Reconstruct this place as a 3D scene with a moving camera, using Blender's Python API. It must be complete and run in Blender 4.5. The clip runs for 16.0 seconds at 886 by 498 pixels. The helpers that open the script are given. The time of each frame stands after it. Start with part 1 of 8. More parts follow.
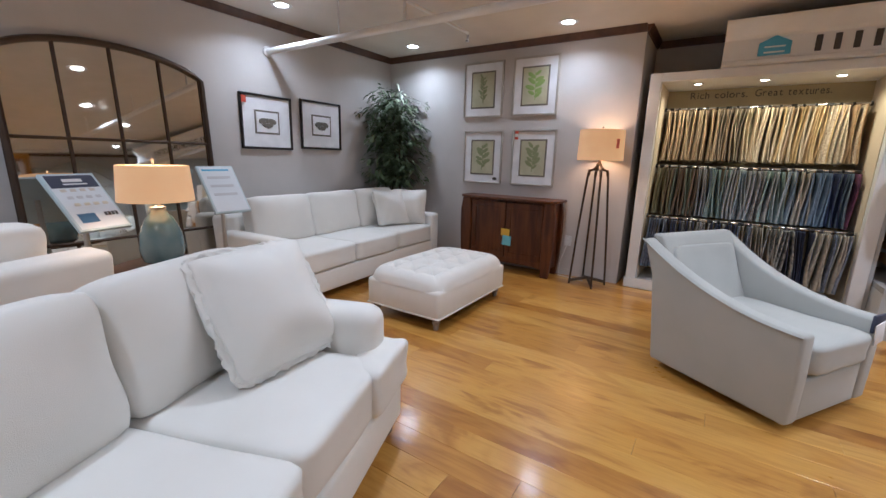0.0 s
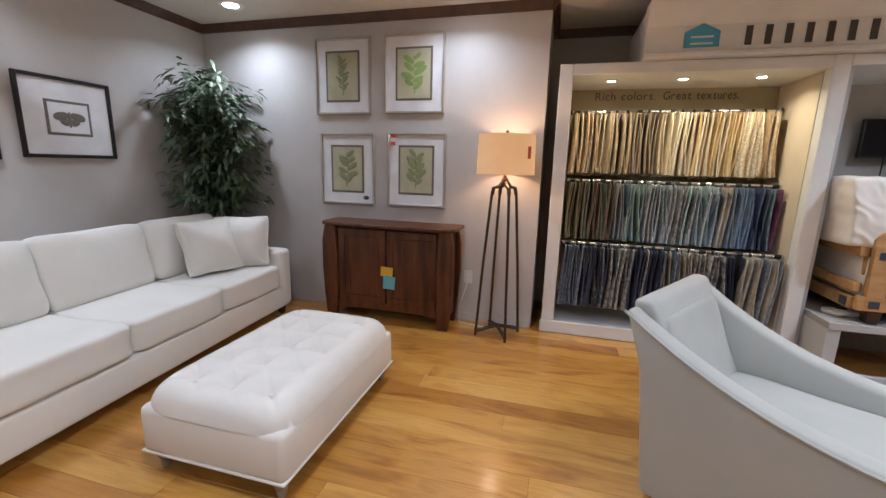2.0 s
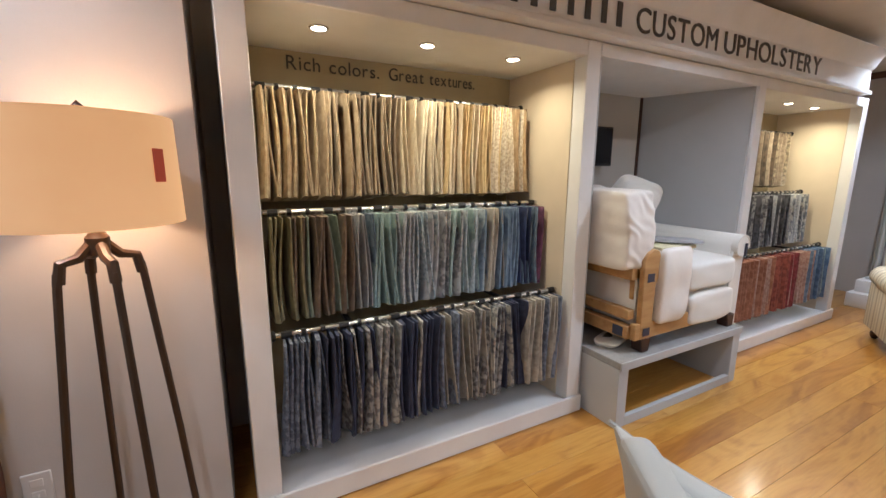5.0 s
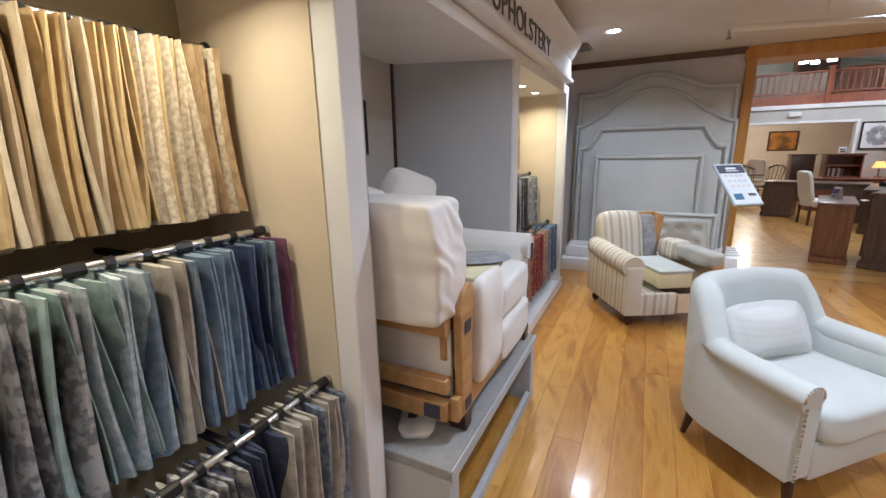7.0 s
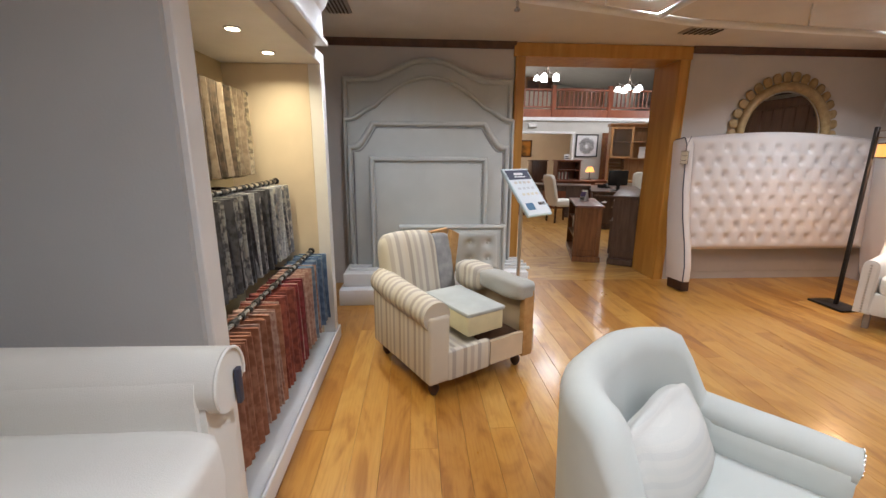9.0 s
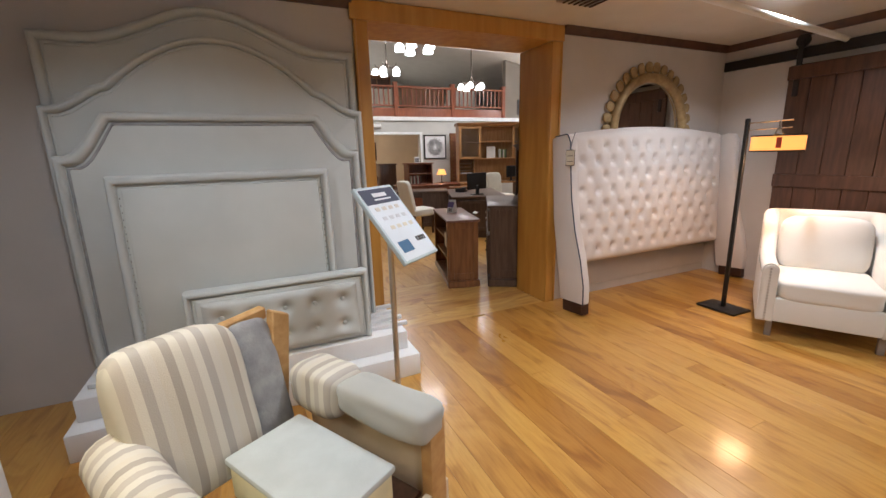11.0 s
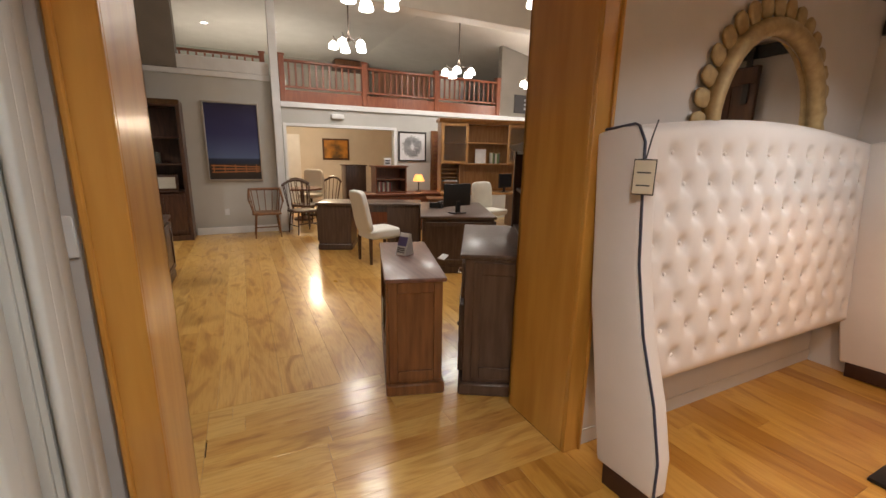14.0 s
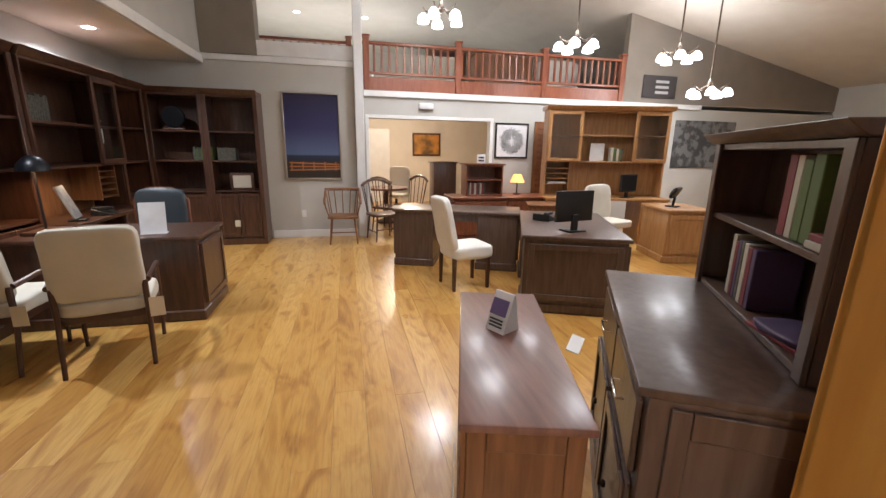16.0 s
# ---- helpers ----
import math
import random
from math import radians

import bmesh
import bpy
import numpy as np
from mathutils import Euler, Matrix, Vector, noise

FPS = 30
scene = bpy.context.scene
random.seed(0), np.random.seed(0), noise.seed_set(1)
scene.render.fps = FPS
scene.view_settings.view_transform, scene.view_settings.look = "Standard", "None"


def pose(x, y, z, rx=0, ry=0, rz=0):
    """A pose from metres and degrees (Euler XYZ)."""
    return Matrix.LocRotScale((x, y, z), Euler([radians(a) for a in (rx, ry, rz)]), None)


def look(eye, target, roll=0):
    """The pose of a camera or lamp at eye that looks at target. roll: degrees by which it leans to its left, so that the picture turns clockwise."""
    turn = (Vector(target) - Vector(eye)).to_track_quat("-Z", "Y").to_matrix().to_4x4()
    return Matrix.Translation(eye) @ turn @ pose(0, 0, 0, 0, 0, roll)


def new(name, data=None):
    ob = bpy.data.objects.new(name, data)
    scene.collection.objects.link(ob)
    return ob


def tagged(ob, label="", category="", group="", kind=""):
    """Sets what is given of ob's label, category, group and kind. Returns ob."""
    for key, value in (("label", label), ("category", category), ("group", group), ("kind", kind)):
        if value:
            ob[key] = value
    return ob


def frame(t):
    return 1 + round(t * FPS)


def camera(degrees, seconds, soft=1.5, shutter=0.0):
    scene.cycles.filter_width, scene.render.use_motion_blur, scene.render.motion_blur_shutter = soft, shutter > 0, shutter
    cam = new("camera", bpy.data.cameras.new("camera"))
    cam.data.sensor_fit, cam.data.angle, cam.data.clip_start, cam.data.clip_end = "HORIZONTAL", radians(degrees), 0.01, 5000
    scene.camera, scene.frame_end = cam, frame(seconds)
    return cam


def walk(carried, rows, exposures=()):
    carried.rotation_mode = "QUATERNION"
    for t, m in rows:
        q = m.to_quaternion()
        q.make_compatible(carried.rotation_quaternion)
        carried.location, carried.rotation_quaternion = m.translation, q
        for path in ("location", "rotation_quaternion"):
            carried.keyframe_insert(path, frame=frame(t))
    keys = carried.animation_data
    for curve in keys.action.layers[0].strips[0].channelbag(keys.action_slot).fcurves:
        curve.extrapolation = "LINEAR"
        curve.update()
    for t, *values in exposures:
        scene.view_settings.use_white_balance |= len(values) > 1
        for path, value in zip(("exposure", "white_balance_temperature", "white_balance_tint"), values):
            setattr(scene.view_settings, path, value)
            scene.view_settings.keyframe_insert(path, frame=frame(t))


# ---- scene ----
cam = camera(94.4, 16.0)
PATH = [
    (0, (0.011, -0.374, 1.313), (-1.058, 1.26, 0.879), 1.6),
    (0.5, (-0.17, -0.073, 1.322), (-1.107, 1.641, 0.893), 2.1),
    (1, (-0.36, 0.228, 1.319), (-1.142, 2.02, 0.896), 1.7),
    (1.5, (-0.536, 0.534, 1.326), (-1.155, 2.389, 0.903), 1.0),
    (2, (-0.641, 0.839, 1.383), (-1.15, 2.732, 0.986), 1.5),
    (2.5, (-0.753, 1.135, 1.433), (-1.028, 3.076, 1.034), 0.5),
    (3, (-0.808, 1.435, 1.448), (-0.901, 3.393, 1.049), 0.3),
    (3.5, (-0.808, 1.741, 1.485), (-0.74, 3.699, 1.085), 0.3),
    (4, (-0.822, 2.052, 1.486), (-0.446, 3.976, 1.091), -0.2),
    (4.2, (-0.803, 2.169, 1.477), (-0.309, 4.067, 1.083), 0.1),
    (6.3, (-0.316, 3.273, 1.53), (1.202, 4.502, 1.1), -1.0),
    (6.5, (-0.207, 3.356, 1.559), (1.386, 4.475, 1.101), -0.8),
    (7, (0.076, 3.509, 1.538), (1.82, 4.375, 1.079), -1.2),
    (7.5, (0.414, 3.651, 1.543), (2.274, 4.219, 1.074), -1.0),
    (8, (0.742, 3.715, 1.536), (2.663, 3.989, 1.052), -1.0),
    (8.5, (1.12, 3.677, 1.56), (3.056, 3.761, 1.066), 0.7),
    (9, (1.53, 3.663, 1.5), (3.473, 3.537, 1.042), 0.4),
    (9.5, (1.869, 3.634, 1.524), (3.802, 3.368, 1.083), -0.2),
    (10, (2.25, 3.586, 1.537), (4.153, 3.153, 1.098), -0.6),
    (10.2, (2.394, 3.575, 1.527), (4.273, 3.045, 1.091), -1.2),
    (12.3, (3.801, 2.891, 1.543), (5.493, 1.933, 1.075), 0.4),
    (12.5, (3.928, 2.816, 1.532), (5.62, 1.854, 1.072), 0.4),
    (13, (4.209, 2.608, 1.544), (5.9, 1.635, 1.102), 0.5),
    (13.5, (4.472, 2.366, 1.554), (6.204, 1.471, 1.111), 1.3),
    (14, (4.766, 2.198, 1.534), (6.519, 1.343, 1.091), 1.0),
    (14.5, (5.059, 2.03, 1.536), (6.846, 1.251, 1.092), 0.7),
    (15, (5.363, 1.907, 1.545), (7.2, 1.255, 1.097), 1.1),
    (15.5, (5.663, 1.861, 1.571), (7.506, 1.239, 1.103), 0.6),
    (16, (6.098, 1.75, 1.537), (7.991, 1.306, 1.067), 0.9),
]
# the camera cools its white balance in the showroom and warms it towards the office
TONE = [(0, -0.22, 5050, 10), (3.5, 0.0, 5300, 10), (8, -0.2, 5100, 10), (9.5, -0.27, 5750, 10), (12.5, -0.22, 5550, 10), (13, -0.25, 5650, 10), (13.5, -0.28, 6350, 10), (14.5, 0.0, 6150, 10), (16, 0.33, 5600, 10)]
walk(cam, [(t, look(eye, target, roll)) for t, eye, target, roll in PATH], TONE)

# ---- light ----
world = bpy.data.worlds.new("world")
scene.world = world
world.use_nodes = True
world.node_tree.nodes["Background"].inputs[0].default_value = (1.0, 0.9, 0.8, 1)
world.node_tree.nodes["Background"].inputs[1].default_value = 0.05
CEIL = 2.64


# ---- materials ----
def mat(name, col, rough=0.6, metal=0.0, col2=None, scale=8.0, bump=0.0, bscale=60.0, stretch=(1, 1, 1), rnd=0.0, coat=0.0, spec=0.5, sheen=0.0, mix=(0.35, 0.65), detail=4.0):
    m = bpy.data.materials.new(name)
    m.use_nodes = True
    n, l = m.node_tree.nodes, m.node_tree.links
    b = n["Principled BSDF"]
    b.inputs["Roughness"].default_value, b.inputs["Metallic"].default_value = rough, metal
    b.inputs["Coat Weight"].default_value, b.inputs["Coat Roughness"].default_value = coat, 0.2
    b.inputs["Specular IOR Level"].default_value, b.inputs["Sheen Weight"].default_value = spec, sheen
    geo, mp = n.new("ShaderNodeNewGeometry"), n.new("ShaderNodeMapping")
    mp.inputs["Scale"].default_value = stretch
    l.new(geo.outputs["Position"], mp.inputs["Vector"])
    info = n.new("ShaderNodeObjectInfo")
    off = n.new("ShaderNodeVectorMath")
    off.operation = "MULTIPLY_ADD"
    l.new(info.outputs["Random"], off.inputs[0])
    off.inputs[1].default_value = (37.0 * rnd, 53.0 * rnd, 19.0 * rnd)
    l.new(mp.outputs[0], off.inputs[2])
    no = n.new("ShaderNodeTexNoise")
    no.inputs["Scale"].default_value, no.inputs["Detail"].default_value = scale, detail
    l.new(off.outputs[0], no.inputs["Vector"])
    ramp = n.new("ShaderNodeValToRGB")
    c2 = col2 or tuple(c * 0.9 for c in col)
    ramp.color_ramp.elements[0].position, ramp.color_ramp.elements[1].position = mix
    ramp.color_ramp.elements[0].color, ramp.color_ramp.elements[1].color = (*c2, 1), (*col, 1)
    l.new(no.outputs["Fac"], ramp.inputs[0])
    out = ramp.outputs[0]
    if rnd:
        hsv, mr = n.new("ShaderNodeHueSaturation"), n.new("ShaderNodeMapRange")
        mr.inputs["To Min"].default_value, mr.inputs["To Max"].default_value = 1 - 0.3 * rnd, 1 + 0.25 * rnd
        l.new(info.outputs["Random"], mr.inputs["Value"])
        l.new(mr.outputs[0], hsv.inputs["Value"])
        l.new(out, hsv.inputs["Color"])
        out = hsv.outputs[0]
    l.new(out, b.inputs["Base Color"])
    if bump:
        n2, bp = n.new("ShaderNodeTexNoise"), n.new("ShaderNodeBump")
        n2.inputs["Scale"].default_value, n2.inputs["Detail"].default_value = bscale, 3.0
        l.new(off.outputs[0], n2.inputs["Vector"])
        bp.inputs["Strength"].default_value, bp.inputs["Distance"].default_value = bump, 0.004
        l.new(n2.outputs["Fac"], bp.inputs["Height"])
        l.new(bp.outputs[0], b.inputs["Normal"])
    return m


def glow(name, col, strength, base=(0.9, 0.9, 0.85)):
    m = mat(name, base, 0.5)
    b = m.node_tree.nodes["Principled BSDF"]
    b.inputs["Emission Color"].default_value, b.inputs["Emission Strength"].default_value = (*col, 1), strength
    return m


def plain(name, col, rough=0.5, metal=0.0, trans=0.0):
    m = mat(name, col, rough, metal, scale=3.0)
    m.node_tree.nodes["Principled BSDF"].inputs["Transmission Weight"].default_value = trans
    return m


def banded(name, cols, axis, scale, rough=0.8, local=True):
    """Woven stripes along one axis of the thing."""
    m = mat(name, cols[0], rough, bump=0.25, bscale=250)
    n, l = m.node_tree.nodes, m.node_tree.links
    tc, sx, mu, fr, rp = n.new("ShaderNodeTexCoord"), n.new("ShaderNodeSeparateXYZ"), n.new("ShaderNodeMath"), n.new("ShaderNodeMath"), n.new("ShaderNodeValToRGB")
    mu.operation, fr.operation = "MULTIPLY", "FRACT"
    mu.inputs[1].default_value = scale
    l.new(tc.outputs["Object"], sx.inputs[0])
    l.new(sx.outputs["XYZ".index(axis)], mu.inputs[0])
    l.new(mu.outputs[0], fr.inputs[0])
    l.new(fr.outputs[0], rp.inputs[0])
    rp.color_ramp.interpolation = "CONSTANT"
    els = rp.color_ramp.elements
    while len(els) < len(cols):
        els.new(0.5)
    for i, c in enumerate(cols):
        els[i].position, els[i].color = i / len(cols), (*c, 1)
    l.new(rp.outputs[0], n["Principled BSDF"].inputs["Base Color"])
    return m


WALL = mat("greige_wall_paint", (0.56, 0.53, 0.51), 0.75, col2=(0.52, 0.495, 0.475), scale=2.5, bump=0.12, bscale=140)
WALL_IN = mat("cool_grey_wall_paint", (0.47, 0.48, 0.49), 0.7, col2=(0.44, 0.45, 0.46), scale=2.5, bump=0.1, bscale=140)
WALL_OFF = mat("office_wall_paint", (0.53, 0.52, 0.49), 0.75, col2=(0.50, 0.49, 0.46), scale=2.5, bump=0.1, bscale=140)
TAUPE = mat("taupe_wall_paint", (0.25, 0.215, 0.18), 0.75, scale=2.5, bump=0.1, bscale=140)
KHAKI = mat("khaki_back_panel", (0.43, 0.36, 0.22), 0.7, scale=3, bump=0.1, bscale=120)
CREAM = mat("cream_ceiling_paint", (0.68, 0.63, 0.56), 0.7, col2=(0.64, 0.59, 0.52), scale=3, bump=0.15, bscale=90)
WHITE = mat("white_gloss_paint", (0.80, 0.80, 0.80), 0.4, col2=(0.75, 0.75, 0.75), scale=5)
CROWN = mat("dark_crown_wood", (0.10, 0.045, 0.025), 0.45, col2=(0.06, 0.027, 0.016), scale=10, stretch=(1, 1, 1))
CASING = mat("honey_casing_wood", (0.56, 0.295, 0.058), 0.36, col2=(0.45, 0.21, 0.034), scale=4, stretch=(3, 3, 0.3), bump=0.1, bscale=60, coat=0.25)


def plank_mat(name, tones, along, rough=0.3):
    """Varnished oak: each board has its own tone, long streaks, a flame figure and a slightly wavy finish."""
    m = bpy.data.materials.new(name)
    m.use_nodes = True
    n, l = m.node_tree.nodes, m.node_tree.links
    b = n["Principled BSDF"]
    geo, info = n.new("ShaderNodeNewGeometry"), n.new("ShaderNodeObjectInfo")
    off = n.new("ShaderNodeVectorMath")
    off.operation = "MULTIPLY_ADD"
    off.inputs[1].default_value = (31.0, 47.0, 13.0)
    l.new(info.outputs["Random"], off.inputs[0])
    l.new(geo.outputs["Position"], off.inputs[2])

    def field(scale, stretch, detail, dist=0.0, source=None):
        mp, no = n.new("ShaderNodeMapping"), n.new("ShaderNodeTexNoise")
        mp.inputs["Scale"].default_value = (1, stretch, 1) if along else (stretch, 1, 1)
        no.inputs["Scale"].default_value, no.inputs["Detail"].default_value, no.inputs["Distortion"].default_value = scale, detail, dist
        l.new((source or off).outputs[0], mp.inputs["Vector"])
        l.new(mp.outputs[0], no.inputs["Vector"])
        return no.outputs["Fac"]

    def ramp(src, stops):
        r = n.new("ShaderNodeValToRGB")
        els = r.color_ramp.elements
        while len(els) < len(stops):
            els.new(0.5)
        for e, (p, c) in zip(els, stops):
            e.position, e.color = p, (*c, 1)
        l.new(src, r.inputs[0])
        return r.outputs[0]

    def blend(kind, fac, a, c):
        x = n.new("ShaderNodeMix")
        x.data_type, x.blend_type = "RGBA", kind
        x.inputs["Factor"].default_value = fac
        l.new(a, x.inputs["A"])
        l.new(c, x.inputs["B"])
        return x.outputs["Result"]

    board = ramp(info.outputs["Random"], [(0.0, tones[0]), (0.18, tones[1]), (0.55, tones[2]), (0.85, tones[3]), (1.0, tones[1])])
    flame = ramp(field(1.1, 3.4, 3.0, 2.2), [(0.32, (0.60, 0.46, 0.30)), (0.45, (0.95, 0.90, 0.80)), (0.55, (1.0, 1.0, 1.0)), (0.68, (0.80, 0.70, 0.52))])
    grain = ramp(field(5.0, 16.0, 6.0, 0.3), [(0.30, (0.72, 0.62, 0.50)), (0.55, (1.0, 1.0, 1.0))])
    col = blend("MULTIPLY", 0.5, blend("MULTIPLY", 0.85, board, flame), grain)
    l.new(col, b.inputs["Base Color"])
    wear = n.new("ShaderNodeMapRange")
    wear.inputs["To Min"].default_value, wear.inputs["To Max"].default_value = rough - 0.1, rough + 0.16
    l.new(field(2.2, 1.6, 5.0, 0.0, geo), wear.inputs["Value"])
    l.new(wear.outputs[0], b.inputs["Roughness"])
    b.inputs["Coat Weight"].default_value, b.inputs["Coat Roughness"].default_value = 0.45, 0.14
    bp = n.new("ShaderNodeBump")
    bp.inputs["Strength"].default_value, bp.inputs["Distance"].default_value = 0.16, 0.006
    l.new(field(7.0, 2.6, 2.0), bp.inputs["Height"])
    l.new(bp.outputs[0], b.inputs["Normal"])
    l.new(bp.outputs[0], b.inputs["Coat Normal"])
    return m


PLANK = plank_mat("honey_oak_plank", [(0.36, 0.158, 0.024), (0.43, 0.208, 0.036), (0.51, 0.268, 0.052), (0.57, 0.325, 0.075)], True)
PLANK_Y = plank_mat("pale_oak_plank", [(0.48, 0.245, 0.055), (0.57, 0.325, 0.085), (0.63, 0.385, 0.11), (0.68, 0.44, 0.14)], False)
PLANK_O = plank_mat("office_oak_plank", [(0.49, 0.25, 0.052), (0.58, 0.32, 0.076), (0.66, 0.39, 0.108), (0.72, 0.455, 0.14)], True)
SUBFLOOR = mat("dark_subfloor", (0.06, 0.03, 0.012), 0.8)
IVORY = mat("ivory_linen", (0.78, 0.76, 0.715), 0.9, col2=(0.74, 0.72, 0.67), scale=3, bump=0.3, bscale=420, sheen=0.2)
OATMEAL = mat("oatmeal_ottoman_fabric", (0.72, 0.69, 0.64), 0.9, col2=(0.68, 0.65, 0.60), scale=4, bump=0.3, bscale=420, sheen=0.2)
PALEGREY = mat("pale_grey_green_fabric", (0.43, 0.43, 0.40), 0.9, col2=(0.40, 0.40, 0.37), scale=4, bump=0.3, bscale=420, sheen=0.2)
MIST = mat("mist_blue_fabric", (0.60, 0.625, 0.60), 0.88, col2=(0.57, 0.595, 0.57), scale=4, bump=0.3, bscale=420, sheen=0.2)
HBGREY = mat("pale_grey_headboard_fabric", (0.54, 0.56, 0.545), 0.75, col2=(0.51, 0.53, 0.515), scale=4, bump=0.2, bscale=420)
TUFTWHITE = mat("white_tufted_fabric", (0.76, 0.715, 0.69), 0.95, col2=(0.73, 0.685, 0.66), scale=4, bump=0.25, bscale=420, spec=0.2)
STRIPE = banded("striped_linen", [(0.62, 0.57, 0.47), (0.42, 0.37, 0.31), (0.64, 0.60, 0.50), (0.52, 0.47, 0.40), (0.66, 0.62, 0.53), (0.45, 0.41, 0.36), (0.62, 0.58, 0.5)], "Y", 5.0)
PLAID = banded("plaid_fabric", [(0.64, 0.64, 0.61), (0.605, 0.61, 0.59), (0.64, 0.64, 0.61), (0.62, 0.625, 0.60)], "Z", 16.0)
MUSLIN = mat("white_muslin", (0.82, 0.79, 0.75), 0.85, col2=(0.77, 0.73, 0.68), scale=6, bump=0.6, bscale=14)
FOAM = mat("yellow_foam", (0.72, 0.66, 0.42), 0.9, bump=0.3, bscale=200)
CHARCOAL = mat("charcoal_fabric", (0.07, 0.07, 0.075), 0.85, bump=0.3, bscale=300)
WALNUT = mat("walnut_veneer", (0.135, 0.046, 0.015), 0.42, col2=(0.058, 0.018, 0.007), scale=4, stretch=(4, 4, 0.6), bump=0.08, coat=0.06, spec=0.35)
ESPRESSO = mat("espresso_wood", (0.094, 0.043, 0.025), 0.36, col2=(0.055, 0.024, 0.014), scale=6, stretch=(5, 5, 0.6), bump=0.08, coat=0.2)
GREYBROWN = mat("grey_brown_wood", (0.105, 0.064, 0.046), 0.42, col2=(0.07, 0.038, 0.026), scale=6, stretch=(5, 5, 0.6), bump=0.08, coat=0.25)
CHERRY = mat("cherry_wood", (0.20, 0.065, 0.028), 0.36, col2=(0.12, 0.036, 0.016), scale=5, stretch=(5, 5, 0.6), bump=0.08, coat=0.25)
BROWNOAK = mat("brown_oak_wood", (0.24, 0.105, 0.038), 0.4, col2=(0.15, 0.060, 0.022), scale=5, stretch=(6, 6, 0.6), bump=0.08, coat=0.2)
ROSETOP = mat("rosy_brown_top", (0.25, 0.125, 0.095), 0.42, col2=(0.18, 0.085, 0.062), scale=5, stretch=(0.7, 6, 1), bump=0.06, coat=0.3)
HONEY = mat("honey_maple", (0.42, 0.225, 0.085), 0.36, col2=(0.32, 0.155, 0.05), scale=5, stretch=(5, 5, 0.6), bump=0.06, coat=0.2)
REDWOOD = mat("red_cherry_rail", (0.30, 0.095, 0.042), 0.38, col2=(0.22, 0.062, 0.028), scale=5, stretch=(5, 5, 0.8), coat=0.2)
BEECH = mat("raw_beech_frame", (0.52, 0.32, 0.13), 0.55, col2=(0.42, 0.235, 0.085), scale=5, stretch=(0.8, 5, 5), bump=0.1)
FOOT = mat("dark_foot_wood", (0.045, 0.018, 0.012), 0.4)
GREYFOOT = mat("grey_washed_foot", (0.26, 0.21, 0.17), 0.5)
BRONZE = mat("bronze_metal", (0.085, 0.06, 0.045), 0.42, 0.75, scale=12)
BLACK = mat("black_metal", (0.02, 0.018, 0.018), 0.4, 0.3)
CHROME = plain("brushed_steel", (0.62, 0.62, 0.62), 0.22, 1.0)
SILVER = mat("silver_leaf_frame", (0.50, 0.47, 0.42), 0.42, 0.6, scale=14)
MATBOARD = mat("white_mat_board", (0.80, 0.80, 0.82), 0.8)
PAPER = mat("aged_paper", (0.50, 0.48, 0.33), 0.8, col2=(0.44, 0.42, 0.28), scale=10)
PLATFORM = mat("grey_platform_carpet", (0.33, 0.325, 0.315), 0.85, col2=(0.29, 0.285, 0.28), scale=30, bump=0.3, bscale=250)
SCREEN = mat("dark_screen", (0.006, 0.006, 0.008), 0.34, spec=0.2, scale=3.0)
PLASTIC = plain("white_plastic", (0.78, 0.78, 0.78), 0.4)
MIRROR = plain("mirror_glass", (0.70, 0.68, 0.63), 0.03, 1.0)
GLASS = plain("clear_glass", (0.95, 0.97, 0.96), 0.03, 0.0, 1.0)
LEAF = mat("bamboo_leaf", (0.15, 0.20, 0.11), 0.5, col2=(0.06, 0.09, 0.04), scale=9)
STEM = mat("bamboo_stem", (0.10, 0.075, 0.04), 0.6)
PURPLE = plain("purple_print", (0.16, 0.12, 0.30), 0.5)
NAVY = plain("navy_print", (0.045, 0.05, 0.085), 0.5)
INK = plain("dark_grey_ink", (0.06, 0.055, 0.055), 0.5)
SKYBLUE = plain("sky_blue_print", (0.10, 0.40, 0.62), 0.5)
YELLOW = plain("yellow_tag_paper", (0.75, 0.47, 0.04), 0.7)
TEAL = plain("teal_tag_paper", (0.18, 0.50, 0.60), 0.7)
RED = plain("red_sticker", (0.60, 0.09, 0.05), 0.6)
TAGPAPER = plain("cream_tag_paper", (0.66, 0.60, 0.47), 0.7)
LIGHTDISC = glow("downlight_glow", (1.0, 0.93, 0.82), 30.0)
PUCK = glow("puck_glow", (1.0, 0.80, 0.52), 22.0)


# ---- mesh helpers ----
def bmx():
    return bmesh.new()


def rbox(sx, sy, sz, c=(0, 0, 0), r=0.008, seg=2, bm=None, m=None):
    """A box with softened edges, centred in x and y on c, standing on c's z."""
    b = bmesh.new()
    bmesh.ops.create_cube(b, size=1, matrix=Matrix.Translation((0, 0, sz / 2)) @ Matrix.Diagonal((sx, sy, sz, 1)))
    r = min(r, 0.45 * min(sx, sy, sz))
    if r > 0:
        bmesh.ops.bevel(b, geom=b.edges[:], offset=r, segments=seg, affect="EDGES", profile=0.5)
    mm = Matrix.Translation(c) @ (m or Matrix())
    bmesh.ops.transform(b, matrix=mm, verts=b.verts)
    return join(bm, b)


def join(bm, b):
    if bm is None:
        return b
    me = bpy.data.meshes.new("tmp")
    b.to_mesh(me)
    b.free()
    bm.from_mesh(me)
    bpy.data.meshes.remove(me)
    return bm


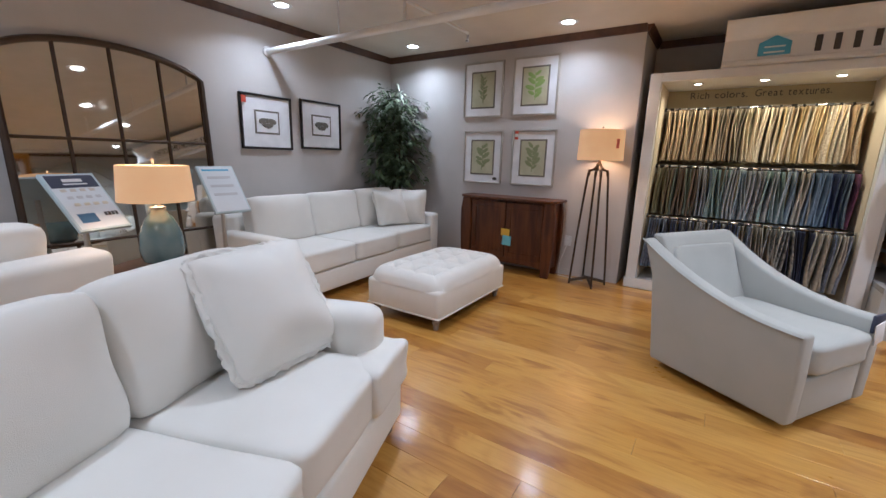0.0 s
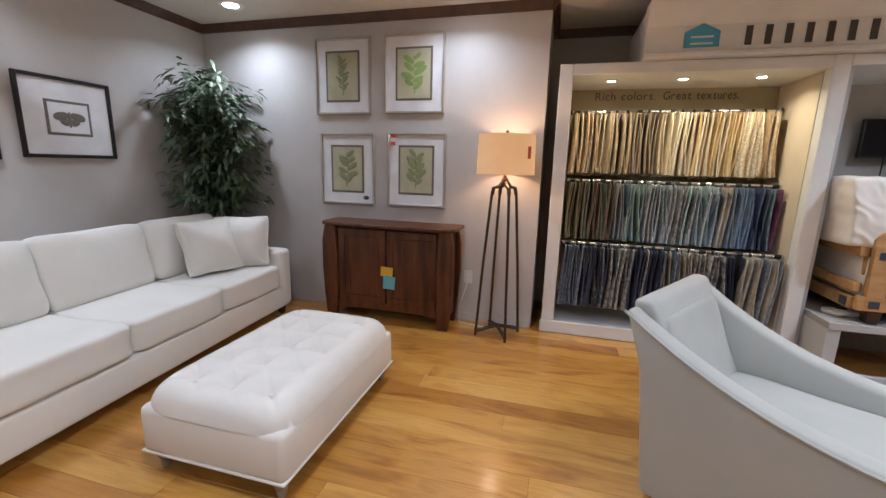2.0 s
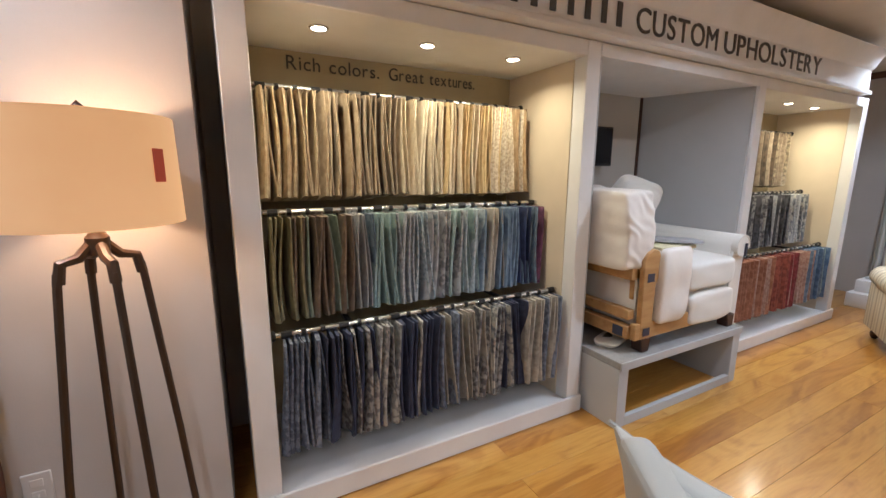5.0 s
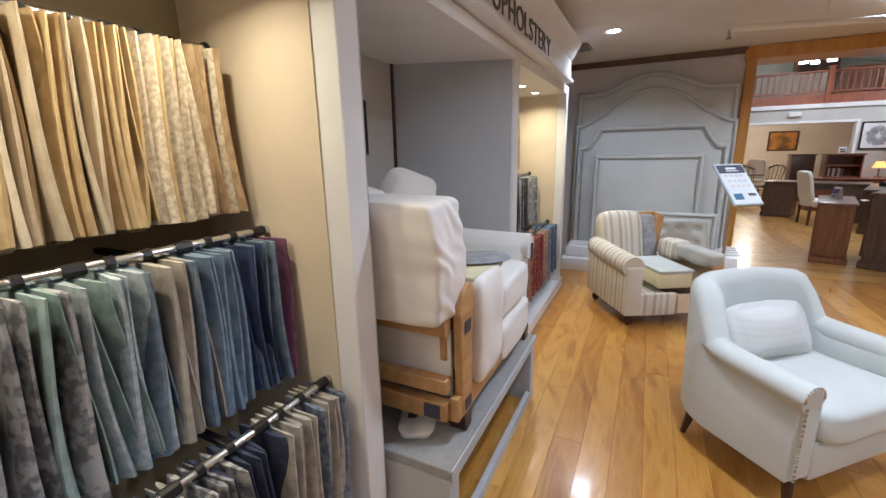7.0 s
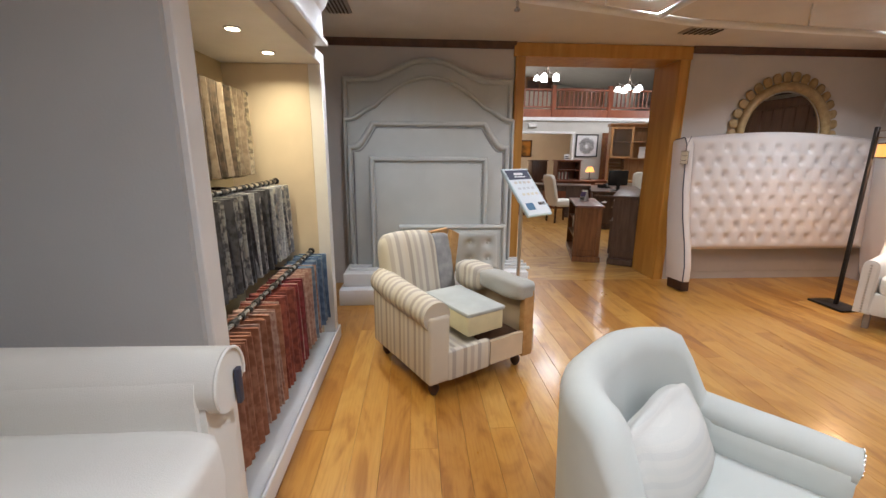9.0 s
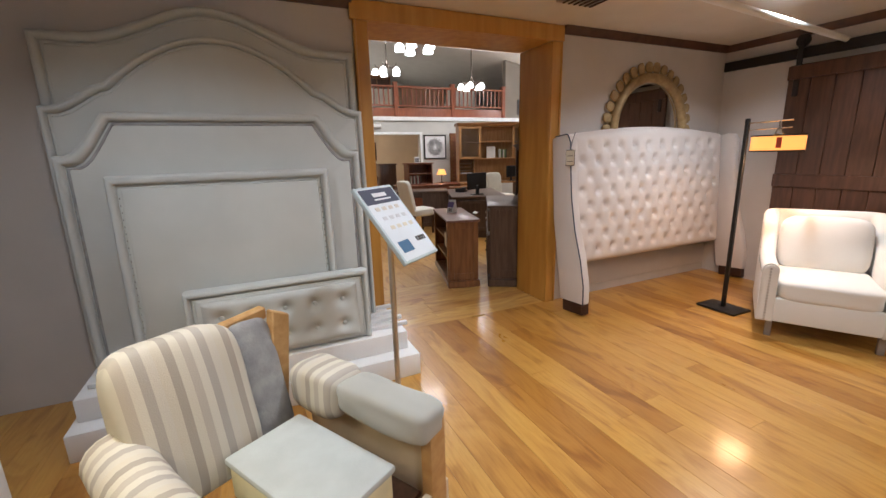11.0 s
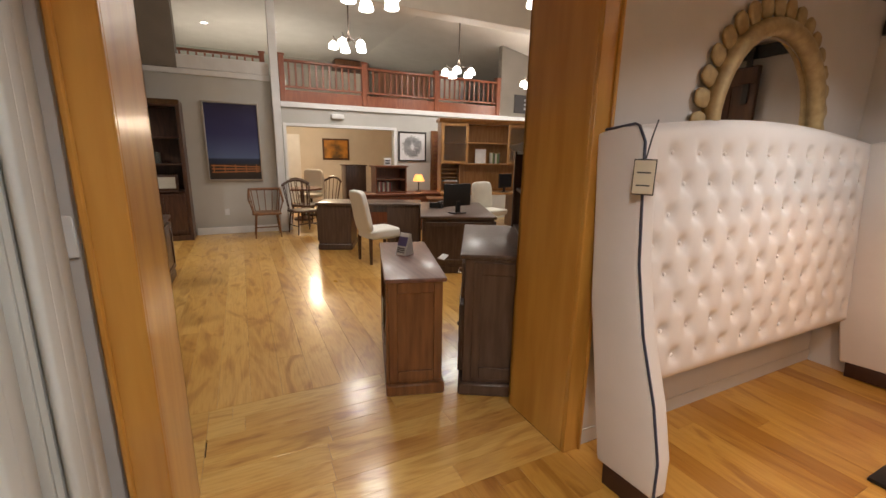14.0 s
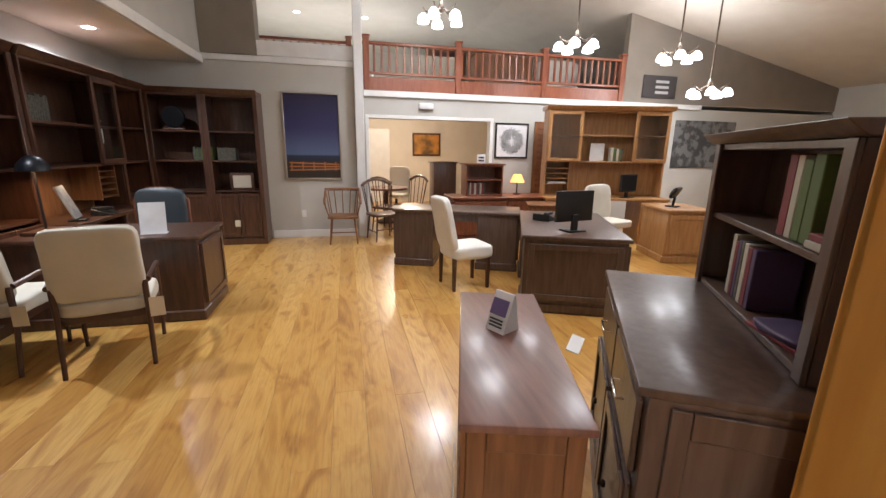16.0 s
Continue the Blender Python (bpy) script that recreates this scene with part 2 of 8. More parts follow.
def soft(sx, sy, sz, c=(0, 0, 0), p=4.0, n=9, crown=0.0, pinch=0.0, wob=0.006, m=None, bm=None, seed=0.0):
    """A stuffed cushion: a rounded block with crowned faces and slightly uneven skin, centred on c."""
    b = bmesh.new()
    bmesh.ops.create_cube(b, size=2)
    bmesh.ops.subdivide_edges(b, edges=b.edges[:], cuts=n, use_grid_fill=True)
    for v in b.verts:
        x, y, z = v.co
        k = (abs(x) ** p + abs(y) ** p + abs(z) ** p) ** (1 / p)
        q = Vector((x, y, z)) / k
        e = (1 - q.x * q.x) * (1 - q.y * q.y)
        q.z *= 1 + crown * e
        if pinch:
            g = (abs(x) * abs(y)) ** 3
            q.z *= 1 - pinch * max(abs(x), abs(y)) ** 3
            q.x *= 1 + 0.06 * g
            q.y *= 1 + 0.06 * g
        w = noise.noise(Vector((x * 1.3 + seed * 7.1, y * 1.3 - seed * 3.3, z * 1.3 + seed))) * wob
        v.co = Vector((q.x * sx / 2, q.y * sy / 2, q.z * sz / 2)) + q * w
    bmesh.ops.transform(b, matrix=Matrix.Translation(c) @ (m or Matrix()), verts=b.verts)
    return join(bm, b)


def prism(pts, t, axis="y", c=(0, 0, 0), r=0.004, bm=None, m=None, seg=1):
    """A flat outline (a, z) pushed through t along an axis: 'y' (outline in x, z), 'x' (outline in y, z) or 'z' (outline in x, y)."""
    b = bmesh.new()
    vs = [b.verts.new((p[0], -t / 2, p[1])) for p in pts]
    f = b.faces.new(vs)
    ex = bmesh.ops.extrude_face_region(b, geom=[f])
    bmesh.ops.translate(b, vec=(0, t, 0), verts=[v for v in ex["geom"] if isinstance(v, bmesh.types.BMVert)])
    bmesh.ops.recalc_face_normals(b, faces=b.faces[:])
    if r:
        bmesh.ops.bevel(b, geom=[e for e in b.edges if e.calc_face_angle(0) > 0.6], offset=r, segments=seg, affect="EDGES", profile=0.5)
    turn = {"y": Matrix(), "x": Matrix.Rotation(math.pi / 2, 4, "Z"), "z": Matrix.Rotation(-math.pi / 2, 4, "X")}[axis]
    bmesh.ops.transform(b, matrix=Matrix.Translation(c) @ (m or Matrix()) @ turn, verts=b.verts)
    bmesh.ops.recalc_face_normals(b, faces=b.faces[:])
    return join(bm, b)


def lathe(prof, c=(0, 0, 0), n=20, bm=None, m=None):
    """A turned piece from (radius, z) pairs."""
    b = bmesh.new()
    rings = [[b.verts.new((r * math.cos(2 * math.pi * i / n), r * math.sin(2 * math.pi * i / n), z)) for i in range(n)] for r, z in prof]
    for a, d in zip(rings, rings[1:]):
        for i in range(n):
            b.faces.new((a[i], a[(i + 1) % n], d[(i + 1) % n], d[i]))
    b.faces.new(rings[0][::-1])
    b.faces.new(rings[-1])
    bmesh.ops.transform(b, matrix=Matrix.Translation(c) @ (m or Matrix()), verts=b.verts)
    bmesh.ops.recalc_face_normals(b, faces=b.faces[:])
    return join(bm, b)


def drum(r0, r1, z0, z1, c=(0, 0, 0), n=40, t=0.004):
    """A thin lampshade wall, open above and below."""
    b = bmesh.new()
    prof = [(r0, z0), (r1, z1), (r1 - t, z1), (r0 - t, z0)]
    rings = [[b.verts.new((c[0] + r * math.cos(2 * math.pi * i / n), c[1] + r * math.sin(2 * math.pi * i / n), c[2] + z)) for i in range(n)] for r, z in prof]
    for k in range(4):
        a, d = rings[k], rings[(k + 1) % 4]
        for i in range(n):
            b.faces.new((a[i], a[(i + 1) % n], d[(i + 1) % n], d[i]))
    bmesh.ops.recalc_face_normals(b, faces=b.faces[:])
    return b


def tube(pts, r, n=10, bm=None, r2=None, close=True):
    """A round bar along points, tapering from r to r2."""
    b = bmesh.new()
    pts = [Vector(p) for p in pts]
    rings = []
    for i, p in enumerate(pts):
        d = (pts[min(i + 1, len(pts) - 1)] - pts[max(i - 1, 0)]).normalized()
        u = d.orthogonal().normalized() if i == 0 else (u - d * u.dot(d)).normalized()
        w = d.cross(u)
        rr = r + ((r2 if r2 is not None else r) - r) * i / max(1, len(pts) - 1)
        rings.append([b.verts.new(p + (u * math.cos(2 * math.pi * k / n) + w * math.sin(2 * math.pi * k / n)) * rr) for k in range(n)])
    for a, d in zip(rings, rings[1:]):
        for k in range(n):
            b.faces.new((a[k], a[(k + 1) % n], d[(k + 1) % n], d[k]))
    if close:
        b.faces.new(rings[0][::-1])
        b.faces.new(rings[-1])
    bmesh.ops.recalc_face_normals(b, faces=b.faces[:])
    return join(bm, b)


def mesh_of(name, bm, material, angle=40):
    me = bpy.data.meshes.new(name)
    bm.to_mesh(me)
    bm.free()
    me.materials.append(material)
    me.shade_smooth()
    me.set_sharp_from_angle(angle=radians(angle))
    return me


def part(name, bm, material, parent=None, label="", angle=40):
    ob = new(name, mesh_of(name, bm, material, angle))
    ob.parent = parent
    if label:
        ob["label"] = label
    return ob


def thing(name, label, category, x=0, y=0, z=0, rz=0, group="", kind=""):
    ob = new(name)
    ob.empty_display_size = 0.1
    ob.matrix_basis = pose(x, y, z, 0, 0, rz)
    return tagged(ob, label, category, group, kind)


def setting(name, bm, material, label, category, angle=40):
    return tagged(part(name, bm, material, None, "", angle), label, category, kind="structure")


def slab(x0, x1, y0, y1, z0, z1, bm=None, r=0.0):
    return rbox(x1 - x0, y1 - y0, z1 - z0, ((x0 + x1) / 2, (y0 + y1) / 2, z0), r, 1, bm)


def lamp(name, x, y, z, watts, size=0.12, col=(1.0, 0.86, 0.70), down=True, spread=150):
    d = bpy.data.lights.new(name, "AREA")
    d.shape, d.size, d.energy, d.color, d.spread = "DISK", size, watts, col, radians(spread)
    o = new(name, d)
    o.matrix_basis = pose(x, y, z, 0 if down else 180, 0, 0)
    return o


def bulb(name, x, y, z, watts, size=0.05, col=(1.0, 0.70, 0.40)):
    d = bpy.data.lights.new(name, "POINT")
    d.energy, d.shadow_soft_size, d.color = watts, size, col
    o = new(name, d)
    o.matrix_basis = pose(x, y, z)
    return o


def words(name, text, size, material, parent, m, thick=0.004, squeeze=1.0):
    c = bpy.data.curves.new("tmp", "FONT")
    c.body, c.size, c.extrude, c.align_x = text, size, thick, "CENTER"
    tmp = new("tmp", c)
    me = bpy.data.meshes.new_from_object(tmp.evaluated_get(bpy.context.evaluated_depsgraph_get()))
    bpy.data.objects.remove(tmp)
    me.materials.append(material)
    ob = new(name, me)
    ob.parent = parent
    ob.matrix_basis = m @ Matrix.Diagonal((squeeze, 1, 1, 1))
    return ob


def letters(name, text, x0, x1, size, parent, y, z, material, thick=0.004):
    """Raised letters, one object each, spread from x0 to x1 and facing -y."""
    made, pen = [], 0.0
    for ch in text:
        o = words(name, ch, size, material, parent, Matrix(), thick)
        xs = [v.co.x for v in o.data.vertices]
        made.append((o, pen - min(xs)))
        pen += max(xs) - min(xs) + size * 0.13
    k = (x1 - x0) / (pen - size * 0.13)
    for o, off in made:
        o.matrix_basis = pose(x0 + off * k, y, z, 90) @ Matrix.Diagonal((k, 1, 1, 1))


# ---- structure: showroom ----
XW, XC, XD, YA = -4.05, 6.20, 6.66, 4.36
setting("wall_west", slab(XW - 0.15, XW, -6.2, YA + 0.15, 0, CEIL), WALL, "greige painted wall with framed prints", "wall")
setting("wall_north", slab(XW, -0.77, YA, YA + 0.9, 0, CEIL), WALL, "greige painted wall with botanical prints", "wall")
setting("wall_recess", slab(-0.77, XC, 5.12, 5.27, 0, CEIL), WALL, "grey wall behind the fabric display", "wall")
setting("wall_south", slab(2.6, XC, -1.90, -1.75, 0, CEIL), WALL, "greige wall with a sliding barn door", "wall")
setting("wall_return", slab(2.6, 2.75, -6.2, -1.90, 0, CEIL), WALL, "plain greige wall", "wall")
setting("wall_rear", slab(XW, 2.6, -6.35, -6.2, 0, CEIL), WALL, "plain greige wall", "wall")
D0, D1, DT = 0.78, 2.49, 2.50
w = slab(XC, XD, D1 + 0.03, 5.27, 0, CEIL)
slab(XC, XD, -1.90, D0 - 0.03, 0, CEIL, w)
slab(XC, XD, D0 - 0.03, D1 + 0.03, DT + 0.03, CEIL, w)
setting("wall_east", w, WALL, "greige wall with a wide wood-cased opening", "wall")
setting("ceiling", slab(XW - 0.15, XC, -6.3, 5.27, CEIL, CEIL + 0.12), CREAM, "cream painted showroom ceiling", "ceiling")

# crown moulding, a dark strip with a cove
CR = [(0, 0), (0.018, 0), (0.022, 0.02), (0.05, 0.055), (0.055, 0.068), (0, 0.068)]


def crown_run(x, y, length, rz):
    return prism(CR, length, "y", (x, y, CEIL - 0.069), 0, m=Matrix.Rotation(radians(rz), 4, "Z"))


for x, y, ln, rz in ((XW, -0.92, 10.5, 0), (-2.41, YA, 3.28, -90), (-0.77, 4.74, 0.76, 0), (2.71, 5.12, 6.9, -90), (XC, 3.86, 2.52, 180), (XC, -0.55, 2.4, 180), (4.4, -1.75, 3.6, 90)):
    setting("trim", crown_run(x, y, ln, rz), CROWN, "dark stained crown moulding", "crown moulding")

# door casing and lining
door = thing("door_1", "wide honey oak door casing around an open doorway", "doorway", kind="structure")
for y0, y1 in ((D0 - 0.11, D0), (D1, D1 + 0.11)):
    part("casing", slab(XC - 0.025, XC, y0, y1, 0, DT, r=0.004), CASING, door)
    part("casing_bead", slab(XC - 0.04, XC - 0.025, y0 + (0.0 if y0 < 1 else 0.09), y0 + (0.02 if y0 < 1 else 0.11), 0, DT, r=0.006), CASING, door)
part("head_casing", slab(XC - 0.032, XC, D0 - 0.13, D1 + 0.13, DT, CEIL - 0.004, r=0.004), CASING, door)
part("jamb", slab(XC, XD + 0.02, D0 - 0.0299, D0, 0, DT, r=0.003), CASING, door)
part("jamb", slab(XC, XD + 0.02, D1, D1 + 0.0299, 0, DT, r=0.003), CASING, door)
part("head_jamb", slab(XC, XD + 0.02, D0, D1, DT, DT + 0.028, r=0.003), CASING, door)
for y0, y1 in ((D0 - 0.11, D0), (D1, D1 + 0.11)):
    part("casing", slab(XD, XD + 0.025, y0, y1, 0, DT, r=0.004), CASING, door)
setting("baseboard", slab(XW + 0.003, -0.775, YA - 0.012, YA - 0.002, 0, 0.07), WALL, "wall-coloured low baseboard", "baseboard")
setting("baseboard", slab(XC - 0.012, XC, -1.75, D0 - 0.115, 0, 0.09, r=0.004), WALL, "wall-coloured low baseboard", "baseboard")

# ---- structure: office hall ----
WALL_SAGE = mat("pale_sage_wall_paint", (0.50, 0.50, 0.43), 0.75, scale=2.5)
XB, YL = 13.58, 4.95
HC = 4.5
w = slab(XB, XB + 0.15, 1.40, YL, 0, 2.84)
slab(XB, XB + 0.15, -0.86, 1.40, 2.05, 2.42, w)
slab(XB, XB + 0.15, -9.0, -0.86, 0, 2.42, w)
setting("wall_office_back", w, WALL_OFF, "pale grey office wall with an open passage", "wall")
setting("wall_office_left", slab(XD, 20, YL, YL + 0.15, 0, HC), WALL_OFF, "pale grey office wall behind bookcases", "wall")
setting("wall_office_right", slab(XD, 20, -9.15, -9.0, 0, HC), WALL_OFF, "pale grey far side wall", "wall")
w = slab(XC + 0.1, XD, -9.0, -1.90, 0, HC)
slab(XC + 0.1, XD, -1.90, YL, CEIL + 0.13, HC, w)
setting("wall_office_front", w, WALL_OFF, "grey wall above the doorway", "wall")
setting("ceiling_hall", slab(XD, 20, -9.0, YL, HC, HC + 0.1), CREAM, "high cream hall ceiling", "ceiling")
w = prism([(-1.5, HC - 0.004), (-9.0, HC - 0.004), (-9.0, 3.0)], 13.3, "x", (13.33, 0, 0), 0)
setting("ceiling_slope", w, CREAM, "sloping cream hall ceiling", "ceiling")
setting("ceiling_beam", slab(11.3, 11.6, -9.0, YL, 3.75, HC, r=0.01), CREAM, "wide cream painted ceiling beam", "beam")
setting("ceiling_soffit", slab(XD, XB, 3.87, YL, 2.80, HC), WALL_OFF, "dropped grey soffit over the bookcases", "soffit")
setting("ceiling_soffit_panel", slab(XD, XB, 3.89, YL, 2.785, 2.80), CREAM, "cream underside of the soffit", "ceiling")
setting("trim", slab(XD, XB, 3.84, 3.87, 2.78, 2.90, r=0.005), WHITE, "white trim along the soffit edge", "trim")
setting("trim", slab(XB - 0.03, XB, 1.58, 3.84, 2.84, 2.93, r=0.006), WHITE, "white ledge on the back wall", "trim")
setting("column", slab(XB - 0.14, XB - 0.004, 1.43, 1.57, 0, HC, r=0.006), WHITE, "slim white painted square column", "column")
setting("trim", slab(XB - 0.05, XB, -5.4, 1.42, 2.40, 2.50, r=0.006), WHITE, "white beam under the balcony", "beam")
w = slab(XB - 0.02, XB, -0.92, -0.86, 0, 2.11, r=0.004)
slab(XB - 0.02, XB, 1.34, 1.40, 0, 2.11, w, 0.004)
slab(XB - 0.02, XB, -0.86, 1.34, 2.05, 2.11, w, 0.004)
setting("door_2", w, WHITE, "white casing around the open passage", "door frame")
setting("baseboard", slab(XB - 0.02, XB, 1.58, 3.02, 0, 0.13, r=0.004), WHITE, "white painted baseboard", "baseboard")
setting("loft_floor", slab(XB + 0.002, 19.9, -9.0, YL, 2.50, 2.62), CREAM, "loft floor edge above the passage", "floor")
setting("wall_loft_back", slab(19.5, 19.65, -9.0, YL, 2.62, HC), WALL_SAGE, "pale sage loft back wall", "wall")
setting("wall_loft_pier", slab(XB - 0.03, XB + 0.3, 3.05, 3.86, 2.94, HC), TAUPE, "taupe wall pier beside the loft", "wall")
setting("loft_parapet", slab(XB - 0.02, XB + 0.1, 1.58, 3.05, 2.94, 3.16, r=0.006), WHITE, "white parapet below the loft rail", "parapet")
# the passage behind the back wall
setting("wall_passage_back", slab(18.5, 18.65, -4, YL, 0, 2.5), CREAM, "cream wall at the end of the passage", "wall")
setting("wall_passage_side", slab(XB + 0.15, 18.5, -4.15, -4.0, 0, 2.5), CREAM, "cream side wall of the passage", "wall")
setting("ceiling_passage", slab(XB + 0.15, 18.5, -4, YL, 2.46, 2.495), CREAM, "cream passage ceiling", "ceiling")

# ---- lights ----
def downlight(x, y, z=CEIL, watts=22, col=(1.0, 0.97, 0.92)):
    t = thing("ceiling_light", "round white recessed ceiling downlight, lit", "ceiling light", x, y, z, group="recessed downlights")
    part("trim_ring", lathe([(0.062, -0.002), (0.095, -0.006), (0.098, 0.0), (0.062, 0.0)], n=24), PLASTIC, t)
    part("lens", lathe([(0.06, -0.004), (0.045, -0.007), (0.0, -0.008)], n=20), LIGHTDISC, t)
    lamp("downlight_lamp", x, y, z - 0.02, watts, 0.12, col, spread=140)


K = 0.62
for x, y, wt in ((-3.55, 2.25, 15), (-3.35, 3.96, 14), (-1.42, 3.94, 11), (-1.4, 1.6, 28), (0.5, 2.2, 25), (-3.4, -0.6, 26), (-1.2, -1.0, 26), (1.2, 0.2, 26), (4.69, 3.92, 23), (4.82, 1.89, 36), (3.0, 1.2, 34), (4.92, -0.48, 46), (1.9, 3.2, 32), (-1.0, -4, 26)):
    downlight(x, y, CEIL, wt * K)
for x, y in ((9.6, 4.45), (11.8, 4.45)):
    downlight(x, y, 2.785, 26)
for y in (2.7, 1.2, -1.6, -3.4):
    downlight(16.8, y, HC, 48)


def chandelier(x, y, z, drop, watts):
    t = thing("chandelier", "dark metal chandelier with lit frosted glass shades", "chandelier", x, y, z, group="hall chandeliers")
    part("stem", tube([(0, 0, 0.1), (0, 0, drop)], 0.012), BRONZE, t)
    part("hub", lathe([(0.02, 0.02), (0.05, 0.06), (0.035, 0.12), (0.015, 0.18)]), BRONZE, t)
    part("canopy", lathe([(0.07, drop - 0.03), (0.06, drop), (0.01, drop)]), BRONZE, t)
    for k in range(5):
        a = 2 * math.pi * k / 5
        ca, sa = math.cos(a), math.sin(a)
        part("arm", tube([(0.03 * ca, 0.03 * sa, 0.08), (0.14 * ca, 0.14 * sa, 0.02), (0.24 * ca, 0.24 * sa, 0.06), (0.26 * ca, 0.26 * sa, 0.1)], 0.008, 6), BRONZE, t)
        part("shade", lathe([(0.03, 0.02), (0.07, -0.02), (0.085, -0.09), (0.08, -0.1), (0.0, -0.06)], (0.26 * ca, 0.26 * sa, 0.0), 12), SHADEGLOW, t)
    bulb("chandelier_lamp", x, y, z + 0.22, watts * 0.30, 0.12, (1.0, 0.93, 0.84))
    lamp("chandelier_downlight", x, y, z - 0.13, watts * 0.26, 0.5, (1.0, 0.93, 0.84), spread=170)


SHADEGLOW = glow("frosted_shade_glow", (1.0, 0.93, 0.82), 9.0)
for x, y, z in ((9.6, 0.75, 3.25), (12.4, 0.35, 3.4), (12.3, -1.75, 3.15), (12.3, -3.6, 3.1), (12.1, -4.1, 2.55), (8.9, -1.2, 3.3)):
    chandelier(x, y, z, HC - z - (0.0 if y > -1.5 else (-1.5 - y) * 0.2), 84)
# added fill light that brightens the passage, without a fixture of its own
bulb("passage_fill", 16.2, 0.5, 2.2, 120, 0.2, (1.0, 0.78, 0.52))

# ---- showroom: fabric display ----
Y0, Y1 = 4.32, 5.02


def bay(name, x0, x1, label, lights, watts=4.2):
    """A white open bay with a plinth, a khaki back and lit pucks in its ceiling."""
    t = thing(name, label, "display bay", kind="")
    part("side_panel", slab(x0, x0 + 0.10, Y0, Y1, 0.0, 2.17, r=0.004), WHITE, t)
    part("side_panel", slab(x1 - 0.10, x1, Y0, Y1, 0.0, 2.17, r=0.004), WHITE, t)
    part("top_panel", slab(x0 + 0.10, x1 - 0.10, Y0, Y1, 2.09, 2.17, r=0.004), WHITE, t)
    part("floor_panel", slab(x0 + 0.10, x1 - 0.10, Y0, Y1, 0.0, 0.09, r=0.004), WHITE, t)
    part("plinth", slab(x0 - 0.012, x1 + 0.012, Y0 - 0.02, Y0 - 0.001, 0, 0.11, r=0.006), WHITE, t)
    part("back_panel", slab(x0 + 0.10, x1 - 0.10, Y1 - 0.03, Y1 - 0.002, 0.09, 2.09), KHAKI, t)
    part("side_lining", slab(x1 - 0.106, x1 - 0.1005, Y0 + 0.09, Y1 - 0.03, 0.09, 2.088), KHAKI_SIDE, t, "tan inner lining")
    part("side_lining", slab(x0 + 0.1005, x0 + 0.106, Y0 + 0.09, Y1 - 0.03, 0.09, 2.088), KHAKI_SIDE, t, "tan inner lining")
    for lx in lights:
        part("puck_light", lathe([(0.036, 2.083), (0.042, 2.086), (0.042, 2.09), (0.0, 2.09)], (lx, 4.56, 0), 16), CHROME, t)
        part("puck_lens", lathe([(0.0, 2.08), (0.03, 2.081), (0.034, 2.084), (0.0, 2.085)], (lx, 4.56, 0), 16), PUCK, t, "warm lit lens")
        lamp("puck_lamp", lx, 4.56, 2.07, watts, 0.05, (1.0, 0.79, 0.46), spread=150)
    return t


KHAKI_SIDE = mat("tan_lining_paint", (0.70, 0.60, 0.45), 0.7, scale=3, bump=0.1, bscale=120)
bay1 = bay("fabric_display_bay", -0.68, 1.17, "white display bay with hanging fabric swatches", (-0.28, 0.24, 0.76))
bay3 = bay("fabric_display_bay", 2.80, 4.74, "white display bay with dark fabric swatches", (3.3, 3.8, 4.3), 7.0)
for wd, x0, x1 in (("Rich", -0.36, -0.19), ("colors.", -0.14, 0.14), ("Great", 0.20, 0.42), ("textures.", 0.46, 0.78)):
    letters("letter", wd, x0, x1, 0.098, bay1, Y1 - 0.034, 2.0, INK, 0.002)
mid = thing("display_niche", "grey niche between two fabric bays", "display niche")
part("side_wall", prism([(2.775, 4.34), (2.798, 4.34), (2.798, 5.06), (2.51, 5.06)], 2.166, "z", (0, 0, 1.083), 0), WALL_IN, mid)
part("side_wall", slab(1.172, 1.2, 4.34, 5.12, 0, 2.166), WALL_IN, mid)
part("back_wall", slab(1.2, 2.735, 5.06, 5.118, 0, 2.166), WALL_OFF, mid)
part("head_panel", slab(1.172, 2.798, Y0, 5.12, 2.10, 2.168, r=0.003), WHITE, mid)
part("edge_strip", slab(2.482, 2.506, 5.048, 5.0585, 0.42, 2.10), CROWN, mid, "dark corner strip")

# fascia sign on the display: a crown profile with lettering
fas = thing("sign_fascia", "white crown-shaped fascia with dark lettering", "sign")
PROF = [(0, 0), (-0.10, 0), (-0.10, 0.028), (-0.075, 0.04), (-0.07, 0.205), (-0.085, 0.215), (-0.10, 0.235), (-0.12, 0.28), (-0.155, 0.33), (-0.16, 0.355), (0, 0.355)]
part("fascia_body", prism([(-p[0], p[1]) for p in PROF], 4.62, "y", (2.20, Y0 + 0.02, 2.175), 0.002, m=Matrix.Rotation(radians(-90), 4, "Z")), WHITE, fas)
part("fascia_back", slab(-0.11, 4.51, Y0 + 0.021, Y1, 2.175, 2.5), WHITE, fas)
yf = Y0 + 0.02 - 0.0745
# the maker's name is given as plain bars, the rest is lettered
bx = 0.49
for k in range(7):
    part("name_bar", slab(bx + 0.115 * k + 0.02, bx + 0.115 * k + 0.062, yf - 0.005, yf, 2.238, 2.36, r=0.003), INK, fas)
letters("letter", "CUSTOM", 1.36, 2.12, 0.185, fas, yf, 2.236, INK)
letters("letter", "UPHOLSTERY", 2.20, 3.53, 0.185, fas, yf, 2.236, INK)
lg = prism([(0.14, 0.0), (0.36, 0.0), (0.36, 0.10), (0.25, 0.155), (0.14, 0.10)], 0.012, "y", (-0.0, yf, 2.235), 0.002)
part("logo_plate", lg, SKYBLUE, fas, "blue house-shaped logo plate")
